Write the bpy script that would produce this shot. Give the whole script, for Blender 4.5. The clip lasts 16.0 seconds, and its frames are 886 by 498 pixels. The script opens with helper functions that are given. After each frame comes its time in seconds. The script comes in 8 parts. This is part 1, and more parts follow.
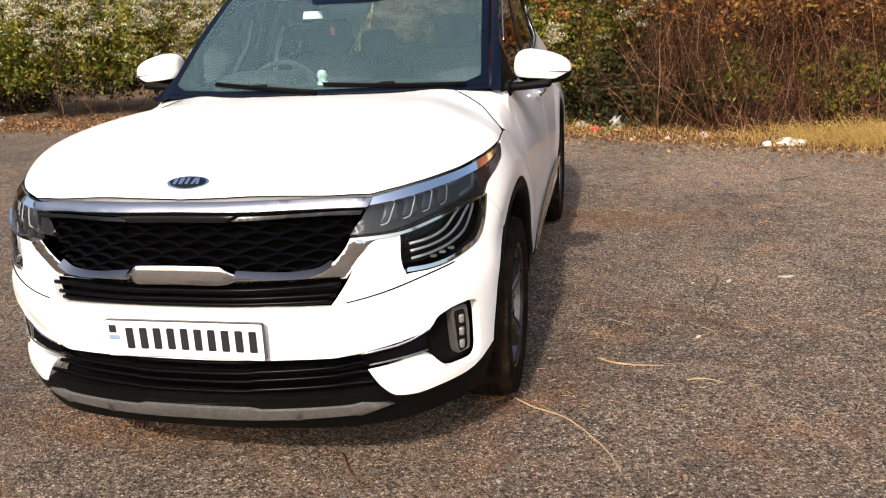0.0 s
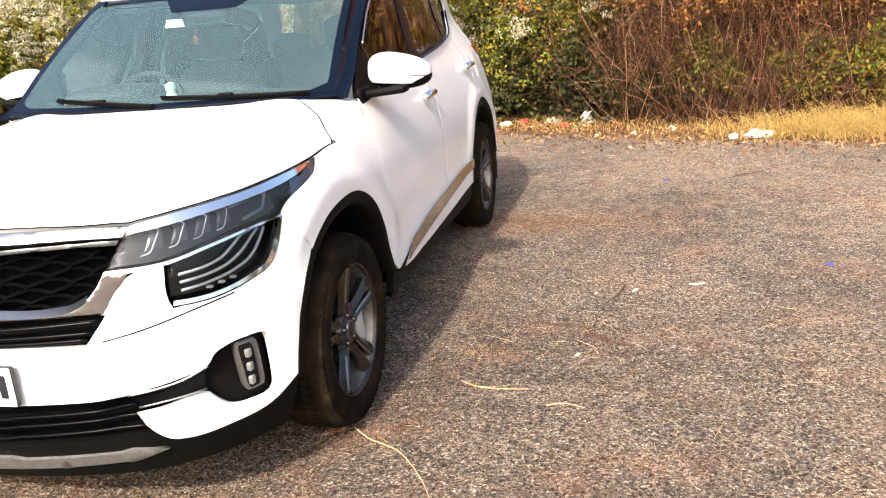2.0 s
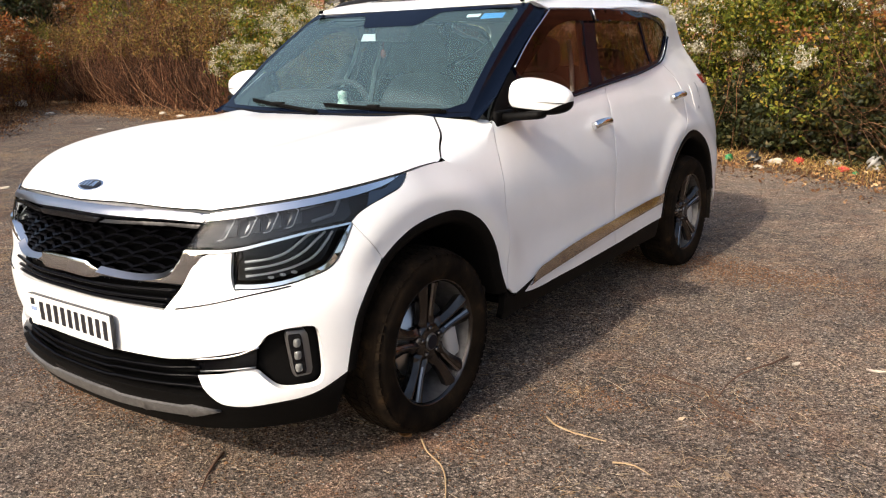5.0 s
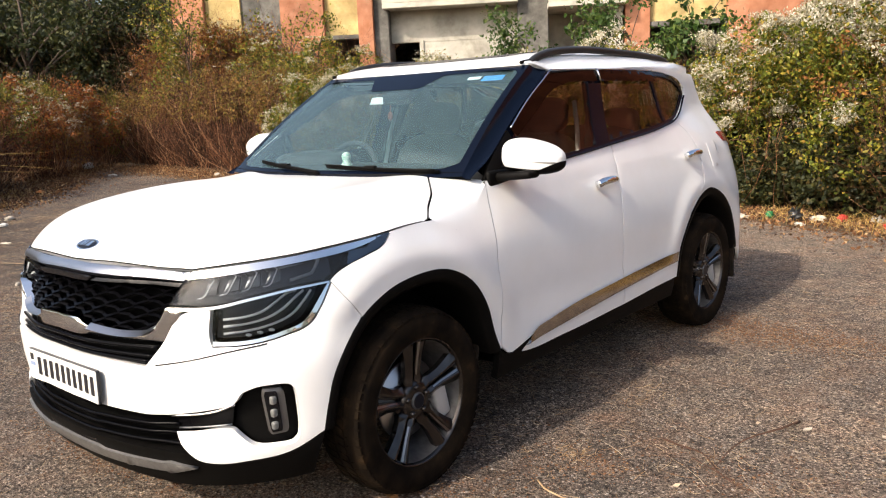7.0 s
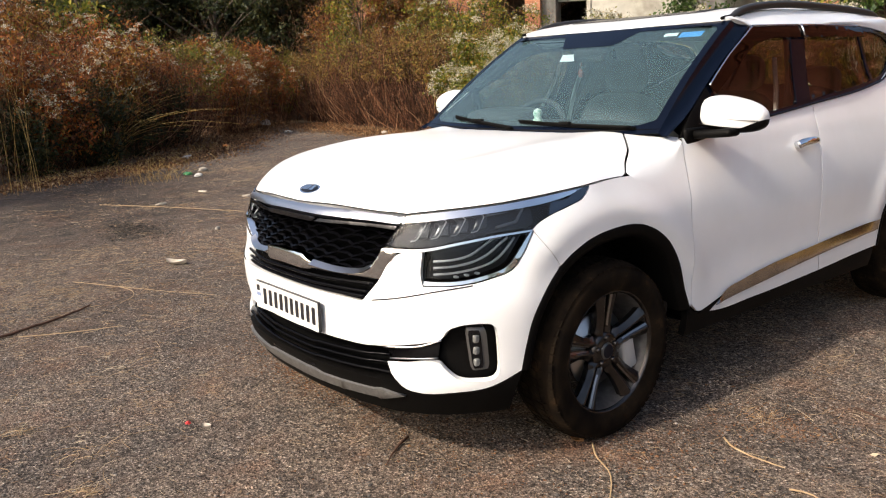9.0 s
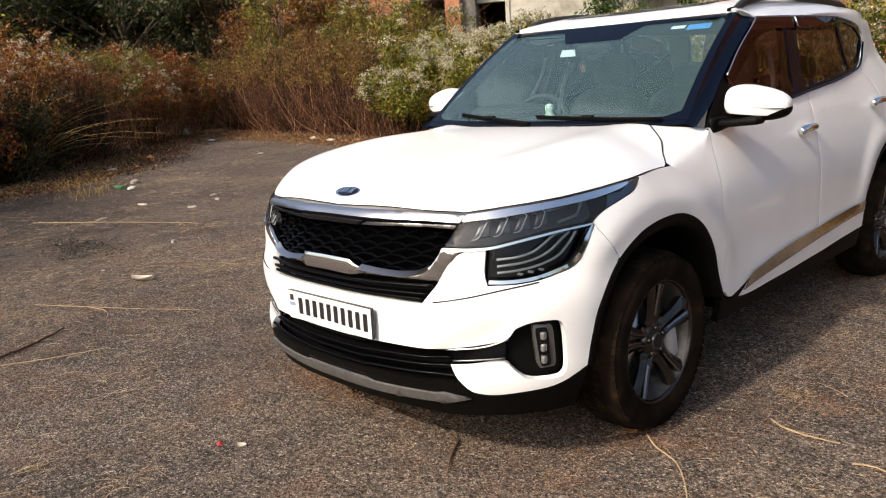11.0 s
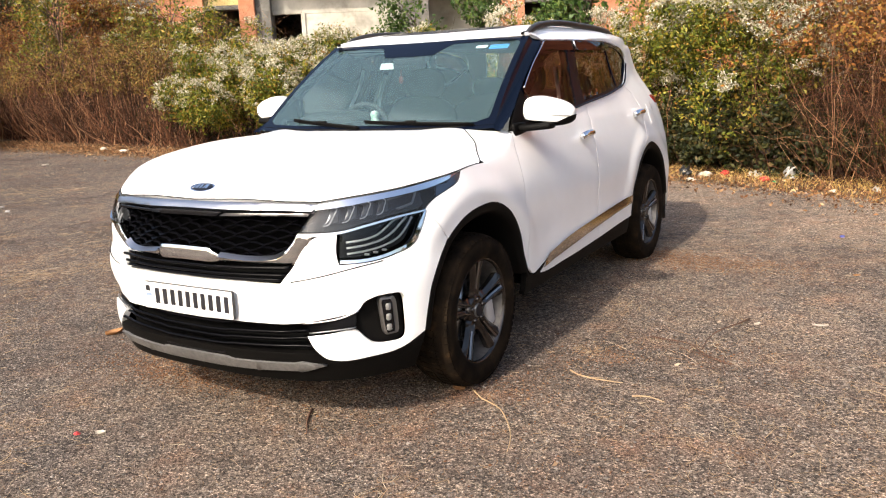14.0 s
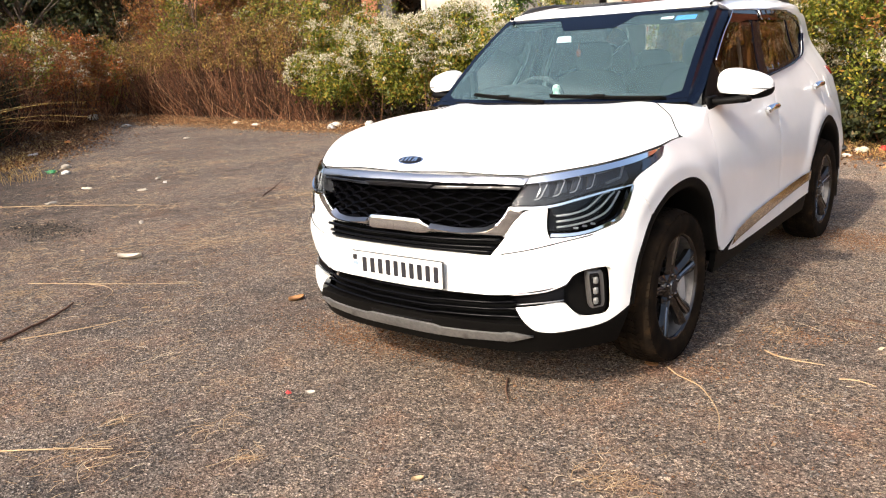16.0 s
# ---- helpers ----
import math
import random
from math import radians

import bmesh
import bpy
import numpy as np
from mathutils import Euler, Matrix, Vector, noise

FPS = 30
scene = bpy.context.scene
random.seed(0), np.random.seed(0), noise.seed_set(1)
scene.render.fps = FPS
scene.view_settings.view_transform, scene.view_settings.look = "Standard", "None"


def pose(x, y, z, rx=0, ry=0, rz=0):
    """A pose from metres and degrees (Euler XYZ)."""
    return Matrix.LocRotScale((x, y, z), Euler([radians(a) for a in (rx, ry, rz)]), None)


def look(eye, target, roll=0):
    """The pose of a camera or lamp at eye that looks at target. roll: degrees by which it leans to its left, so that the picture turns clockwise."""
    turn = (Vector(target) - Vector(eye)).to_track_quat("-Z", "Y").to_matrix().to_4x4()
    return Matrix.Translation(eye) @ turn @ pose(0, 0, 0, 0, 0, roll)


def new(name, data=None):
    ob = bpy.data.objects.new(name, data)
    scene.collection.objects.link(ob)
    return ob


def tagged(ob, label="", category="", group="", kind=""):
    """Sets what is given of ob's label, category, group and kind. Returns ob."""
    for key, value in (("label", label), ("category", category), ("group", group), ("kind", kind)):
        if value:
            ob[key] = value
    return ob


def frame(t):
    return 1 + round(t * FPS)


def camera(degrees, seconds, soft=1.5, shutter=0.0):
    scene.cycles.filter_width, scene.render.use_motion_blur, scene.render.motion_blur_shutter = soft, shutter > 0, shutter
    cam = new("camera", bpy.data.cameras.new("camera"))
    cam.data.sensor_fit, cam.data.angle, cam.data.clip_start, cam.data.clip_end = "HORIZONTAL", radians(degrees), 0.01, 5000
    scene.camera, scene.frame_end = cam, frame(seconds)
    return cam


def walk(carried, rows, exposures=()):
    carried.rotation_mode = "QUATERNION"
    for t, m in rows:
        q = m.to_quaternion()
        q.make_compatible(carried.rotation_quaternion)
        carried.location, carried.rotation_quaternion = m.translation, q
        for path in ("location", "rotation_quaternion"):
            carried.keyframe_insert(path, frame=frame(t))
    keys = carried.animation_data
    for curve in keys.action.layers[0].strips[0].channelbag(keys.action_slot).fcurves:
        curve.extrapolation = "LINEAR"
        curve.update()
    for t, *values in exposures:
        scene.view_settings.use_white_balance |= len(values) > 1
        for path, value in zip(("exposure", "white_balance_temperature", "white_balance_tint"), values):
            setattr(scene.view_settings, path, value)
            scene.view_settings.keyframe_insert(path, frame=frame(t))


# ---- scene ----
cam = camera(58.8, 16.0, soft=1.15)
PATH = [
    (0, (1.212, -2.814, 1.425), (0.798, -0.943, 0.851), -2.7),
    (0.5, (1.493, -2.804, 1.41), (1.009, -0.953, 0.826), -2.9),
    (1, (1.661, -2.776, 1.411), (1.158, -0.936, 0.81), -4.1),
    (1.5, (1.764, -2.635, 1.398), (1.299, -0.784, 0.801), -4.5),
    (2, (1.852, -2.443, 1.404), (1.368, -0.591, 0.825), -4.8),
    (2.5, (1.959, -2.301, 1.402), (1.292, -0.506, 0.824), -5.0),
    (3, (2.174, -2.163, 1.394), (1.288, -0.463, 0.823), -5.1),
    (3.5, (2.288, -2.115, 1.391), (1.274, -0.488, 0.823), -5.5),
    (3.7, (2.327, -2.15, 1.388), (1.275, -0.545, 0.825), -5.1),
    (5.8, (2.668, -2.114, 1.42), (1.461, -0.579, 0.99), -0.8),
    (6, (2.709, -2.062, 1.409), (1.484, -0.533, 1.004), -0.9),
    (6.5, (2.737, -1.999, 1.408), (1.478, -0.489, 1.036), -2.0),
    (7, (2.738, -1.991, 1.407), (1.445, -0.508, 1.048), -2.6),
    (7.5, (2.747, -1.994, 1.405), (1.408, -0.552, 1.05), -2.8),
    (8, (2.747, -1.999, 1.404), (1.322, -0.648, 1.025), -2.7),
    (8.5, (2.72, -2.053, 1.389), (1.2, -0.823, 0.968), -2.4),
    (8.7, (2.72, -2.114, 1.392), (1.174, -0.923, 0.956), -2.5),
    (10.8, (2.387, -2.499, 1.412), (0.935, -1.2, 0.962), -3.9),
    (11, (2.342, -2.532, 1.397), (0.936, -1.179, 0.957), -3.9),
    (11.5, (2.222, -2.684, 1.414), (0.936, -1.211, 0.993), -3.3),
    (12, (2.183, -2.765, 1.422), (1.018, -1.191, 1.014), -2.5),
    (12.5, (2.187, -2.802, 1.418), (1.139, -1.145, 1.021), -1.7),
    (13, (2.284, -2.853, 1.42), (1.292, -1.163, 1.017), -1.1),
    (13.5, (2.435, -2.95, 1.397), (1.442, -1.266, 0.975), -1.6),
    (14, (2.477, -2.985, 1.394), (1.469, -1.313, 0.957), -2.6),
    (14.5, (2.475, -2.997, 1.393), (1.406, -1.368, 0.943), -3.0),
    (15, (2.436, -3.03, 1.399), (1.305, -1.445, 0.941), -2.6),
    (15.5, (2.293, -3.137, 1.413), (1.128, -1.582, 0.939), -2.6),
    (16, (2.151, -3.249, 1.418), (0.937, -1.736, 0.931), -3.3),
]
walk(cam, [(t, look(eye, target, roll)) for t, eye, target, roll in PATH],
     exposures=[(0.0, 0.765), (0.5, 0.795), (1.0, 0.915), (1.5, 1.285), (2.0, 1.575), (3.0, 1.475), (3.5, 0.905), (4.0, 0.815), (5.8, 0.775), (7.0, 0.925), (8.5, 0.825), (11.0, 0.565), (11.5, 0.725), (12.5, 0.915), (14.0, 1.185), (16.0, 1.255)])

# ================= sky, sun =================
SUN = Vector((-0.118, -1.22, 1.0)).normalized()
world = bpy.data.worlds.new("sky")
scene.world = world
world.use_nodes = True
_sky = world.node_tree.nodes.new("ShaderNodeTexSky")
_sky.sky_type = "NISHITA"
_sky.sun_disc = False
_sky.sun_elevation = math.asin(SUN.z)
_sky.sun_rotation = math.atan2(SUN.x, SUN.y)
_sky.air_density, _sky.dust_density = 1.0, 5.0
_bg = world.node_tree.nodes["Background"]
_bg.inputs["Strength"].default_value = 0.15
world.node_tree.links.new(_sky.outputs["Color"], _bg.inputs["Color"])
_sun = bpy.data.lights.new("sun", "SUN")
_sun.energy, _sun.angle, _sun.color = 2.8, radians(1.6), (1.0, 0.895, 0.76)
sun = new("sun", _sun)
sun.matrix_world = look(SUN * 30, (0, 0, 0))

# ================= materials =================


def material(name, colour, rough=0.5, metal=0.0, coat=0.0, spec=0.5):
    m = bpy.data.materials.new(name)
    m.use_nodes = True
    p = m.node_tree.nodes["Principled BSDF"]
    p.inputs["Base Color"].default_value = (*colour, 1)
    p.inputs["Roughness"].default_value = rough
    p.inputs["Metallic"].default_value = metal
    p.inputs["Coat Weight"].default_value = coat
    p.inputs["Coat Roughness"].default_value = 0.06
    p.inputs["Specular IOR Level"].default_value = spec
    return m


def nodes_of(m):
    t = m.node_tree
    return t.nodes, t.links, t.nodes["Principled BSDF"]


def ramp(n, stops):
    r = n.new("ShaderNodeValToRGB")
    e = r.color_ramp.elements
    while len(e) < len(stops):
        e.new(0.5)
    for el, (pos, col) in zip(e, stops):
        el.position, el.color = pos, (*col, 1)
    return r


def noise_node(n, l, scale, detail=4, rough=0.55, vec=None):
    t = n.new("ShaderNodeTexNoise")
    t.inputs["Scale"].default_value, t.inputs["Detail"].default_value, t.inputs["Roughness"].default_value = scale, detail, rough
    if vec is not None:
        l.new(vec, t.inputs["Vector"])
    return t


def mix_node(n, l, kind, fac, a, b):
    m = n.new("ShaderNodeMix")
    m.data_type, m.blend_type = "RGBA", kind
    for sock, v in (("Factor", fac), ("A", a), ("B", b)):
        i = [k for k in m.inputs if k.name == sock and (k.type == "VALUE" if sock == "Factor" else k.type == "RGBA")][0]
        if isinstance(v, (int, float)):
            i.default_value = v
        elif isinstance(v, tuple):
            i.default_value = (*v, 1)
        else:
            l.new(v, i)
    return [o for o in m.outputs if o.type == "RGBA"][0]


def grained(name, stops, scale, rough=0.85, bump=0.3, dist=0.01, big=0.0, big_scale=0.5, metal=0.0, coat=0.0, spec=0.3):
    """A surface with fine grain and, where big is set, broad stains."""
    m = material(name, stops[0][1], rough, metal, coat, spec)
    n, l, p = nodes_of(m)
    co = n.new("ShaderNodeTexCoord").outputs["Object"]
    t = noise_node(n, l, scale, 6, 0.6, co)
    r = ramp(n, stops)
    l.new(t.outputs["Fac"], r.inputs["Fac"])
    col = r.outputs["Color"]
    if big:
        b = noise_node(n, l, big_scale, 5, 0.6, co)
        rb = ramp(n, ((0.35, (1 - big,) * 3), (0.65, (1, 1, 1))))
        l.new(b.outputs["Fac"], rb.inputs["Fac"])
        col = mix_node(n, l, "MULTIPLY", 1.0, col, rb.outputs["Color"])
    l.new(col, p.inputs["Base Color"])
    if bump:
        bn = n.new("ShaderNodeBump")
        bn.inputs["Strength"].default_value, bn.inputs["Distance"].default_value = bump, dist
        l.new(t.outputs["Fac"], bn.inputs["Height"])
        l.new(bn.outputs["Normal"], p.inputs["Normal"])
    return m


def varied(name, stops, rough=0.7, translucent=0.0, spec=0.3):
    """A colour that differs from loose piece to loose piece."""
    m = material(name, stops[0][1], rough, spec=spec)
    n, l, p = nodes_of(m)
    g = n.new("ShaderNodeNewGeometry")
    r = ramp(n, stops)
    l.new(g.outputs["Random Per Island"], r.inputs["Fac"])
    l.new(r.outputs["Color"], p.inputs["Base Color"])
    if translucent:
        tr = n.new("ShaderNodeBsdfTranslucent")
        l.new(r.outputs["Color"], tr.inputs["Color"])
        mx = n.new("ShaderNodeMixShader")
        mx.inputs[0].default_value = translucent
        l.new(p.outputs[0], mx.inputs[1])
        l.new(tr.outputs[0], mx.inputs[2])
        l.new(mx.outputs[0], n["Material Output"].inputs["Surface"])
    return m


def glazing(name, tint, ior=1.5, rough=0.0, veil=0.0, haze=(0.30, 0.55, 0.62)):
    """A thin pane: tinted see-through with a mirror gloss on it."""
    m = bpy.data.materials.new(name)
    m.use_nodes = True
    n, l = m.node_tree.nodes, m.node_tree.links
    n.remove(n["Principled BSDF"])
    tr, gl, fr, mx = n.new("ShaderNodeBsdfTransparent"), n.new("ShaderNodeBsdfGlossy"), n.new("ShaderNodeFresnel"), n.new("ShaderNodeMixShader")
    tr.inputs["Color"].default_value = (*tint, 1)
    gl.inputs["Roughness"].default_value = rough
    fr.inputs["IOR"].default_value = ior
    l.new(fr.outputs[0], mx.inputs[0])
    l.new(tr.outputs[0], mx.inputs[1])
    l.new(gl.outputs[0], mx.inputs[2])
    out = mx.outputs[0]
    # diffuse veil puts haze and mirrored sky into the pane, besides dust
    if veil:
        df, md = n.new("ShaderNodeBsdfDiffuse"), n.new("ShaderNodeMixShader")
        df.inputs["Color"].default_value = (*haze, 1)
        md.inputs[0].default_value = veil
        l.new(out, md.inputs[1])
        l.new(df.outputs[0], md.inputs[2])
        out = md.outputs[0]
    l.new(out, n["Material Output"].inputs["Surface"])
    return m


def asphalt():
    m = material("worn asphalt", (0.1, 0.09, 0.08), 0.9, spec=0.25)
    n, l, p = nodes_of(m)
    co = n.new("ShaderNodeTexCoord").outputs["Object"]
    fine = n.new("ShaderNodeTexVoronoi")
    fine.inputs["Scale"].default_value = 120
    # bent cells, so that the chips are uneven in shape and size
    bend = noise_node(n, l, 55, 4, 0.7, co)
    off = n.new("ShaderNodeVectorMath")
    off.operation = "MULTIPLY_ADD"
    off.inputs[1].default_value = (0.022, 0.022, 0.022)
    l.new(bend.outputs["Color"], off.inputs[0])
    l.new(co, off.inputs[2])
    l.new(off.outputs[0], fine.inputs["Vector"])
    grit = noise_node(n, l, 24, 8, 0.75, co)
    stain = noise_node(n, l, 0.55, 6, 0.62, co)
    patchy = noise_node(n, l, 3.2, 6, 0.65, co)
    sep = n.new("ShaderNodeSeparateColor")
    l.new(fine.outputs["Color"], sep.inputs[0])
    chip = ramp(n, ((0.0, (0.066, 0.056, 0.049)), (0.45, (0.178, 0.149, 0.126)), (0.8, (0.278, 0.235, 0.197)), (1.0, (0.49, 0.422, 0.357))))
    l.new(sep.outputs[0], chip.inputs["Fac"])
    gr = ramp(n, ((0.32, (0.42, 0.39, 0.38)), (0.5, (0.95, 0.92, 0.89)), (0.68, (1.40, 1.33, 1.25))))
    l.new(grit.outputs["Fac"], gr.inputs["Fac"])
    col = mix_node(n, l, "MULTIPLY", 1.0, chip.outputs["Color"], gr.outputs["Color"])
    st = ramp(n, ((0.30, (0.48, 0.48, 0.50)), (0.5, (0.95, 0.95, 0.95)), (0.68, (1.28, 1.22, 1.14))))
    l.new(stain.outputs["Fac"], st.inputs["Fac"])
    col = mix_node(n, l, "MULTIPLY", 1.0, col, st.outputs["Color"])
    # worn and oily blotches a hand or two across
    blotch = noise_node(n, l, 7.0, 7, 0.72, co)
    bl = ramp(n, ((0.34, (0.68, 0.67, 0.67)), (0.5, (1.05, 1.05, 1.05)), (0.66, (1.32, 1.29, 1.25))))
    l.new(blotch.outputs["Fac"], bl.inputs["Fac"])
    col = mix_node(n, l, "MULTIPLY", 1.0, col, bl.outputs["Color"])
    du = ramp(n, ((0.46, (0, 0, 0)), (0.68, (0.48, 0.48, 0.48))))
    l.new(patchy.outputs["Fac"], du.inputs["Fac"])
    earth = noise_node(n, l, 9.0, 5, 0.65, co)
    er = ramp(n, ((0.35, (0.17, 0.090, 0.054)), (0.5, (0.31, 0.208, 0.145)), (0.68, (0.42, 0.325, 0.25))))
    l.new(earth.outputs["Fac"], er.inputs["Fac"])
    col = mix_node(n, l, "MIX", du.outputs["Color"], col, er.outputs["Color"])
    gap = ramp(n, ((0.15, (1.20, 1.20, 1.20)), (0.62, (0.47, 0.47, 0.47))))
    l.new(fine.outputs["Distance"], gap.inputs["Fac"])
    col = mix_node(n, l, "MULTIPLY", 1.0, col, gap.outputs["Color"])
    # dark crumbs and reddish leaf dust
    crumb = noise_node(n, l, 62, 5, 0.6, co)
    cr = ramp(n, ((0.395, (0.28, 0.25, 0.23)), (0.47, (1.05, 1.05, 1.05))))
    l.new(crumb.outputs["Fac"], cr.inputs["Fac"])
    col = mix_node(n, l, "MULTIPLY", 1.0, col, cr.outputs["Color"])
    leafy = noise_node(n, l, 1.7, 9, 0.78, co)
    lf = ramp(n, ((0.52, (0, 0, 0)), (0.68, (0.62, 0.62, 0.62))))
    l.new(leafy.outputs["Fac"], lf.inputs["Fac"])
    rust = mix_node(n, l, "MULTIPLY", 1.0, col, (1.12, 0.73, 0.51))
    col = mix_node(n, l, "MIX", lf.outputs["Color"], col, rust)
    # paler towards the hedge behind the parking place
    drift = noise_node(n, l, 0.8, 5, 0.6, co)
    wob = n.new("ShaderNodeMath")
    wob.operation = "MULTIPLY_ADD"
    wob.inputs[1].default_value = 3.0
    l.new(drift.outputs["Fac"], wob.inputs[0])
    out = n.new("ShaderNodeVectorMath")
    out.operation = "DOT_PRODUCT"
    out.inputs[1].default_value = (0.62, 0.78, 0)
    l.new(co, out.inputs[0])
    l.new(out.outputs["Value"], wob.inputs[2])
    rng_x = n.new("ShaderNodeMapRange")
    rng_x.inputs["From Min"].default_value, rng_x.inputs["From Max"].default_value = 1.8, 6.2
    l.new(wob.outputs[0], rng_x.inputs["Value"])
    dusty = mix_node(n, l, "MULTIPLY", 1.0, col, (1.62, 1.60, 1.55))
    col = mix_node(n, l, "MIX", rng_x.outputs["Result"], col, dusty)
    # a broad darker patch by the bushes
    place = n.new("ShaderNodeMapping")
    place.vector_type = "TEXTURE"
    place.inputs["Location"].default_value = (-8.2, 0.55, 0)
    place.inputs["Rotation"].default_value = (0, 0, math.atan2(-0.37, 0.93))
    place.inputs["Scale"].default_value = (4.2, 1.7, 1)
    l.new(co, place.inputs["Vector"])
    far = n.new("ShaderNodeVectorMath")
    far.operation = "LENGTH"
    l.new(place.outputs["Vector"], far.inputs[0])
    soft = n.new("ShaderNodeMath")
    soft.operation = "MULTIPLY_ADD"
    soft.inputs[1].default_value = 1.3
    l.new(patchy.outputs["Fac"], soft.inputs[0])
    l.new(far.outputs["Value"], soft.inputs[2])
    dk = ramp(n, ((0.0, (0.42, 0.41, 0.41)), (1.0, (1, 1, 1))))
    edge = n.new("ShaderNodeMapRange")
    edge.inputs["From Min"].default_value, edge.inputs["From Max"].default_value = 0.9, 1.9
    l.new(soft.outputs[0], edge.inputs["Value"])
    l.new(edge.outputs["Result"], dk.inputs["Fac"])
    col = mix_node(n, l, "MULTIPLY", 1.0, col, dk.outputs["Color"])
    l.new(col, p.inputs["Base Color"])
    b1, b2 = n.new("ShaderNodeBump"), n.new("ShaderNodeBump")
    b1.inputs["Strength"].default_value, b1.inputs["Distance"].default_value = 0.9, 0.011
    b2.inputs["Strength"].default_value, b2.inputs["Distance"].default_value = 0.5, 0.015
    l.new(fine.outputs["Distance"], b1.inputs["Height"])
    l.new(grit.outputs["Fac"], b2.inputs["Height"])
    l.new(b1.outputs["Normal"], b2.inputs["Normal"])
    l.new(b2.outputs["Normal"], p.inputs["Normal"])
    return m


def mesh_foil(name, pitch):
    """Bright metal with a fine knurl."""
    m = material(name, (0.40, 0.41, 0.44), 0.30, 1.0)
    n, l, p = nodes_of(m)
    co = n.new("ShaderNodeTexCoord").outputs["Object"]
    v = n.new("ShaderNodeTexVoronoi")
    v.inputs["Scale"].default_value = 1 / pitch
    l.new(co, v.inputs["Vector"])
    b = n.new("ShaderNodeBump")
    b.inputs["Strength"].default_value, b.inputs["Distance"].default_value = 0.25, 0.001
    l.new(v.outputs["Distance"], b.inputs["Height"])
    l.new(b.outputs["Normal"], p.inputs["Normal"])
    return m


PAINT = material("white car paint", (0.80, 0.79, 0.77), 0.30, coat=0.6)
_n, _l, _p = nodes_of(PAINT)
_co = _n.new("ShaderNodeTexCoord").outputs["Object"]
_t = noise_node(_n, _l, 2.5, 5, 0.6, _co)
_r = ramp(_n, ((0.35, (0.775, 0.77, 0.755)), (0.6, (0.815, 0.81, 0.80))))
_l.new(_t.outputs["Fac"], _r.inputs["Fac"])
_l.new(_r.outputs["Color"], _p.inputs["Base Color"])
_t2 = noise_node(_n, _l, 7, 4, 0.6, _co)
_r2 = ramp(_n, ((0.3, (0.28, 0.28, 0.28)), (0.75, (0.34, 0.34, 0.34))))
_l.new(_t2.outputs["Fac"], _r2.inputs["Fac"])
_l.new(_r2.outputs["Color"], _p.inputs["Roughness"])
GLOSS_BLACK = material("gloss black", (0.005, 0.005, 0.006), 0.22, spec=0.28)
PILLAR_BLACK = material("gloss pillar black", (0.0025, 0.0045, 0.011), 0.2, spec=0.09)
RAIL_GREY = grained("satin dark grey plastic", ((0.3, (0.022, 0.021, 0.020)), (0.7, (0.035, 0.034, 0.033))), 120, 0.4, 0.05, 0.001, 0.2, 4)
PLASTIC = grained("black textured plastic", ((0.3, (0.0024, 0.0022, 0.0021)), (0.7, (0.0050, 0.0045, 0.0040))), 220, 0.55, 0.25, 0.001, 0.3, 4, spec=0.07)
DARK = material("dark cavity", (0.003, 0.003, 0.003), 0.9, spec=0.03)
CHROME = material("bright chrome", (0.78, 0.79, 0.80), 0.06, 1.0)
BRIGHT = grained("brushed bright trim", ((0.3, (0.66, 0.66, 0.68)), (0.7, (0.76, 0.76, 0.78))), 200, 0.17, 0.02, 0.001, 0, 1, 1.0)
DULL_CHROME = grained("darker mottled chrome", ((0.3, (0.36, 0.34, 0.335)), (0.7, (0.50, 0.48, 0.47))), 14, 0.16, 0.03, 0.002, 0.35, 3, 1.0)
SATIN = mesh_foil("knurled bright trim", 0.004)
SILVER = grained("silver painted plastic", ((0.3, (0.13, 0.125, 0.12)), (0.7, (0.20, 0.193, 0.186))), 60, 0.4, 0.05, 0.001, 0.2, 6, 0.5)
ALLOY = grained("dark grey alloy", ((0.3, (0.060, 0.054, 0.051)), (0.7, (0.095, 0.087, 0.082))), 40, 0.24, 0.02, 0.001, 0.35, 9, 0.9)
# brighter alloy: skylight on the spoke bevels is put into the colour
ALLOY_GLINT = material("alloy with skylight painted in", (0.24, 0.23, 0.225), 0.3, 1.0)
# paler than the spokes: sunlight on the inner barrel is put into the colour
BARREL_SUNLIT = grained("alloy with sunlight painted in", ((0.3, (0.11, 0.105, 0.10)), (0.7, (0.20, 0.19, 0.185))), 30, 0.4, 0.02, 0.001, 0.2, 8, 0.6)
STEEL = material("brake steel", (0.42, 0.41, 0.40), 0.35, 1.0)
TYRE = grained("dusty tyre rubber", ((0.35, (0.006, 0.0045, 0.0033)), (0.6, (0.018, 0.012, 0.007)), (0.8, (0.066, 0.038, 0.018))), 11, 0.9, 0.2, 0.002, 0.4, 5, spec=0.06)
MUD = grained("muddy rubber", ((0.3, (0.008, 0.006, 0.004)), (0.7, (0.030, 0.020, 0.011))), 16, 0.9, 0.3, 0.004)
SCREEN = glazing("windscreen glass", (0.66, 0.80, 0.82), veil=0.085, haze=(0.32, 0.54, 0.60))
SIDE_GLASS = glazing("tinted side glass", (0.42, 0.33, 0.28), 1.33)
LENS = glazing("clear lamp lens", (0.80, 0.82, 0.84), 1.28)
MILKY = glazing("hazy lamp lens", (0.80, 0.82, 0.84), 1.4, veil=0.018, haze=(0.42, 0.44, 0.46))
VISOR = glazing("smoked visor", (0.035, 0.026, 0.022), 1.25)
LAMP_BODY = material("lamp housing", (0.026, 0.027, 0.030), 0.3, 0.3)
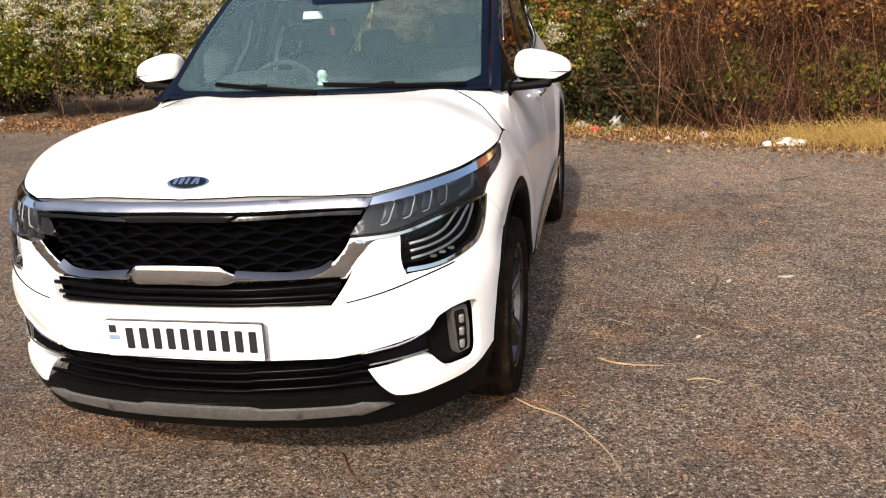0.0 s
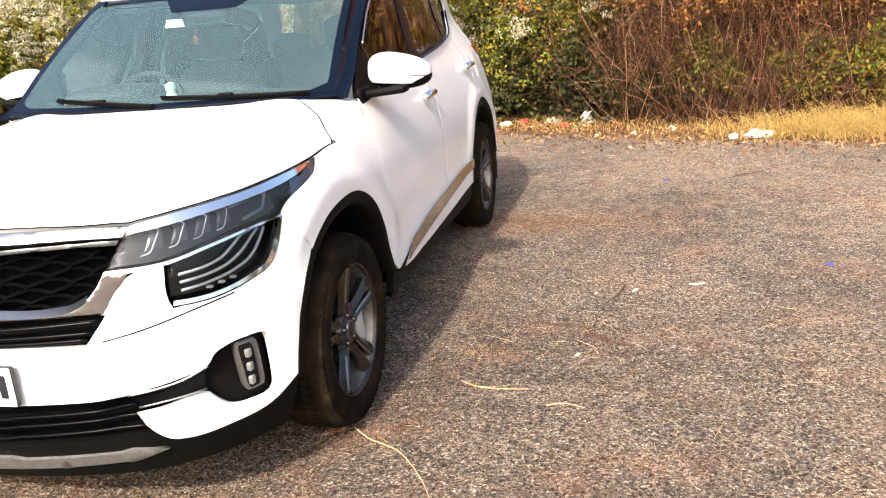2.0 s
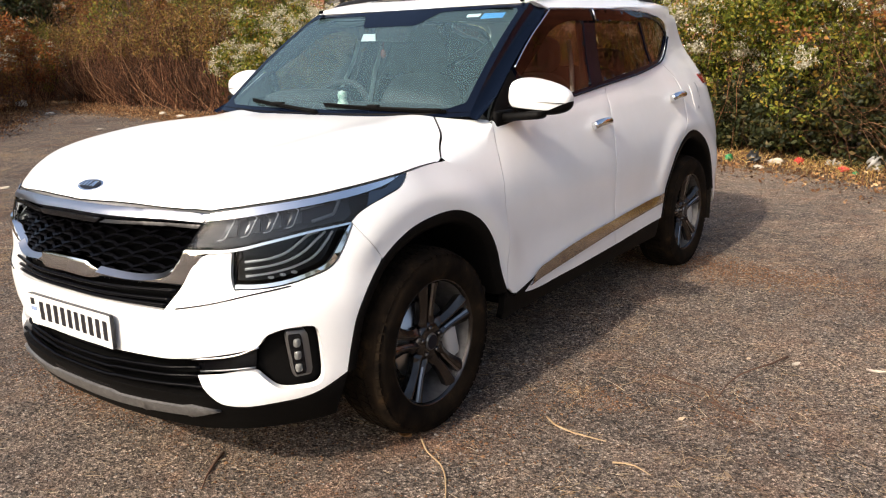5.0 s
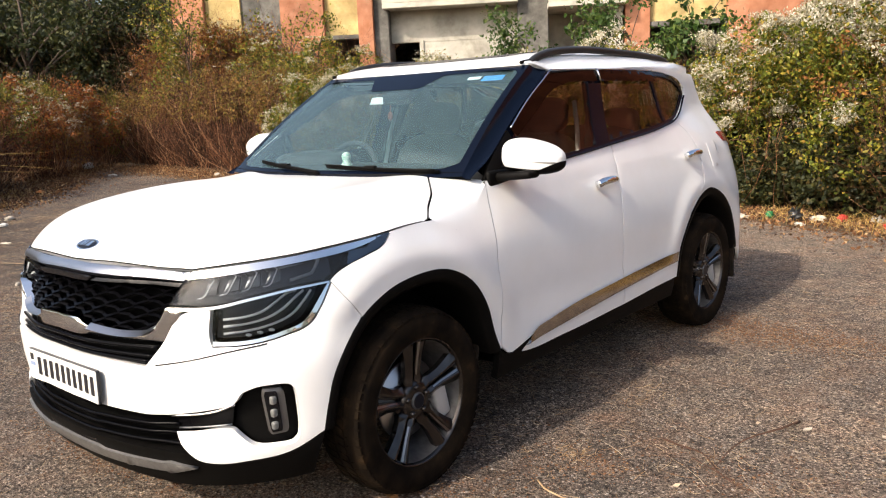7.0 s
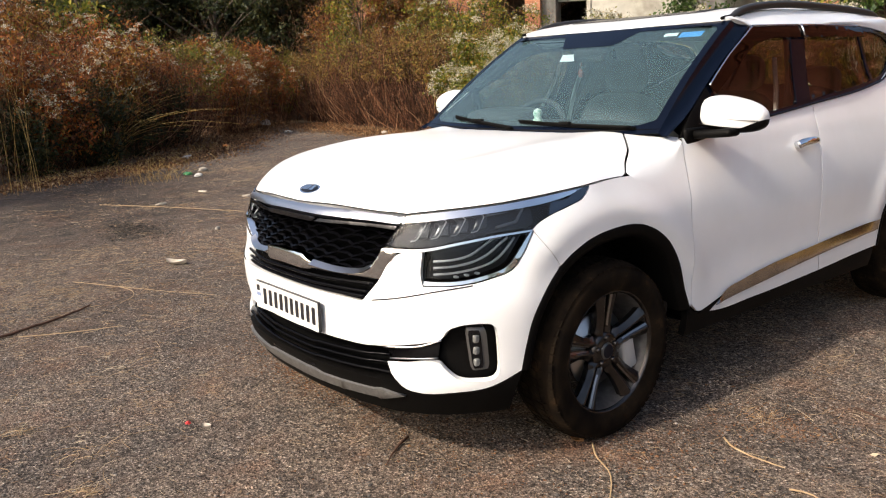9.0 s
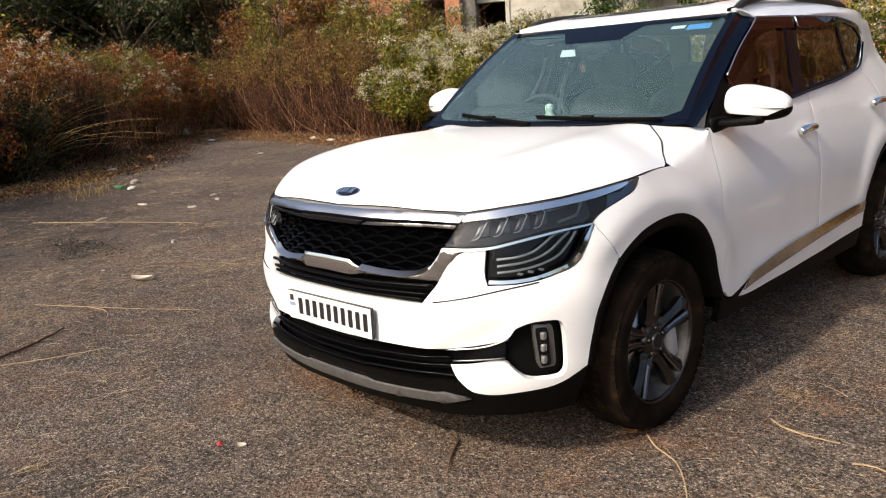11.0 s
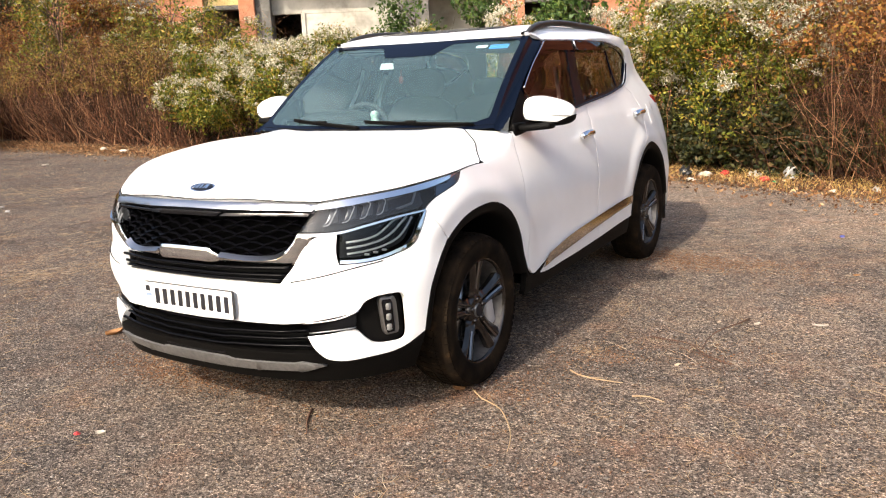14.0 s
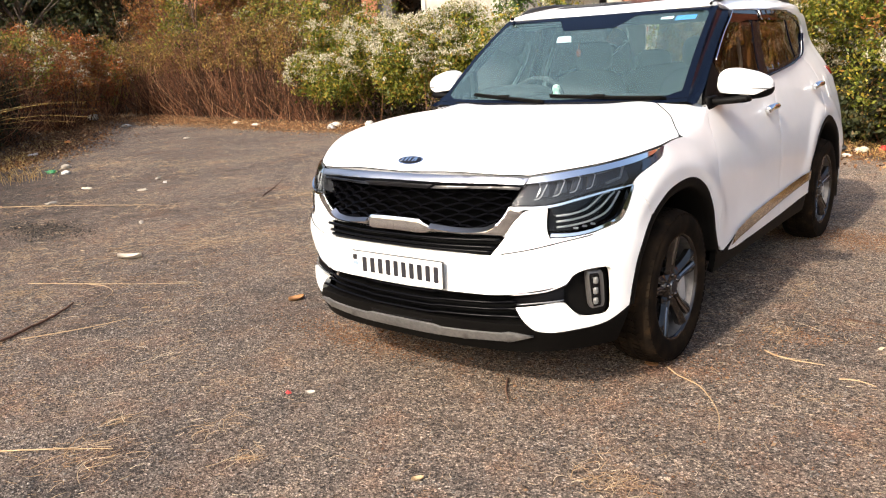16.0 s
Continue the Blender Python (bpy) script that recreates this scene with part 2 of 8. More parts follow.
LAMP_GREY = material("lamp reflector", (0.16, 0.165, 0.17), 0.3, 0.8)
LAMP_FACET = material("faceted reflector", (0.085, 0.088, 0.092), 0.3, 0.7)
LAMP_WHITE = material("light guide", (0.55, 0.56, 0.57), 0.3)
BEZEL = material("dark silver bezel", (0.10, 0.094, 0.090), 0.32, 0.4)
LED_PALE = material("frosted light bar", (0.24, 0.25, 0.26), 0.35)
LED_GREY = material("LED window", (0.13, 0.13, 0.125), 0.15)
CALIPER = material("cast caliper", (0.46, 0.45, 0.43), 0.45, 0.2)
GRILLE_BLACK = material("satin grille black", (0.0018, 0.0018, 0.0024), 0.26, spec=0.06)
# blue base colour stands in for sky mirrored in the lamp's rear end
LAMP_TIP_BLUE = material("lamp tip with sky blue painted in", (0.016, 0.026, 0.046), 0.16, spec=0.6)
ORNAMENT = grained("pale green and white plastic", ((0.35, (0.20, 0.42, 0.30)), (0.5, (0.62, 0.70, 0.62)), (0.7, (0.75, 0.78, 0.72))), 40, 0.4, 0)
CHARM = material("faded red charm", (0.13, 0.035, 0.02), 0.6)
TAIL_RED = material("red lamp", (0.16, 0.008, 0.008), 0.15, coat=0.6)
CABIN = grained("dark cabin trim", ((0.3, (0.02, 0.022, 0.024)), (0.7, (0.036, 0.038, 0.04))), 80, 0.7, 0.1, 0.001)
FABRIC = grained("grey seat cover", ((0.3, (0.05, 0.053, 0.056)), (0.7, (0.08, 0.084, 0.088))), 6, 0.9, 0)
BEIGE = grained("beige seat trim", ((0.3, (0.42, 0.37, 0.29)), (0.7, (0.52, 0.46, 0.37))), 6, 0.8, 0)
PLATE_WHITE = material("plate face", (0.72, 0.70, 0.66), 0.35)
INK = material("black ink", (0.012, 0.012, 0.016), 0.4)
BLUE_INK = material("faded blue ink", (0.20, 0.26, 0.42), 0.5)
STICKER_BLUE = material("blue sticker", (0.05, 0.26, 0.62), 0.5)
STICKER_WHITE = material("pale sticker", (0.70, 0.78, 0.80), 0.5)
BADGE_DARK = material("badge enamel", (0.006, 0.007, 0.012), 0.3, spec=0.15)
ASPHALT = asphalt()
SOIL = grained("dry brown soil", ((0.3, (0.075, 0.05, 0.03)), (0.55, (0.15, 0.10, 0.06)), (0.75, (0.25, 0.18, 0.11))), 30, 0.95, 0.8, 0.02, 0.3, 1.2)

# ================= the car's skin =================
def spline(xs, ys):
    """A smooth curve through the points, flat past its ends."""
    xs, ys = np.array(xs, float), np.array(ys, float)
    h = np.diff(xs)
    d = np.diff(ys) / h
    m = np.concatenate([[d[0]], (d[:-1] * h[1:] + d[1:] * h[:-1]) / (h[1:] + h[:-1]), [d[-1]]])

    def at(x):
        x = np.clip(np.asarray(x, float), xs[0], xs[-1])
        i = np.clip(np.searchsorted(xs, x) - 1, 0, len(h) - 1)
        t = (x - xs[i]) / h[i]
        return ((2 * t**3 - 3 * t**2 + 1) * ys[i] + (t**3 - 2 * t**2 + t) * h[i] * m[i]
                + (3 * t**2 - 2 * t**3) * ys[i + 1] + (t**3 - t**2) * h[i] * m[i + 1])
    return at


def ease(x, a, b):
    t = np.clip((np.asarray(x, float) - a) / (b - a), 0, 1)
    return t * t * (3 - 2 * t)


# the car's outline seen from above at bumper height, from the nose round the left side to the tail
PLAN_X = (0, 0.13, 0.25, 0.42, 0.52, 0.62, 0.72, 0.80, 0.85, 0.88, 0.893, 0.897, 0.888, 0.883, 0.883, 0.888, 0.895, 0.88, 0.84, 0.70, 0.40, 0)
PLAN_Y = (-0.882, -0.877, -0.862, -0.825, -0.792, -0.737, -0.652, -0.545, -0.43, -0.28, -0.1, 0.1, 0.45, 1.0, 1.6, 2.2, 2.6, 2.95, 3.2, 3.36, 3.43, 3.45)
_px, _py = np.array(PLAN_X), np.array(PLAN_Y)
_s = np.concatenate([[0], np.cumsum(np.hypot(np.diff(_px), np.diff(_py)))])
_mx = np.concatenate([-_px[1:][::-1], _px])
_my = np.concatenate([_py[1:][::-1], _py])
_ms = np.concatenate([-_s[1:][::-1], _s])
plan_x, plan_y = spline(_ms, _mx), spline(_ms, _my)
S_END = _s[-1]

# how far the skin stands inside that outline, by height: nose centre, nose beside the grille, flank, tail
IN_NOSE = spline((0.18, 0.26, 0.33, 0.55, 0.70, 0.80, 0.87, 0.93, 0.97, 1.2), (0.07, 0.03, 0, 0, 0.002, 0.012, 0.03, 0.066, 0.12, 0.4))
IN_CHEEK = spline((0.18, 0.26, 0.33, 0.45, 0.55, 0.64, 0.70, 0.80, 0.87, 0.93, 0.97, 1.2), (0.06, 0.03, 0.004, 0, 0, 0.010, 0.034, 0.054, 0.072, 0.10, 0.14, 0.4))
IN_FLANK = spline((0.18, 0.26, 0.34, 0.42, 0.55, 0.70, 0.80, 0.87, 0.93, 0.98, 1.03, 1.08, 1.13, 1.2, 1.3, 1.42, 1.53, 1.58),
                  (0.06, 0.025, 0.006, 0.004, 0.006, 0.008, 0.018, 0.030, 0.045, 0.058, 0.075, 0.09, 0.112, 0.135, 0.165, 0.192, 0.218, 0.245))
IN_TAIL = spline((0.2, 0.4, 0.6, 0.9, 1.1, 1.2, 1.5, 1.6), (0.08, 0.01, 0, 0.01, 0.05, 0.12, 0.34, 0.42))


def skin(s, z, out=0.0):
    """The car's painted skin at s metres along its outline and the height z, raised by out."""
    s, z = np.broadcast_arrays(np.asarray(s, float), np.asarray(z, float))
    a = np.abs(s)
    cheek, flank, tail = ease(a, 0.15, 0.5), ease(a, 0.75, 1.45), ease(a, 4.6, 5.1)
    d = IN_NOSE(z) * (1 - cheek) + IN_CHEEK(z) * cheek
    d = d * (1 - flank) + IN_FLANK(z) * flank
    d = d * (1 - tail) + IN_TAIL(z) * tail
    x, y = plan_x(s), plan_y(s)
    for hub in (0.0, 2.61):
        r = np.hypot(y - hub, z - 0.335)
        d = d - 0.013 * ease(r, 0.49, 0.548) * (1 - ease(r, 0.558, 0.66)) * ease(z, 0.45, 0.62) * ease(a, 0.95, 1.2)
    d = d + 0.006 * np.exp(-((z - 0.60) / 0.10) ** 2) * ease(y, 0.5, 0.8) * (1 - ease(y, 1.9, 2.2))
    over = 0.512 + 0.36 * (a - 0.46) - z
    d = d + 0.020 * ease(over, -0.006, 0.055) * (1 - ease(over, 0.09, 0.17)) * ease(a, 0.42, 0.52) * (1 - ease(a, 0.70, 0.80))
    d = d + 0.018 * ease(z, 0.84, 1.03) * (1 - ease(y, 0.35, 0.8)) * ease(y, -0.15, 0.12) * flank
    d = d + 0.075 * ease(y, 1.9, 3.05) * ease(z, 1.1, 1.4)
    e = 1e-3
    tx, ty = plan_x(s + e) - plan_x(s - e), plan_y(s + e) - plan_y(s - e)
    n = np.hypot(tx, ty)
    nx, ny = ty / n, -tx / n
    return np.stack([x - nx * (d - out), y - ny * (d - out), z + 0 * x], -1)


HOOD_C = spline((-0.84, -0.80, -0.75, -0.65, -0.5, -0.2, 0.1, 0.3, 0.45, 0.6), (0.915, 0.948, 0.980, 1.015, 1.046, 1.085, 1.112, 1.124, 1.13, 1.135))
HOOD_E = spline((-0.84, -0.80, -0.671, -0.608, -0.52, -0.409, -0.257, -0.081, 0.052, 0.15, 0.3, 0.45, 0.6), (0.90, 0.915, 0.930, 0.940, 0.949, 0.959, 0.973, 0.987, 0.998, 1.009, 1.047, 1.088, 1.108))
HOOD_W = spline((-0.84, -0.80, -0.671, -0.608, -0.52, -0.409, -0.257, -0.081, 0.052, 0.15, 0.3, 0.45, 0.6), (0.22, 0.30, 0.534, 0.607, 0.680, 0.746, 0.798, 0.824, 0.817, 0.806, 0.793, 0.779, 0.770))


def bonnet(x, y, out=0.0):
    x, y = np.broadcast_arrays(np.asarray(x, float), np.asarray(y, float))
    k = np.minimum(np.abs(x) / HOOD_W(y), 1.0 + 0.2 * ease(y, 0.1, 0.2))
    z = HOOD_C(y) - (HOOD_C(y) - HOOD_E(y)) * k ** (3.8 + 8.0 * ease(y, -0.76, -0.42) * (1 - ease(y, -0.35, 0.30)))
    z = z - 0.014 * np.clip((k - 0.88) / 0.12, 0, 1.2) ** 2 * ease(y, -0.05, 0.2)
    z = z + 0.014 * np.exp(-((k - 0.66) / 0.14) ** 2) * ease(y, -0.7, -0.3)
    return np.stack([x, y, z + out], -1)


# ================= shared builders =================
from mathutils.geometry import delaunay_2d_cdt


def mesh_object(name, verts, faces, mat, smooth=True):
    me = bpy.data.meshes.new(name)
    me.from_pydata([tuple(v) for v in verts], [], [tuple(f) for f in faces])
    if mat is not None:
        me.materials.append(mat)
    if smooth:
        me.polygons.foreach_set("use_smooth", [True] * len(me.polygons))
    me.update()
    return new(name, me)


def part(name, vf, mat, parent, label="", smooth=True):
    ob = mesh_object(name, vf[0], vf[1], mat, smooth)
    ob.parent = parent
    if label:
        ob["label"] = label
    return ob


def thing(name, label, category, at=(0, 0, 0), group=""):
    ob = new(name)
    ob.location = at
    ob.empty_display_size = 0.1
    return tagged(ob, label, category, group)


def flip(vf):
    """The same piece on the other flank of the car."""
    v = np.array(vf[0], float) * (-1, 1, 1)
    return v, [tuple(reversed(f)) for f in vf[1]]


def moved(vf, m):
    return [tuple(m @ Vector(v)) for v in vf[0]], vf[1]


def merged(*pieces):
    verts, faces = [], []
    for v, f in pieces:
        k = len(verts)
        verts += [tuple(p) for p in v]
        faces += [tuple(i + k for i in q) for q in f]
    return verts, faces


def run(pts, step=0.02):
    """A smooth open line through the points, cut into short steps."""
    p = np.array(pts, float)
    if len(p) == 2:
        n = max(1, int(np.linalg.norm(p[1] - p[0]) / step))
        return [tuple(p[0] + (p[1] - p[0]) * i / n) for i in range(n + 1)]
    d = np.concatenate([[0], np.cumsum(np.linalg.norm(np.diff(p, axis=0), axis=1))])
    n = max(2, int(d[-1] / step))
    t = np.linspace(0, d[-1], n + 1)
    return [tuple(q) for q in np.stack([spline(d, p[:, k])(t) for k in range(p.shape[1])], 1)]


def cut(pts, times=2, closed=True, keep=0.25):
    """A line with its corners rounded off."""
    p = [tuple(q) for q in pts]
    for _ in range(times):
        o = []
        pairs = zip(p, p[1:] + p[:1]) if closed else zip(p, p[1:])
        for (x0, y0), (x1, y1) in pairs:
            o += [(x0 + (x1 - x0) * keep, y0 + (y1 - y0) * keep), (x1 + (x0 - x1) * keep, y1 + (y0 - y1) * keep)]
        p = o if closed else [p[0], *o, p[-1]]
    return p


def dense(pts, step=0.02):
    o = []
    for a, b in zip(pts, pts[1:]):
        o += run([a, b], step)[:-1]
    return o + [pts[-1]]


def outline(*runs, step=0.02):
    """A closed outline of smooth runs that meet at corners."""
    o = []
    for r in runs:
        for q in run(r, step):
            if not o or math.dist(o[-1], q) > 1e-4:
                o.append(q)
    if math.dist(o[0], o[-1]) < 1e-3:
        o.pop()
    return o


def inside(pts, poly):
    x, y = pts[:, 0], pts[:, 1]
    hit = np.zeros(len(pts), bool)
    for (x0, y0), (x1, y1) in zip(poly, poly[1:] + poly[:1]):
        if y0 == y1:
            continue
        hit ^= ((y0 > y) != (y1 > y)) & (x < (x1 - x0) * (y - y0) / (y1 - y0) + x0)
    return hit


def patch(poly, surface, out=0.0, thick=0.012, step=0.03, holes=(), edge=0.0015):
    """A panel cut from a surface along an outline, with turned-in edges."""
    loops = [poly, *holes]
    a = np.array(poly)
    pts, edges = [], []
    for lp in loops:
        k = len(pts)
        pts += lp
        edges += [(k + i, k + (i + 1) % len(lp)) for i in range(len(lp))]
    rim = np.array(pts)
    gx, gy = np.meshgrid(np.arange(a[:, 0].min(), a[:, 0].max(), step), np.arange(a[:, 1].min(), a[:, 1].max(), step))
    g = np.stack([gx.ravel(), gy.ravel()], 1)
    keep = inside(g, poly)
    for h in holes:
        keep &= ~inside(g, h)
    g = g[keep]
    if len(g):
        near = np.array([np.min(np.hypot(rim[:, 0] - q[0], rim[:, 1] - q[1])) for q in g])
        g = g[near > step * 0.45]
    co, _, faces, *_ = delaunay_2d_cdt([Vector(q) for q in pts] + [Vector(q) for q in g], edges, [], 0, 1e-6)
    co = np.array([tuple(c) for c in co])
    faces = [tuple(f) for f in faces]
    mid = np.array([co[list(f)].mean(0) for f in faces])
    ok = inside(mid, poly)
    for h in holes:
        ok &= ~inside(mid, h)
    tri = []
    for f, k in zip(faces, ok):
        if k:
            p = co[list(f)]
            area = (p[1, 0] - p[0, 0]) * (p[2, 1] - p[0, 1]) - (p[2, 0] - p[0, 0]) * (p[1, 1] - p[0, 1])
            tri.append(f if area > 0 else tuple(reversed(f)))
    v = surface(co[:, 0], co[:, 1], out)
    fa = np.array([f[:3] for f in tri])
    fn = np.cross(v[fa[:, 1]] - v[fa[:, 0]], v[fa[:, 2]] - v[fa[:, 0]])
    vn = np.zeros_like(v)
    for k in range(3):
        np.add.at(vn, fa[:, k], fn)
    vn /= np.maximum(np.linalg.norm(vn, axis=1, keepdims=True), 1e-12)
    count = {}
    for f in tri:
        for i, j in zip(f, f[1:] + f[:1]):
            count[(i, j)] = 1
    border = [(i, j) for i, j in count if (j, i) not in count]
    verts = [tuple(p) for p in v]
    if thick:
        on = sorted({i for e in border for i in e})
        for i in on:
            verts[i] = tuple(v[i] - vn[i] * edge)
        k = len(verts)
        top, low = {}, {}
        for i in on:
            top[i] = len(verts)
            verts.append(verts[i])
            low[i] = len(verts)
            verts.append(tuple(v[i] - vn[i] * thick))
        tri += [(top[j], top[i], low[i], low[j]) for i, j in border]
    return verts, tri


def tube(pts, r, sides=8, taper=None, caps=True):
    """A round bar along a line."""
    p = [Vector(q) for q in pts]
    verts, faces = [], []
    up = Vector((0, 0, 1))
    for i, q in enumerate(p):
        t = (p[min(i + 1, len(p) - 1)] - p[max(i - 1, 0)]).normalized()
        a = t.cross(up)
        if a.length < 0.05:
            a = t.cross(Vector((0, 1, 0)))
        a.normalize()
        b = t.cross(a)
        rr = r * (1 if taper is None else 1 + (taper - 1) * i / (len(p) - 1))
        for k in range(sides):
            w = 2 * math.pi * k / sides
            verts.append(tuple(q + (a * math.cos(w) + b * math.sin(w)) * rr))
    for i in range(len(p) - 1):
        for k in range(sides):
            n = (k + 1) % sides
            faces.append((i * sides + k, i * sides + n, (i + 1) * sides + n, (i + 1) * sides + k)[::-1])
    if caps:
        faces += [tuple(range(sides)), tuple(range(len(verts) - sides, len(verts)))[::-1]]
    return verts, faces


def lathe(profile, steps=64, axis="x"):
    """A body turned round the x axis from (x, radius) pairs."""
    verts, faces = [], []
    n = len(profile)
    for k in range(steps):
        w = 2 * math.pi * k / steps
        verts += [(x, r * math.cos(w), r * math.sin(w)) for x, r in profile]
    for k in range(steps):
        m = (k + 1) % steps
        faces += [(k * n + i, k * n + i + 1, m * n + i + 1, m * n + i) for i in range(n - 1)]
    return verts, faces


def box(x, y, z, bevel=0.01, segments=2):
    """A box of that size round the origin with rounded edges."""
    bm = bmesh.new()
    bmesh.ops.create_cube(bm, size=1)
    bmesh.ops.scale(bm, vec=(x, y, z), verts=bm.verts)
    if bevel:
        bmesh.ops.bevel(bm, geom=bm.edges[:], offset=bevel, segments=segments, profile=0.5, affect="EDGES")
    v = [tuple(q.co) for q in bm.verts]
    bm.verts.index_update()
    f = [tuple(q.index for q in fc.verts) for fc in bm.faces]
    bm.free()
    return v, f


def blob(sx, sy, sz, power=2.6, rings=16, steps=28, shape=None):
    """A rounded body, fuller than an ellipsoid."""
    verts, faces = [], []
    for i in range(rings + 1):
        a = math.pi * i / rings - math.pi / 2
        for k in range(steps):
            b = 2 * math.pi * k / steps
            d = Vector((math.cos(a) * math.cos(b), math.cos(a) * math.sin(b), math.sin(a)))
            r = (abs(d.x) ** power + abs(d.y) ** power + abs(d.z) ** power) ** (-1 / power)
            q = Vector((d.x * r * sx, d.y * r * sy, d.z * r * sz))
            verts.append(tuple(shape(q) if shape else q))
    for i in range(rings):
        for k in range(steps):
            n = (k + 1) % steps
            faces.append((i * steps + k, i * steps + n, (i + 1) * steps + n, (i + 1) * steps + k))
    return verts, faces


def on_skin(pts, out=0.0, step=0.02):
    q = np.array(run(pts, step))
    return skin(q[:, 0], q[:, 1], out)


def strip(a, b, bulge=0.0, rows=5):
    """A sheet spanned between two lines of as many points, bowed outwards."""
    a, b = np.array(a, float), np.array(b, float)
    n = len(a)
    verts, faces = [], []
    t = np.gradient(a, axis=0)
    nrm = np.cross(t, b - a)
    nrm /= np.linalg.norm(nrm, axis=1, keepdims=True)
    for i in range(rows + 1):
        w = i / rows
        verts += [tuple(p) for p in a * (1 - w) + b * w + nrm * bulge * 4 * w * (1 - w)]
    for i in range(rows):
        for k in range(n - 1):
            faces.append((i * n + k, i * n + k + 1, (i + 1) * n + k + 1, (i + 1) * n + k))
    return verts, faces


# ================= the car =================
car = thing("car", "white compact SUV with dark grey alloy wheels, parked on worn asphalt", "car")


def both(name, vf, mat, parent=None, label="", smooth=True):
    a = part(name, vf, mat, parent or car, label, smooth)
    b = part(name, flip(vf), mat, parent or car, label, smooth)
    return a, b


# lines that neighbouring panels share: (metres along the outline, height)
LAMP_TOP = [(0.604, 0.926), (0.72, 0.937), (0.86, 0.946), (1.02, 0.956), (1.20, 0.970), (1.384, 0.984)]
LAMP_BACK = [(1.384, 0.984), (1.345, 0.952), (1.26, 0.926), (1.175, 0.904), (1.125, 0.883), (1.098, 0.864)]
LAMP_MID = [(1.098, 0.864), (0.955, 0.856), (0.815, 0.838), (0.69, 0.818), (0.512, 0.815)]
LAMP_LOW = [(0.682, 0.714), (0.74, 0.711), (0.825, 0.714), (0.918, 0.731), (0.992, 0.754), (1.036, 0.80), (1.066, 0.834), (1.09, 0.858)]
LAMP_RIM = [(0.684, 0.700), (0.75, 0.698), (0.83, 0.702), (0.918, 0.717), (1.008, 0.744), (1.052, 0.79), (1.08, 0.828), (1.104, 0.862)]
BUMPER_GAP = [(1.104, 0.862), (1.136, 0.816), (1.20, 0.734)]
ARCH_F = [(1.02, 0.388), (1.042, 0.48), (1.066, 0.556), (1.114, 0.636), (1.20, 0.728), (1.332, 0.797), (1.476, 0.822), (1.64, 0.81), (1.765, 0.745), (1.862, 0.618), (1.90, 0.50), (1.936, 0.42)]
ARCH_R = [(3.60, 0.40), (3.648, 0.552), (3.80, 0.738), (3.94, 0.820), (4.075, 0.852), (4.21, 0.822), (4.36, 0.734), (4.48, 0.58), (4.53, 0.42)]
DOOR_F = [(1.944, 0.43), (1.944, 0.56), (1.951, 0.77), (1.975, 0.924), (1.998, 1.056), (2.004, 1.10)]
DOOR_B = [(3.09, 1.176), (3.06, 1.0), (3.01, 0.776), (2.995, 0.50), (3.0, 0.376)]
DOOR_R = [(3.905, 1.265), (4.05, 1.14), (4.062, 1.03), (4.02, 0.93), (3.80, 0.749)]
BELT = [(2.004, 1.10), (2.30, 1.118), (2.684, 1.144), (3.09, 1.176), (3.50, 1.21), (3.756, 1.24), (3.905, 1.265), (4.08, 1.33), (4.225, 1.41)]
POCKET = cut([(0.504, 0.472), (0.70, 0.500), (0.744, 0.516), (0.765, 0.552), (0.82, 0.570), (0.915, 0.570), (0.937, 0.545), (0.944, 0.392), (0.915, 0.362), (0.80, 0.368), (0.755, 0.410), (0.728, 0.442), (0.533, 0.422)], 2, False, 0.2)


def g(line, a, b):
    """The stretch of a line between two of its points."""
    return line[a:b]


def rev(line):
    return list(reversed(line))


def near(line, ds=0.0, dz=0.0):
    return [(s + ds, z + dz) for s, z in line]


# --- bumper, one piece across the nose
half = [*run([(0, 0.636), (0.25, 0.636), (0.44, 0.632)]), *run([(0.44, 0.632), (0.49, 0.694), (0.572, 0.796), (0.60, 0.806)])[1:],
        *run([(0.60, 0.806), (0.677, 0.812)])[1:], *run([(0.677, 0.812), (0.672, 0.716), (0.680, 0.694)])[1:], *run(near(LAMP_RIM, 0.003, -0.004))[1:],
        *run(near(BUMPER_GAP, -0.0005, -0.001))[1:], *run(rev(ARCH_F[:5]))[1:], *run([(1.02, 0.388), (0.9, 0.340), (0.78, 0.325), (0.655, 0.319), (0.612, 0.328), (0.57, 0.366), (0.533, 0.422)])[1:],
        *dense(rev(POCKET), 0.02)[1:], *run([(0.504, 0.472), (0.25, 0.478), (0, 0.480)])[1:]]
ring = half + [(-s, z) for s, z in rev(half)[1:-1]]
bumper = part("front_bumper", patch(ring, skin, 0, 0.03), PAINT, car, "white painted front bumper")
crease = on_skin([(0.484, 0.640), (0.596, 0.657), (0.735, 0.681), (0.86, 0.697)], 0.0014)
both("bumper_seam", tube(crease, 0.0024, 6), GLOSS_BLACK, bumper)

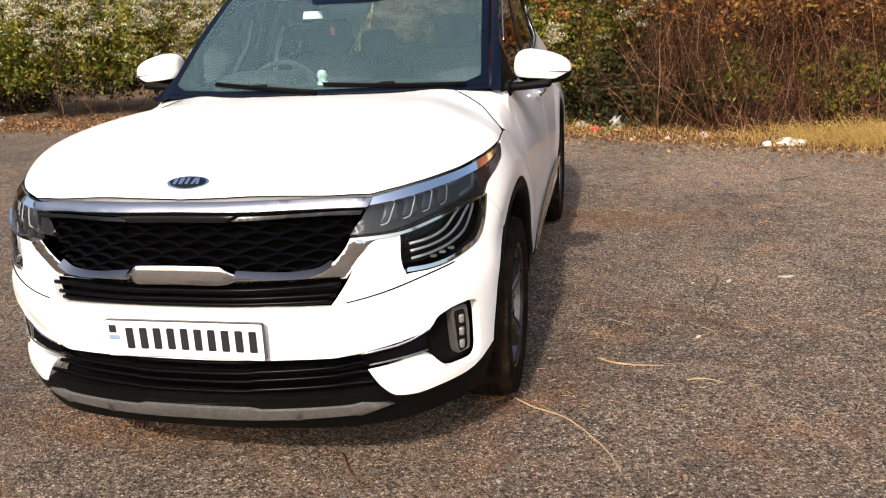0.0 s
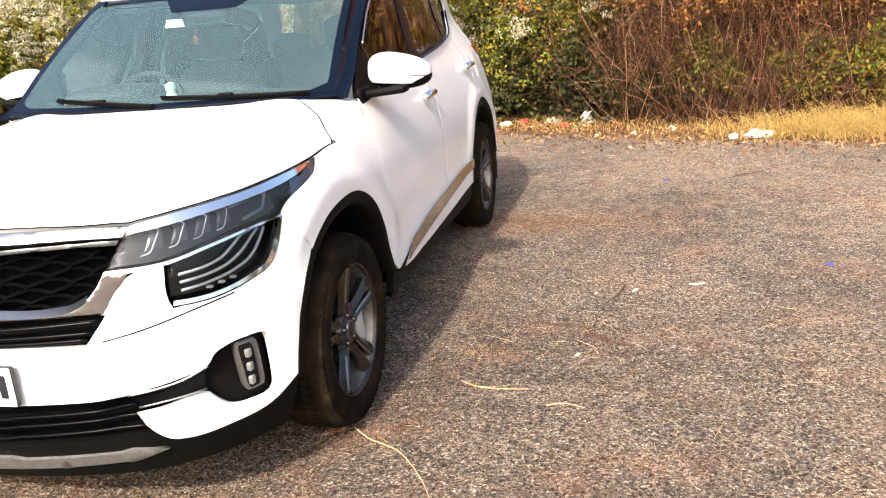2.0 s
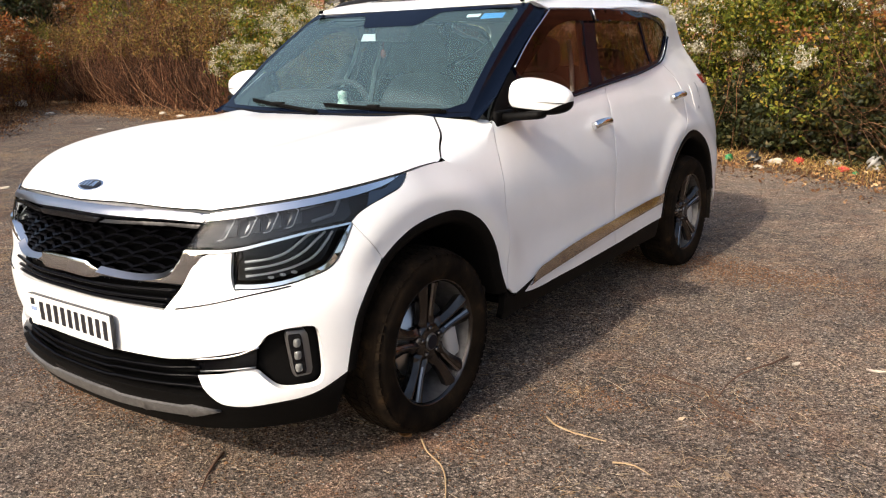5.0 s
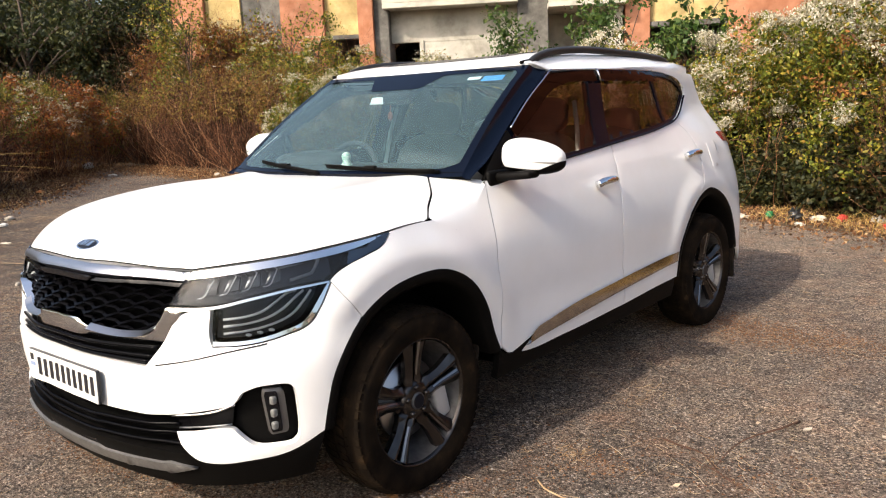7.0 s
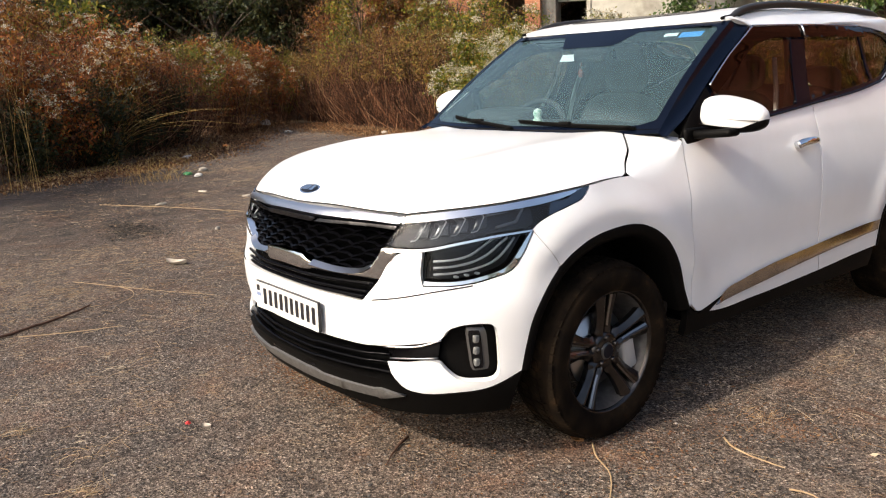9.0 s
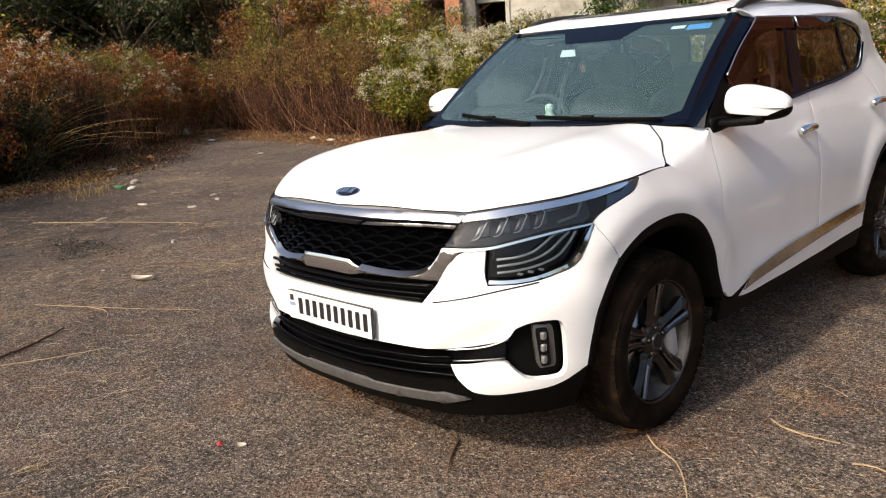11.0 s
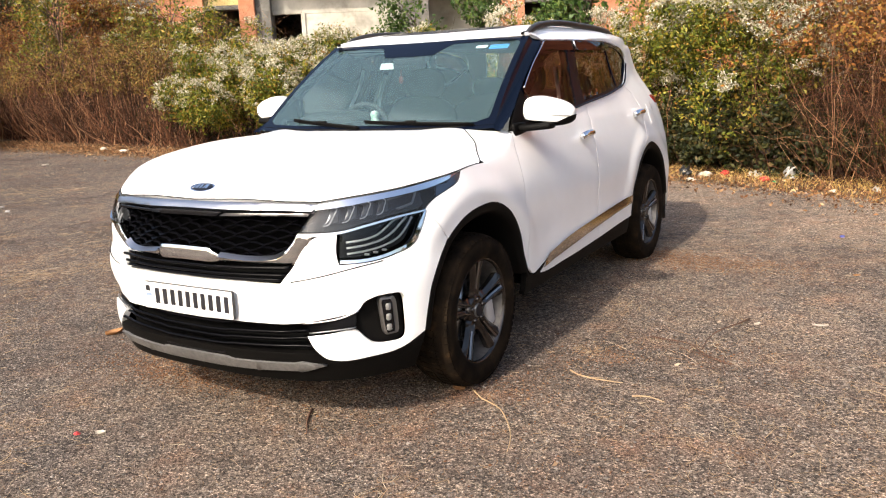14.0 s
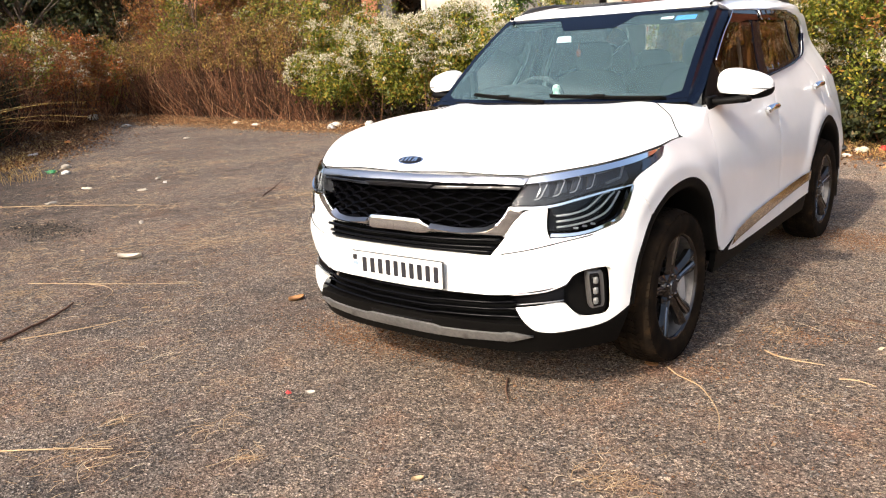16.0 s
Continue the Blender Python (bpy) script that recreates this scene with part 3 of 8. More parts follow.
# --- front wings
sh_w = np.linspace(0, 1, 25)
sh_y, sh_s = 0.158 + 0.417 * sh_w, 1.628 + 0.372 * sh_w
sh_x = spline((0.158, 0.30, 0.45, 0.575), (0.804, 0.793, 0.779, 0.768))(sh_y)
sh_z = spline((1.628, 1.78, 1.92, 2.0), (0.997, 1.034, 1.074, 1.096))(sh_s)
sh_a = 0.006 + 0.060 * np.sin(np.pi * sh_w)
sh_b = 0.006 + 0.095 * np.sin(np.pi * sh_w)
shoulder_low = list(zip(sh_s, sh_z - sh_b))
shoulder_top = list(zip(sh_x - sh_a, sh_y))
wing = outline(rev(near(LAMP_BACK, 0.004, -0.002)), [(1.39, 0.985), (1.52, 0.992), shoulder_low[0]], shoulder_low, [shoulder_low[-1], (1.984, 1.0)], [(1.984, 1.0), *rev(near(DOOR_F[:4], -0.004))], rev(ARCH_F[4:]), rev(near(BUMPER_GAP, 0.001, 0.001)))
w_pair = both("front_wing", patch(wing, skin, edge=0), PAINT, label="white painted front wing")
wing_top = outline([(0.801, 0.160), (0.770, 0.198), (0.713, 0.285), (0.655, 0.343), (0.585, 0.412)], [(0.585, 0.412), (0.70, 0.500), shoulder_top[-1]], rev(shoulder_top), [shoulder_top[0], (0.801, 0.160)])


def shoulder():
    """The rounded edge where the wing's top turns into its side."""
    p0, p2 = bonnet(sh_x - sh_a, sh_y), skin(sh_s, sh_z - sh_b)
    # the corner of the curve lies where the two surfaces, carried on straight, would meet
    lean = (skin(sh_s, sh_z - sh_b) - skin(sh_s, sh_z - sh_b - 0.01)) / 0.01
    fall = (p0[:, 2] - bonnet(sh_x - sh_a - 0.01, sh_y)[:, 2]) / 0.01
    rise = (p0[:, 2] - p2[:, 2] + fall * (p2[:, 0] - p0[:, 0])) / (1 - fall * lean[:, 0])
    p1 = p2 + lean * np.clip(rise, 0, None)[:, None]
    v, f, n = [], [], len(sh_w)
    for t in np.linspace(0, 1, 13):
        v += [tuple(q) for q in p0 * (1 - t) ** 2 + 2 * p1 * t * (1 - t) + p2 * t * t]
    for i in range(12):
        f += [(i * n + k, i * n + n + k, i * n + n + k + 1, i * n + k + 1) for k in range(n - 1)]
    return v, f


for d_, m_ in zip(w_pair, (lambda w: w, flip)):
    part("wing_top", m_(patch(wing_top, bonnet, 0.0, 0.012, 0.02, edge=0)), PAINT, d_)
    part("wing_shoulder", m_(shoulder()), PAINT, d_)

# --- doors
front_door = outline(near(DOOR_F, 0.002), near(BELT[:4], 0, -0.002), near(DOOR_B, -0.003), [(2.997, 0.376), (2.428, 0.364), (2.088, 0.372), (1.985, 0.395)], [(1.985, 0.395), (1.946, 0.43)])
rear_door = outline(rev(near(DOOR_B, 0.003)), near(BELT[3:7], 0.002, -0.002), near(DOOR_R, -0.003), rev(ARCH_R[:3]), [(3.60, 0.40), (3.45, 0.396), (3.003, 0.376)])
fd, rd = both("front_door", patch(front_door, skin), PAINT, label="white front door"), both("rear_door", patch(rear_door, skin), PAINT, label="white rear door")

# --- rear quarters and tail
quarter = outline(rev(near(DOOR_R, 0.003)), BELT[6:], [(4.225, 1.41), (4.235, 1.46), (4.17, 1.525)], [(4.17, 1.525), (4.32, 1.54), (4.46, 1.535)], [(4.46, 1.535), (4.54, 1.35), (4.64, 1.17)],
                  [(4.64, 1.17), (4.95, 1.12), (5.05, 0.9), (5.02, 0.5), (4.90, 0.32)], [(4.90, 0.32), (4.62, 0.32), (4.53, 0.42)], rev(ARCH_R[2:]), [(3.80, 0.738), (3.803, 0.751)])
both("rear_quarter", patch(quarter, skin), PAINT, label="white rear quarter panel")
tail_half = outline([(5.06, 0.34), (5.08, 0.6), (5.09, 0.9), (5.0, 1.13)], [(5.0, 1.13), (S_END, 1.16)], [(S_END, 1.16), (S_END, 0.3)], [(S_END, 0.3), (5.06, 0.34)])
both("tailgate", patch(tail_half, skin, -0.003), PAINT)
both("tail_lamp", patch(outline([(4.47, 1.168), (4.80, 1.158), (5.1, 1.14)], [(5.1, 1.14), (5.1, 1.05)], [(5.1, 1.05), (4.8, 1.085), (4.52, 1.108)], [(4.52, 1.108), (4.47, 1.168)]), skin, 0.012, 0.02), TAIL_RED, label="red wrap-round tail lamp")
both("fuel_flap", patch(outline([(4.21, 1.11), (4.35, 1.12)], [(4.35, 1.12), (4.36, 0.97)], [(4.36, 0.97), (4.21, 0.965)], [(4.21, 0.965), (4.21, 1.11)]), skin, 0.0035, 0.003), PAINT)

# --- bonnet
hood_side = [(0.534, -0.671), (0.607, -0.608), (0.680, -0.52), (0.746, -0.409), (0.798, -0.257), (0.824, -0.081), (0.817, 0.052), (0.812, 0.125), (0.801, 0.155)]
hood_half = [*run([(0, -0.806), (0.15, -0.797), (0.30, -0.768), (0.42, -0.727), (0.534, -0.671)]), *run(hood_side)[1:], *run([(0.801, 0.155), (0.766, 0.194), (0.708, 0.280), (0.650, 0.340), (0.578, 0.408)])[1:],
             *run([(0.578, 0.408), (0.45, 0.365), (0.25, 0.318), (0, 0.300)])[1:]]
hood = part("bonnet", patch(hood_half + [(-x, y) for x, y in rev(hood_half)[1:-1]], bonnet, 0, 0.02, 0.014), PAINT, car, "white bonnet, dusty and sunlit")

seam = cut([*run([(0, -0.806), (0.15, -0.797), (0.30, -0.768), (0.42, -0.727), (0.534, -0.671)]), *run(hood_side)[1:], *run([(0.801, 0.155), (0.766, 0.194), (0.708, 0.280), (0.650, 0.340), (0.60, 0.388)])[1:]], 3, False)
seam_pts = bonnet(np.array(seam)[:, 0], np.array(seam)[:, 1], 0.0004)
both("bonnet_seam", tube(seam_pts, 0.0021, 6), DARK, hood)

# --- dark inner body behind gaps and openings
def inner(s, z, out=0.0):
    s = np.asarray(s, float)
    return skin(s, z, out - 0.022 - 0.10 * (1 - ease(np.abs(s), 1.0, 1.2)))


shell = dense([(0, 0.24), (0, 0.93), (1.1, 0.93), (1.7, 0.98), (2.0, 1.06), *BELT[1:], (4.5, 1.17), (5.2, 1.1), (S_END, 1.1), (S_END, 0.3), (4.54, 0.34), *rev(ARCH_R), (3.58, 0.36), (1.96, 0.36), *rev(ARCH_F), (0.98, 0.30), (0.9, 0.24), (0.0, 0.24)], 0.05)[:-1]
both("inner_body", patch(shell, inner, 0, 0, 0.06), DARK)
part("bonnet_liner", patch([(x * 0.97, y) for x, y in hood_half] + [(-x * 0.97, y) for x, y in rev(hood_half)[1:-1]], bonnet, -0.035, 0, 0.08), DARK, car)
# unseen boxes, added to keep sunlight from passing through the body
part("floor_pan", moved(box(1.24, 3.4, 0.08, 0.03), Matrix.Translation((0, 1.30, 0.30))), DARK, car)
part("floor_pan", moved(box(1.66, 1.66, 0.05, 0.02), Matrix.Translation((0, 1.37, 0.345))), DARK, car)
part("boot_floor", moved(box(1.30, 1.15, 0.05, 0.02), Matrix.Translation((0, 2.85, 0.62))), DARK, car)
part("bulkhead", moved(box(1.3, 0.04, 0.70, 0.01), Matrix.Translation((0, 0.36, 0.70))), DARK, car)

# --- grille
bar_half = [*run([(0, 0.940), (0.316, 0.938), (0.602, 0.924)]), *run([(0.602, 0.924), (0.578, 0.901)])[1:], *run([(0.578, 0.901), (0.40, 0.908), (0.20, 0.914), (0, 0.916)])[1:]]
grille = part("grille", patch(outline([(0.575, 0.90), (0.505, 0.80), (0.42, 0.715)], [(0.42, 0.715), (-0.42, 0.715)], [(-0.42, 0.715), (-0.505, 0.80), (-0.575, 0.90)], [(-0.575, 0.90), (0.575, 0.90)]), skin, -0.07, 0), DARK, car, "gloss black grille of flat diamond mesh")
part("grille_top_bar", patch(bar_half + [(-s, z) for s, z in rev(bar_half)[1:-1]], skin, 0.006, 0.03, 0.012), SATIN, grille, "knurled satin-chrome bar")
tab = [*run([(0, 0.905), (0.185, 0.904)]), *run([(0.185, 0.904), (0.155, 0.886)])[1:], *run([(0.155, 0.886), (0, 0.887)])[1:]]
part("grille_tab", patch(tab + [(-s, z) for s, z in rev(tab)[1:-1]], lambda s, z, out=0.0: skin(s, 0.892 + 0 * np.asarray(z), out) * (1, 1, 0) + np.stack([0 * np.asarray(s), 0 * np.asarray(s), z], -1), 0.004, 0.02, 0.012), GLOSS_BLACK, grille, "gloss black tab under the bar")
lip_half = [*run([(0.186, 0.899), (0.40, 0.896), (0.566, 0.892)]), *run([(0.566, 0.892), (0.555, 0.880)])[1:], *run([(0.56, 0.880), (0.40, 0.886), (0.165, 0.888)])[1:]]
for sgn in (1, -1):
    vf = patch(lip_half, skin, -0.003, 0.03, 0.01)
    part("grille_top_lip", vf if sgn > 0 else flip(vf), GLOSS_BLACK, grille)
U_IN = [(0.512, 0.818), (0.486, 0.782), (0.456, 0.752), (0.412, 0.728), (0.36, 0.722)]
frame_half = [*run([(0, 0.768), (0.128, 0.766)]), *run([(0.128, 0.766), (0.168, 0.737)])[1:], *run([(0.168, 0.737), (0.36, 0.723)])[1:], *run(rev(U_IN))[1:],
              *run([(0.512, 0.818), (0.575, 0.805)])[1:], *run([(0.575, 0.805), (0.53, 0.748), (0.49, 0.700)])[1:], *run([(0.49, 0.700), (0.25, 0.708), (0, 0.713)])[1:]]
surround = part("grille_surround", patch(frame_half + [(-s, z) for s, z in rev(frame_half)[1:-1]], lambda s, z, out=0.0: skin(s, z, out + 0.22 * (np.asarray(z) - 0.80) * ease(np.abs(s), 0.13, 0.17)), 0.007, 0.05, 0.01, edge=0.003), CHROME, grille, "chrome lower grille surround")
for k in (lambda vf: vf, flip):
    led = np.array(run([(0.170, 0.738), (0.36, 0.725), (0.412, 0.730), (0.450, 0.748)]))
    part("knurled_ledge", k(strip(skin(led[:, 0], led[:, 1] - 0.006, 0.004), skin(led[:, 0], led[:, 1] + 0.008, -0.020), 0.0, 1)), SATIN, surround, "knurled satin ledge of the surround")
opening = [(0.566, 0.893), (0.505, 0.81), (0.455, 0.748), (0.41, 0.726), (-0.41, 0.726), (-0.455, 0.748), (-0.505, 0.81), (-0.566, 0.893)]
bars = []
pitch_s, pitch_z = 0.118, 0.0215
for row in range(10):
    line = []
    for k in range(-12, 13):
        line.append((k * pitch_s / 2, 0.716 + row * pitch_z + (0.0078 if (k + row) % 2 == 0 else -0.0078)))
    piece = []
    for (s0, z0), (s1, z1) in zip(line, line[1:]):
        for w in np.linspace(0, 1, 5)[:-1]:
            piece.append((s0 + (s1 - s0) * w, z0 + (z1 - z0) * w))
    ok = inside(np.array(piece), opening)
    chain = []
    for q, o in list(zip(piece, ok)) + [((0, 0), False)]:
        if o:
            chain.append(q)
        elif len(chain) > 2:
            c = np.array(chain)
            wave = 0.005 * np.cos(c[:, 0] / pitch_s * 4 * np.pi)
            bars.append(strip(skin(c[:, 0], c[:, 1] - 0.0032, -0.028 + wave), skin(c[:, 0], c[:, 1] + 0.0032, -0.036 + wave), 0.0, 1))
            bars.append(strip(skin(c[:, 0], c[:, 1] - 0.0032, -0.028 + wave), skin(c[:, 0], c[:, 1] - 0.007, -0.066), 0.0, 1))
            chain = []
        else:
            chain = []
part("grille_mesh", merged(*bars), GRILLE_BLACK, grille, "gloss black diamond mesh", False)
trim = [*run([(0, 0.712), (0.25, 0.707), (0.489, 0.699)]), *run([(0.489, 0.699), (0.44, 0.634)])[1:], *run([(0.44, 0.634), (0.25, 0.638), (0, 0.638)])[1:]]
low_trim = part("grille_lower_trim", patch(trim + [(-s, z) for s, z in rev(trim)[1:-1]], skin, -0.05, 0), DARK, grille)
for z_, w_, o_ in ((0.690, 0.472, 0.006), (0.662, 0.455, -0.002), (0.645, 0.44, -0.004)):
    line = on_skin([(-w_, z_ - 0.002), (-0.2, z_ + 0.001), (0, z_ + 0.002), (0.2, z_ + 0.001), (w_, z_ - 0.002)], o_ - 0.012)
    part("trim_slat", tube(line, 0.007, 8), GRILLE_BLACK, low_trim)

# --- badge and number plate
oval = [(0.066 * math.cos(a), 0.034 * math.sin(a)) for a in np.linspace(0, 2 * math.pi, 41)[:-1]]


def badge_plane(u, v, out=0.0):
    u, v = np.asarray(u, float), np.asarray(v, float)
    y = -0.748 + 0.80 * v
    return bonnet(u, y) + np.array((0, -0.55, 0.83)) * (out + 0.006)


badge = part("badge", patch(oval, badge_plane, 0.0, 0.012, 0.015), CHROME, car, "oval chrome badge with dark enamel")
part("enamel", patch([(u * 0.87, v * 0.80) for u, v in oval], badge_plane, 0.0025, 0.003, 0.015), BADGE_DARK, badge)
for u0, u1, lean in ((-0.042, -0.031, 0), (-0.024, -0.011, 0), (-0.004, 0.006, 0), (0.014, 0.024, 0.006), (0.031, 0.041, -0.006)):
    part("bar", patch([(u0 + lean, 0.016), (u0, -0.016), (u1, -0.016), (u1 + lean, 0.016)], badge_plane, 0.005, 0.003, 0.02, edge=0), CHROME, badge, smooth=False)


def plate_plane(u, v, out=0.0):
    u, v = np.broadcast_arrays(np.asarray(u, float), np.asarray(v, float))
    tilt = 0.02
    return np.stack([u, -0.891 - out + tilt * v, 0.545 + v], -1)


def rect(u0, v0, u1, v1, r=0.0):
    if not r:
        return [(u0, v0), (u1, v0), (u1, v1), (u0, v1)]
    o = []
    for cx, cy, a0 in ((u1 - r, v0 + r, -90), (u1 - r, v1 - r, 0), (u0 + r, v1 - r, 90), (u0 + r, v0 + r, 180)):
        o += [(cx + r * math.cos(radians(a0 + k * 22.5)), cy + r * math.sin(radians(a0 + k * 22.5))) for k in range(5)]
    return o


plate = part("number_plate", patch(rect(-0.25, -0.058, 0.25, 0.058, 0.008), plate_plane, 0.0, 0.012, 0.05), INK, car, "white number plate with dark bars")
part("plate_face", patch(rect(-0.2475, -0.0555, 0.2475, 0.0555, 0.006), plate_plane, 0.0015, 0.002, 0.05, edge=0), PLATE_WHITE, plate)
for k in range(10):
    u = -0.187 + k * 0.0432
    part("bar", patch(rect(u + 0.003, -0.032, u + 0.027, 0.034, 0.004), plate_plane, 0.003, 0.002, 0.05, edge=0), INK, plate, smooth=False)
part("bar", patch(rect(-0.235, 0.018, -0.213, 0.042), plate_plane, 0.003, 0.002, 0.05, edge=0), LAMP_BODY, plate, smooth=False)
part("bar", patch(rect(-0.238, -0.004, -0.205, 0.010), plate_plane, 0.003, 0.002, 0.05, edge=0), BLUE_INK, plate, smooth=False)

# --- lower mouth, skid plate
mouth = [(0, 0.482), (0.25, 0.480), (0.506, 0.474), (0.536, 0.424), (0.575, 0.362), (0.62, 0.30), (0.3, 0.30), (0, 0.30)]
mouth_ring = mouth + [(-s, z) for s, z in rev(mouth)[1:-1]]
lower = part("lower_grille", patch(mouth_ring, skin, -0.06, 0), DARK, car, "black slatted lower grille")
for z_, w_, o_ in ((0.466, 0.52, -0.024), (0.437, 0.535, -0.014), (0.408, 0.548, -0.020), (0.382, 0.56, -0.010)):
    q = np.array(dense([(-w_, z_ + 0.002), (-0.20, z_), (-0.17, z_ - 0.004), (0.17, z_ - 0.004), (0.20, z_), (w_, z_ + 0.002)]))
    line = skin(q[:, 0], q[:, 1], o_)
    part("slat", tube(line, 0.0065, 6), GRILLE_BLACK, lower)
chin = [(0, 0.367), (0.3, 0.360), (0.575, 0.354), (0.612, 0.322), (0.655, 0.315), (0.78, 0.321), (0.9, 0.336), (1.02, 0.384), (1.0, 0.32), (0.985, 0.235), (0.6, 0.225), (0, 0.235)]
lip = part("bumper_lip", patch(outline(chin[:3], chin[2:8], chin[7:10], chin[9:]) + [(-s, z) for s, z in rev(outline(chin[:3], chin[2:8], chin[7:10], chin[9:]))[1:-1]], skin, 0.002, 0.04), PLASTIC, car, "black textured plastic bumper lip")
skid_h = dense([(0, 0.324), (0.17, 0.322), (0.205, 0.312), (0.47, 0.312), (0.505, 0.319), (0.605, 0.303), (0.52, 0.278), (0.25, 0.273), (0, 0.275)])
part("skid_plate", patch(skid_h + [(-s, z) for s, z in rev(skid_h)[1:-1]], skin, 0.016, 0.03, edge=0.004), SILVER, lip, "silver skid plate strip")
part("lip_recess", patch(rect(-0.17, 0.336, 0.17, 0.346), skin, 0.004, 0.003), GLOSS_BLACK, lip)

# --- fog lamps
pocket_vf = patch(dense(POCKET), skin, -0.045, 0)
fog_strip = outline([(0.512, 0.470), (0.70, 0.497)], [(0.70, 0.497), (0.735, 0.507)], [(0.735, 0.507), (0.728, 0.446)], [(0.728, 0.446), (0.538, 0.426)], [(0.538, 0.426), (0.512, 0.470)])
for mirror_it in (False, True):
    k = flip if mirror_it else (lambda vf: vf)
    fog = part("fog_lamp", k(pocket_vf), PLASTIC, car, "black fog lamp pocket with three stacked LEDs")
    part("pocket_trim", k(patch(fog_strip, skin, -0.018, 0.02)), GRILLE_BLACK, fog, "gloss black inset strip")
    part("trim_line", k(tube(on_skin([(0.514, 0.468), (0.70, 0.495), (0.742, 0.512)], -0.006), 0.004, 6)), CHROME, fog, "thin chrome line")
    part("trim_line", k(tube(on_skin([(0.538, 0.430), (0.728, 0.449)], -0.010), 0.003, 6)), LAMP_GREY, fog)
    housing = part("led_housing", k(patch(cut([(0.824, 0.556), (0.900, 0.553), (0.910, 0.402), (0.842, 0.398)], 3, True, 0.12), skin, -0.016, 0.03, 0.015, edge=0.005)), BEZEL, fog, "dark silver lamp bezel")
    part("led_window", k(patch(cut([(0.834, 0.545), (0.878, 0.544), (0.888, 0.411), (0.850, 0.408)], 2, True, 0.1), skin, -0.0125, 0.004, 0.02, edge=0)), GLOSS_BLACK, housing)
    for z_ in (0.515, 0.473, 0.431):
        c = skin(0.861, z_, -0.016)
        part("led", k(moved(blob(0.012, 0.010, 0.014, 5, 10, 16), Matrix.Translation(c))), LED_GREY, housing, "square LED")

# --- headlamps
upper_poly = outline(LAMP_TOP, LAMP_BACK, LAMP_MID, [LAMP_MID[-1], LAMP_TOP[0]])
lower_poly = outline([(0.690, 0.811), LAMP_LOW[0]], LAMP_LOW, rev([(0.690, 0.811), (0.815, 0.830), (0.955, 0.848), (1.09, 0.858)]))
housing_poly = outline(near(LAMP_TOP, 0, -0.03), near(LAMP_BACK, -0.02, -0.02), LAMP_MID, [LAMP_MID[-1], (0.604, 0.896)])
chrome_top = outline([*LAMP_TOP[:-1], (1.345, 0.9815)], [(1.345, 0.9815), (1.30, 0.967), (1.20, 0.950), (1.02, 0.936), (0.86, 0.925), (0.72, 0.913), (0.588, 0.905)], [(0.588, 0.905), (0.604, 0.926)])
chrome_mid = outline([(0.512, 0.819), (0.69, 0.822), (0.815, 0.841), (0.955, 0.859), (1.098, 0.867)], [(1.098, 0.867), (1.097, 0.861)], [(1.097, 0.861), (0.955, 0.852), (0.815, 0.833), (0.69, 0.813), (0.512, 0.806)], [(0.512, 0.806), (0.512, 0.819)])
rim_poly = outline([(0.686, 0.714), *LAMP_LOW[1:]], [(1.09, 0.858), (1.102, 0.860)], rev(near(LAMP_RIM, -0.002, 0.001)), [(0.682, 0.701), (0.686, 0.714)])
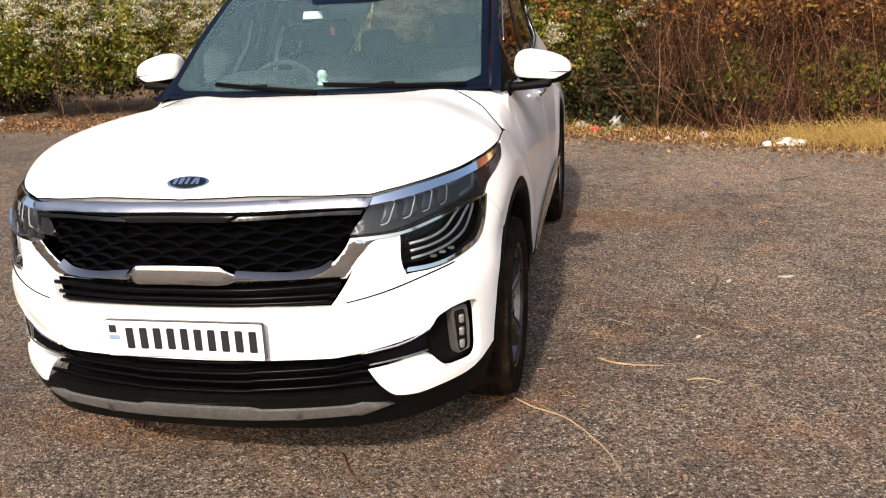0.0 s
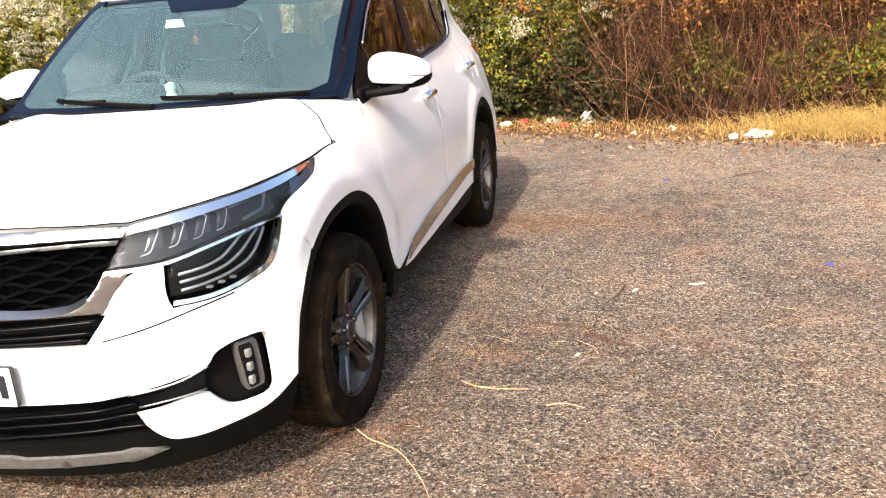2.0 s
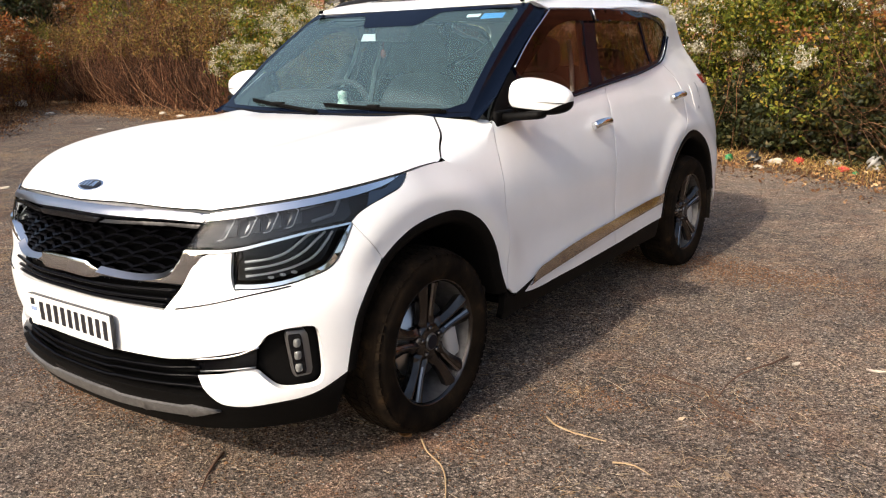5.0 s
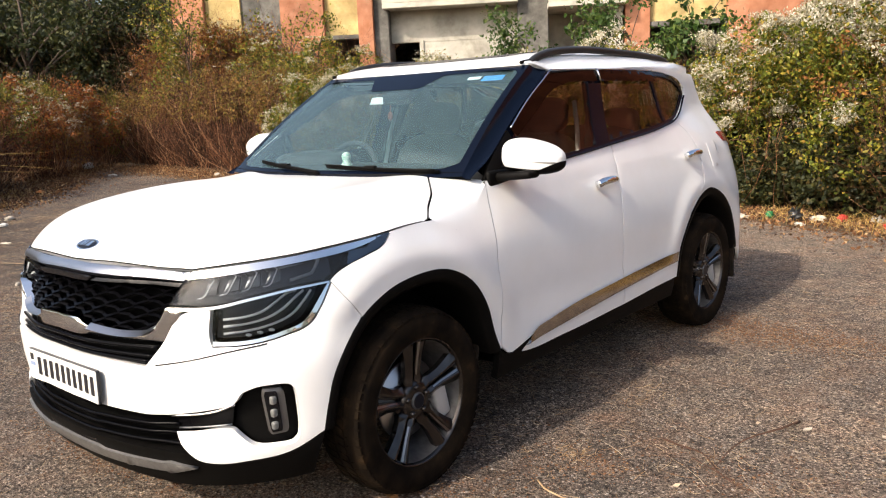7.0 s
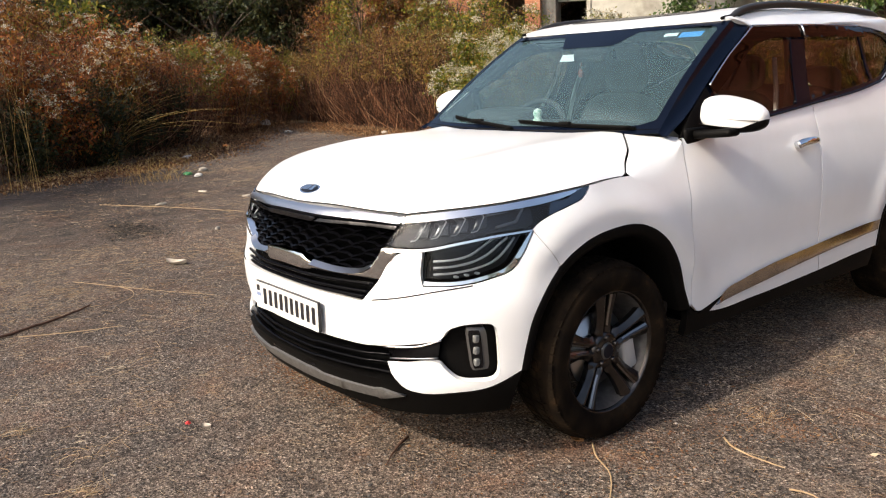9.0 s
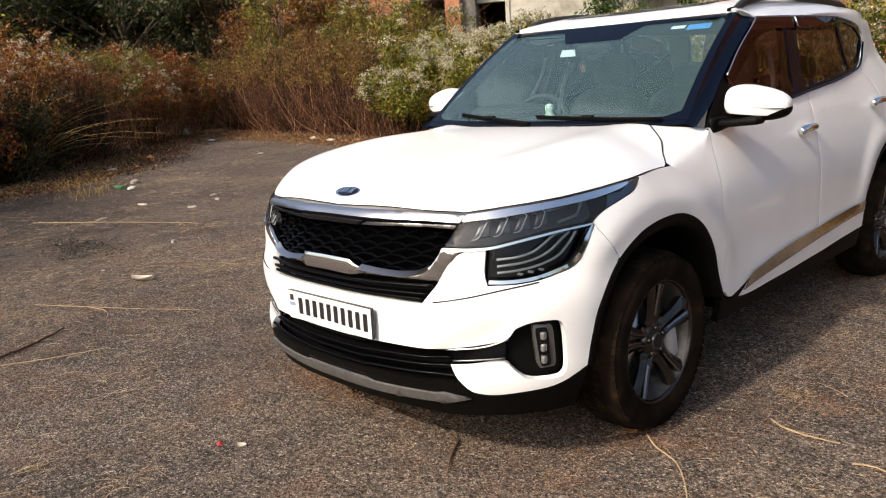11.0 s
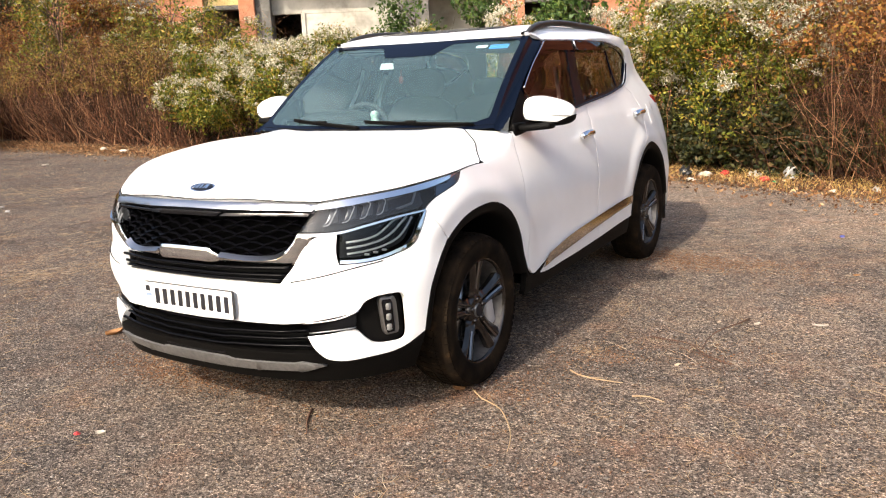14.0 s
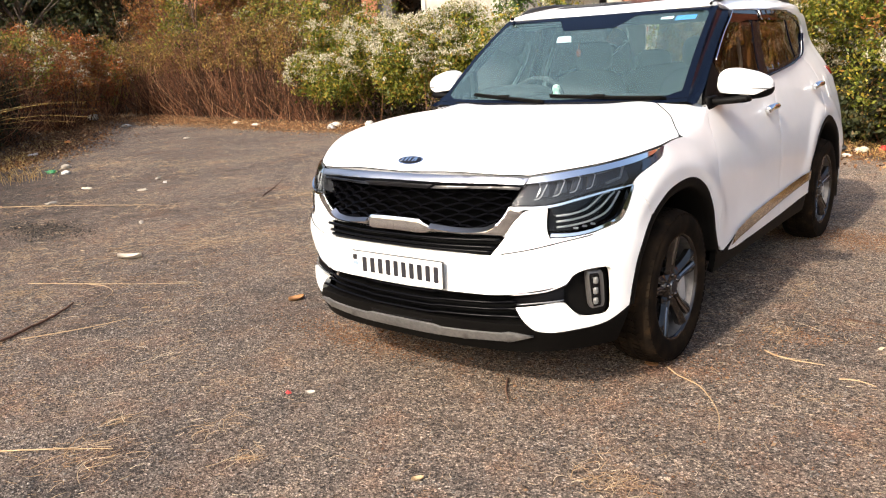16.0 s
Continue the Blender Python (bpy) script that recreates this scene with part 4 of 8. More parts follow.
for mirror_it in (False, True):
    k = flip if mirror_it else (lambda vf: vf)
    lamp = part("headlamp", k(patch(housing_poly, skin, -0.045, 0)), LAMP_BODY, car, "swept-back LED headlamp with chrome top edge")
    part("lower_housing", k(patch(lower_poly, skin, -0.045, 0)), GLOSS_BLACK, lamp)
    part("chrome_strip", k(patch(chrome_top, skin, 0.005, 0.03, edge=0.003)), CHROME, lamp, "chrome upper edge strip")
    part("chrome_strip", k(patch(chrome_mid, skin, 0.007, 0.03, 0.02, edge=0.003)), CHROME, lamp, "chrome middle strip")
    part("chrome_rim", k(patch(rim_poly, skin, 0.004, 0.02, 0.02, edge=0.002)), CHROME, lamp, "chrome lower rim")
    part("lens", k(patch(upper_poly, skin, -0.001, 0.004)), MILKY, lamp, "clear upper lens")
    part("lens", k(patch(lower_poly, skin, -0.001, 0.02)), LENS, lamp, "clear lower lens")
    part("side_marker", k(patch(outline([(1.384, 0.984), (1.303, 0.978)], [(1.303, 0.978), (1.293, 0.963), (1.20, 0.946)], [(1.20, 0.946), (1.175, 0.906)], [(1.175, 0.906), (1.26, 0.928), (1.345, 0.953), (1.384, 0.984)]), skin, 0.002, 0.012)), LAMP_TIP_BLUE, lamp, "dark rear end of the lamp")
    for s_ in (0.66, 0.745, 0.825, 0.905):
        z_ = 0.828 + (s_ - 0.62) * 0.11
        part("reflector", k(patch([(s_ - 0.030, z_ + 0.012), (s_ + 0.028, z_ + 0.018), (s_ + 0.040, z_ + 0.070), (s_ - 0.004, z_ + 0.060)], skin, -0.032, 0.01, 0.02)), LAMP_FACET, lamp, smooth=False)
        hook = [(s_ - 0.040, z_ + 0.008), (s_ - 0.014, z_ + 0.013), (s_ + 0.004, z_ + 0.036), (s_ + 0.024, z_ + 0.064)]
        part("light_guide", k(tube(on_skin(hook, -0.018, 0.008), 0.0019, 6)), LAMP_WHITE, lamp)
    for line, r_ in (([(0.965, 0.880), (1.048, 0.894)], 0.0050), ([(1.048, 0.894), (1.092, 0.938)], 0.0050), ([(0.93, 0.918), (1.03, 0.929), (1.16, 0.947)], 0.0022)):
        part("light_guide", k(tube(on_skin(line, -0.014, 0.01), r_, 6)), LED_PALE, lamp, "daytime running light bar")
    for dz, ds in ((0.0, 0.0), (0.022, -0.026), (0.044, -0.052)):
        line = [(0.715, 0.730 + dz), (0.80, 0.736 + dz), (0.885 + ds * 0.5, 0.750 + dz), (0.958 + ds, 0.775 + dz), (1.005 + ds, 0.812 + dz * 0.7), (1.035 + ds, 0.842 + dz * 0.1)]
        part("light_guide", k(tube(on_skin(line, -0.020, 0.015), 0.0042, 6)), LAMP_WHITE, lamp, "curved light bar")
    for s_ in (0.80, 0.84, 0.88):
        part("led", k(moved(box(0.018, 0.012, 0.007, 0.002), Matrix.Translation(skin(s_, 0.722 + (s_ - 0.8) * 0.12, -0.022)))), LAMP_WHITE, lamp)

# --- sills, garnish, wheel-arch cladding
both("sill", patch(outline([(1.94, 0.42), (1.985, 0.388), (2.088, 0.367), (2.428, 0.359), (3.0, 0.371), (3.45, 0.391), (3.60, 0.396)], [(3.60, 0.396), (3.58, 0.29)], [(3.58, 0.29), (1.93, 0.29)], [(1.93, 0.29), (1.94, 0.42)]), skin, -0.012, 0.03), PLASTIC, label="black plastic sill")
GARNISH = [(2.11, 0.396), (2.18, 0.446), (2.30, 0.466), (2.97, 0.516), (3.60, 0.546), (3.575, 0.486), (2.964, 0.453), (2.336, 0.410)]
gq = np.linspace(0, 1, 70)
g_low = np.array(run([GARNISH[0], GARNISH[7], GARNISH[6], GARNISH[5]], 0.02))
g_top = np.array(run([GARNISH[0], *GARNISH[1:5]], 0.02))
g_low, g_top = (np.array([q[int(i)] for i in gq * (len(q) - 1)]) for q in (g_low, g_top))
rows_ = [g_low * (1 - w) + g_top * w for w in np.linspace(0, 1, 9)]
g_v = np.concatenate([skin(q[:, 0], q[:, 1], 0.012 - 0.012 * max(0.0, (0.13 - w) / 0.13) + 0.005 * (1 - w)) for q, w in zip(rows_, np.linspace(0, 1, 9))])
g_f = [(i * 70 + k, i * 70 + k + 1, i * 70 + 71 + k, i * 70 + 70 + k) for i in range(8) for k in range(69)]
both("sill_garnish", (g_v, g_f), DULL_CHROME, label="chrome sill garnish strip")
both("sill_tip", patch([(1.99, 0.382), (2.06, 0.368), (2.19, 0.43), (2.15, 0.418)], skin, 0.004, 0.006), PLASTIC)


def arch_rings(line, hub_s):
    q = np.array(run(line, 0.03))
    rows = [(1.0, 0.001), (0.985, 0.004), (0.93, -0.004), (0.90, -0.02), (0.90, -0.24)]
    pts = []
    for kf, out in rows:
        s_ = hub_s + (q[:, 0] - hub_s) * kf
        z_ = 0.335 + (q[:, 1] - 0.335) * kf
        pts.append(skin(s_, z_, out))
    n = len(q)
    v = np.concatenate(pts)
    return v, [(i * n + j, (i + 1) * n + j, (i + 1) * n + j + 1, i * n + j + 1) for i in range(len(rows) - 1) for j in range(n - 1)]


both("arch_cladding", arch_rings(ARCH_F, 1.472), PLASTIC, label="black wheel-arch cladding")
both("arch_cladding", arch_rings(ARCH_R, 4.075), PLASTIC, label="black wheel-arch cladding")
for y_ in (0.0, 2.61):
    disc = [(0.70 * 0 + 0.62, y_ + 0.42 * math.cos(a), 0.335 + 0.42 * math.sin(a)) for a in np.linspace(-0.3, math.pi + 0.3, 25)]
    v = [(0.60, y_, 0.335)] + disc
    both("arch_liner", (v, [(0, i, i + 1) for i in range(1, len(disc))]), DARK)
both("mud_flap", moved(box(0.16, 0.012, 0.34, 0.004), Matrix.Translation((0.735, 0.405, 0.42)) @ Matrix.Rotation(radians(-10), 4, "X")), MUD, label="mud-stained mud flap")
both("mud_flap", moved(box(0.18, 0.012, 0.22, 0.004), Matrix.Translation((0.78, 3.03, 0.33))), MUD)

# --- windscreen, pillars, roof, side windows
WS_W = spline((0, 1), (0.715, 0.635))


def screen(u, v, out=0.0):
    """The windscreen: u -1 to 1 across, v 0 at the cowl to 1 at the roof."""
    u, v = np.broadcast_arrays(np.asarray(u, float), np.asarray(v, float))
    x = u * WS_W(v)
    y0, y1 = 0.290 + 0.175 * u * u, 0.985 + 0.10 * u * u
    z0, z1 = 1.112 + 0.008 * u * u, 1.568 + 0.004 * u * u
    bow = 0.022 * 4 * v * (1 - v)
    return np.stack([x, y0 + (y1 - y0) * v - bow * 0.57 - out * 0.57, z0 + (z1 - z0) * v + bow * 0.82 + out * 0.82], -1)


WIND = [(u, 0) for u in np.linspace(-1, 1, 31)] + [(1, v) for v in np.linspace(0, 1, 21)[1:]] + [(u, 1) for u in np.linspace(1, -1, 31)[1:]] + [(-1, v) for v in np.linspace(1, 0, 21)[1:-1]]
windscreen = part("windscreen", patch(WIND, screen, 0, 0, 0.08), SCREEN, car, "raked windscreen with a blue-green tint")
windscreen.visible_shadow = False
frit_in = dense(cut([(-0.955, 0.06), (0.955, 0.06), (0.955, 0.945), (0.36, 0.945), (0.24, 0.80), (-0.24, 0.80), (-0.36, 0.945), (-0.955, 0.945), (-0.955, 0.06)][:-1], 3, True, 0.045), 0.05)
part("frit", patch(WIND, screen, 0.002, 0, 0.08, holes=[frit_in]), PILLAR_BLACK, windscreen, "black border of the glass")
a_line = screen(np.linspace(-1, 1, 41), 0.03, 0.004)
b_line = np.stack([np.linspace(-0.74, 0.74, 41), spline((0, 0.25, 0.45, 0.58, 0.74), (0.29, 0.31, 0.355, 0.40, 0.53))(np.abs(np.linspace(-0.74, 0.74, 41))), np.zeros(41)], 1)
b_line[:, 2] = bonnet(b_line[:, 0], b_line[:, 1])[:, 2] - 0.022
part("cowl", strip(b_line, a_line, 0.0), PLASTIC, car, "black plastic scuttle panel")

# pillar between the windscreen edge and the front side window
vv = np.linspace(0.0, 1, 24)
edge_line = screen(1.0, vv, 0.002)
post = on_skin([(1.93, 1.115), (2.05, 1.17), (2.236, 1.292), (2.42, 1.41), (2.60, 1.515), (2.66, 1.55)], 0.0, 0.01)
post = np.array([post[int(i)] for i in np.linspace(0, len(post) - 1, 24)])
both("a_pillar", strip(edge_line, post, 0.012, 6), PILLAR_BLACK, label="gloss black windscreen pillar")


def roof(x, y, out=0.0):
    x, y = np.broadcast_arrays(np.asarray(x, float), np.asarray(y, float))
    z = spline((0.80, 0.90, 1.05, 1.3, 1.8, 2.4, 2.9, 3.15, 3.3), (1.47, 1.525, 1.594, 1.638, 1.655, 1.640, 1.600, 1.565, 1.54))(y)
    drop = 0.085 * ease(y, 0.95, 1.3) * (np.abs(x) / 0.64) ** 14.0
    return np.stack([x, y, z - drop + out], -1)


roof_edge = [(0.628, 1.085), (0.646, 1.2), (0.650, 1.6), (0.632, 2.2), (0.588, 2.7), (0.54, 3.0), (0.48, 3.14)]
roof_half = [*run([(0, 0.990), (0.2, 1.0), (0.42, 1.035), (0.628, 1.085)]), *run(roof_edge)[1:], *run([(0.48, 3.14), (0.25, 3.2), (0, 3.21)])[1:]]
top = part("roof", patch(roof_half + [(-x, y) for x, y in rev(roof_half)[1:-1]], roof, 0, 0.025, 0.05), PAINT, car, "white roof")
part("sunroof", patch(outline([(-0.40, 1.22), (0, 1.18), (0.40, 1.22)], [(0.40, 1.22), (0.42, 2.02)], [(0.42, 2.02), (-0.42, 2.02)], [(-0.42, 2.02), (-0.40, 1.22)], step=0.04), roof, 0.004, 0.004, 0.06), PILLAR_BLACK, top, "dark glass sunroof")
cant = on_skin([(2.66, 1.55), (3.124, 1.558), (3.756, 1.550), (3.96, 1.532), (4.17, 1.49), (4.235, 1.45)], 0.0, 0.02)
lip_xy = np.array(run([(0.628, 1.085), (0.646, 1.2), (0.650, 1.6), (0.632, 2.2), (0.588, 2.7), (0.557, 2.9), (0.54, 3.0)], 0.02))
nn = 60
cant = np.array([cant[int(i)] for i in np.linspace(0, len(cant) - 1, nn)])
lip_l = np.array([roof(*lip_xy[int(i)], -0.001) for i in np.linspace(0, len(lip_xy) - 1, nn)])
both("cant_rail", strip(lip_l, cant, -0.008, 6), PAINT, label="white roof side rail")
rail_top = spline((1.14, 1.18, 1.22, 1.28, 1.42, 1.62, 2.0, 2.4, 2.66, 2.80), (1.600, 1.620, 1.634, 1.648, 1.664, 1.674, 1.669, 1.655, 1.632, 1.590))
rail_mid = spline((1.14, 1.3, 2.0, 2.4, 2.8), (0.593, 0.590, 0.580, 0.566, 0.535))


def rail_mesh():
    ys = np.linspace(1.14, 2.80, 60)
    v, f = [], []
    for y in ys:
        x, z1 = float(rail_mid(y)), float(rail_top(y))
        z0 = max(float(roof(x, y)[2]) - 0.012, z1 - 0.036)
        v += [(x - 0.013, y, z0), (x - 0.013, y, z1 - 0.008), (x - 0.005, y, z1), (x + 0.008, y, z1 - 0.002), (x + 0.016, y, z1 - 0.014), (x + 0.010, y, z1 - 0.026), (x + 0.012, y, z0)]
    for i in range(len(ys) - 1):
        f += [(i * 7 + k, i * 7 + (k + 1) % 7, i * 7 + 7 + (k + 1) % 7, i * 7 + 7 + k) for k in range(7)]
    return v, f


both("roof_rail", rail_mesh(), RAIL_GREY, label="black blade-like roof rail")
both("roof_channel", tube([tuple(roof(x, y, -0.005)) for x, y in run([(0.602, 1.06), (0.598, 1.10), (0.594, 1.17)], 0.02)], 0.008, 6), PLASTIC)

DLO = outline([(2.245, 1.292), (2.42, 1.41), (2.60, 1.513), (2.665, 1.546)], [(2.665, 1.546), (3.124, 1.553), (3.756, 1.545), (3.96, 1.527), (4.15, 1.48), (4.22, 1.43)], [(4.22, 1.43), (4.215, 1.405), (4.08, 1.328), (3.905, 1.265), (3.756, 1.241), (3.09, 1.178), (2.684, 1.147), (2.34, 1.122)], [(2.34, 1.122), (2.245, 1.292)])
P1 = outline([(2.285, 1.29), (2.44, 1.395), (2.60, 1.49), (2.67, 1.522)], [(2.67, 1.522), (3.01, 1.530)], [(3.01, 1.530), (2.955, 1.18)], [(2.955, 1.18), (2.684, 1.162), (2.37, 1.138)], [(2.37, 1.138), (2.285, 1.29)])
P2 = outline([(3.135, 1.532), (3.70, 1.526)], [(3.70, 1.526), (3.735, 1.42), (3.765, 1.258)], [(3.765, 1.258), (3.09, 1.194)], [(3.09, 1.194), (3.135, 1.532)])
P3 = outline([(3.735, 1.525), (3.95, 1.508), (4.13, 1.462), (4.19, 1.42)], [(4.19, 1.42), (4.06, 1.340), (3.90, 1.282), (3.795, 1.263)], [(3.795, 1.263), (3.765, 1.42), (3.735, 1.525)])
for ob in both("window_surround", patch(DLO, skin, -0.004, 0.02, 0.05, holes=[P1, P2, P3]), PILLAR_BLACK, label="black window surround"):
    ob.data.polygons.foreach_set("use_smooth", [True] * len(ob.data.polygons))
for poly, lab in ((P1, "front door glass"), (P2, "rear door glass"), (P3, "quarter glass")):
    both("side_window", patch(poly, skin, -0.010, 0, 0.06), SIDE_GLASS, label="tinted " + lab)
both("waist_trim", tube(on_skin([(2.33, 1.120), (2.684, 1.144), (3.09, 1.177), (3.756, 1.239), (3.905, 1.263), (4.08, 1.327), (4.205, 1.40)], 0.003), 0.006, 6), PILLAR_BLACK)
V1 = outline([(2.25, 1.300), (2.42, 1.415), (2.60, 1.516), (2.665, 1.548)], [(2.665, 1.548), (3.08, 1.555)], [(3.08, 1.555), (3.075, 1.50)], [(3.075, 1.50), (2.75, 1.488), (2.66, 1.468), (2.46, 1.36), (2.29, 1.268)], [(2.29, 1.268), (2.25, 1.300)])
V2 = outline([(3.10, 1.555), (3.72, 1.548)], [(3.72, 1.548), (3.74, 1.495)], [(3.74, 1.495), (3.10, 1.50)], [(3.10, 1.50), (3.10, 1.555)])
for poly in (V1, V2):
    both("rain_visor", patch(near(poly, 0, -0.006), skin, 0.016, 0, 0.018), VISOR, label="smoked rain visor over the side window")
both("visor_edge", tube(on_skin([(2.25, 1.300), (2.42, 1.415), (2.60, 1.516), (2.665, 1.548)], 0.018), 0.004, 6), BRIGHT)
both("visor_edge", tube(on_skin([(2.665, 1.549), (3.124, 1.554), (3.72, 1.547)], 0.018), 0.003, 6), BRIGHT)
both("visor_clip", tube(on_skin([(3.09, 1.556), (3.085, 1.50)], 0.022), 0.005, 6), BRIGHT)
both("sail_panel", patch(outline([(2.004, 1.104), (2.10, 1.19), (2.245, 1.292)], [(2.245, 1.292), (2.335, 1.124)], [(2.335, 1.124), (2.004, 1.104)]), skin, 0.003, 0.02), PLASTIC, label="black mirror mounting panel")
rear_glass = strip([(x, 3.23 - 0.05 * (x / 0.6) ** 2, 1.17) for x in np.linspace(-0.62, 0.62, 21)], [(x, 3.10 - 0.05 * (x / 0.5) ** 2, 1.53) for x in np.linspace(-0.50, 0.50, 21)], 0.0)
part("rear_window", rear_glass, SIDE_GLASS, car)

# --- door handles
for s0, z0, doors in ((2.80, 1.006, fd), (3.83, 1.064, rd)):
    grip = [(s0 + 0.01, z0 - 0.006), (s0 + 0.04, z0 + 0.003), (s0 + 0.10, z0 + 0.008), (s0 + 0.17, z0 + 0.004), (s0 + 0.19, z0)]
    q = np.array(run(grip, 0.01))
    lift = 0.010 + 0.030 * np.sin(np.linspace(0.12, np.pi - 0.12, len(q))) ** 0.6
    pts = np.array([skin(a, b, c) for (a, b), c in zip(q, lift)])
    v, f = tube(pts, 0.020, 12)
    vf = ([(x, y, z) for x, y, z in v], f)
    cup = patch(outline([(s0 + 0.02, z0 + 0.03), (s0 + 0.08, z0 + 0.042), (s0 + 0.13, z0 + 0.03)], [(s0 + 0.13, z0 + 0.03), (s0 + 0.14, z0 - 0.03)], [(s0 + 0.14, z0 - 0.03), (s0 + 0.08, z0 - 0.045), (s0 + 0.03, z0 - 0.03)], [(s0 + 0.03, z0 - 0.03), (s0 + 0.02, z0 + 0.03)]), skin, 0.002, 0.002, 0.02)
    for d_, m_ in zip(doors, (lambda w: w, flip)):
        part("handle", m_(vf), CHROME, d_, "chrome door handle")
        part("handle_cup", m_(cup), PAINT, d_)

# --- door mirrors
def mirror_shape(q):
    k = (q.x + 0.115) / 0.23
    return Vector((q.x, q.y * (1.0 - 0.35 * k) + 0.05 * k, q.z * (1.0 - 0.28 * k * k) + 0.012 * (1 - k)))


shell_v, shell_f = blob(0.122, 0.085, 0.074, 3.0, 24, 40, mirror_shape)
cup_v = [(x * 1.012, y * 1.012, min(z * 1.012, -0.038 + 0.60 * max(0.0, x - 0.055))) for x, y, z in shell_v]


def mirror_front(x, z):
    f = max(0.0, 1 - (abs(x) / 0.122) ** 3 - (abs(z) / 0.074) ** 3) ** (1 / 3)
    return mirror_shape(Vector((x, -0.085 * f, z))) + Vector((0, -0.006, 0))


at_mirror = Matrix.Translation((0.918, 0.665, 1.178)) @ Matrix.Rotation(radians(6), 4, "Y")
for mirror_it in (False, True):
    k = (lambda vf: moved(flip(vf), Matrix.Translation((0.0, 0.14, 0.037)))) if mirror_it else (lambda vf: vf)
    dm = part("door_mirror", k(moved((shell_v, shell_f), at_mirror)), PAINT, car, "white door mirror with black lower shell")
    part("lower_shell", k(moved((cup_v, shell_f), at_mirror)), PLASTIC, dm)
    part("arm", k(merged(moved(box(0.22, 0.08, 0.034, 0.014), Matrix.Translation((0.85, 0.63, 1.112)) @ Matrix.Rotation(radians(-5), 4, "Y")), moved(box(0.03, 0.14, 0.07, 0.012), Matrix.Translation((0.775, 0.62, 1.10))))), PLASTIC, dm, "black mirror arm")
    xs = np.linspace(-0.01, 0.112, 14)
    ind = strip([tuple(at_mirror @ mirror_front(x, -0.012 + 0.08 * x)) for x in xs], [tuple(at_mirror @ mirror_front(x, -0.0135 + 0.02 * (x + 0.01))) for x in xs], 0.0, 2)
    part("indicator", k(ind), LED_GREY, dm, "slim indicator lamp")
    part("mirror_glass", k(moved(box(0.14, 0.004, 0.085, 0.001), Matrix.Translation((0.905, 0.738, 1.178)))), CHROME, dm)

# --- wipers
for x0, x1, v0, v1 in ((0.02, -0.46, 0.03, 0.10), (0.62, 0.04, 0.03, 0.085)):
    u = np.linspace(x0, x1, 16) / 0.71
    v = np.linspace(v0, v1, 16)
    w = part("wiper", tube(screen(u * 0.98, v - 0.004, 0.020), 0.0065, 6, 0.6), PLASTIC, car, "black windscreen wiper")
    part("wiper_blade", tube(screen(u, v, 0.008), 0.0085, 6), PLASTIC, w)
    mid = screen(u[8], v[8], 0.022)
    part("wiper_joint", moved(box(0.06, 0.022, 0.014, 0.004), Matrix.Translation(mid)), PLASTIC, w)

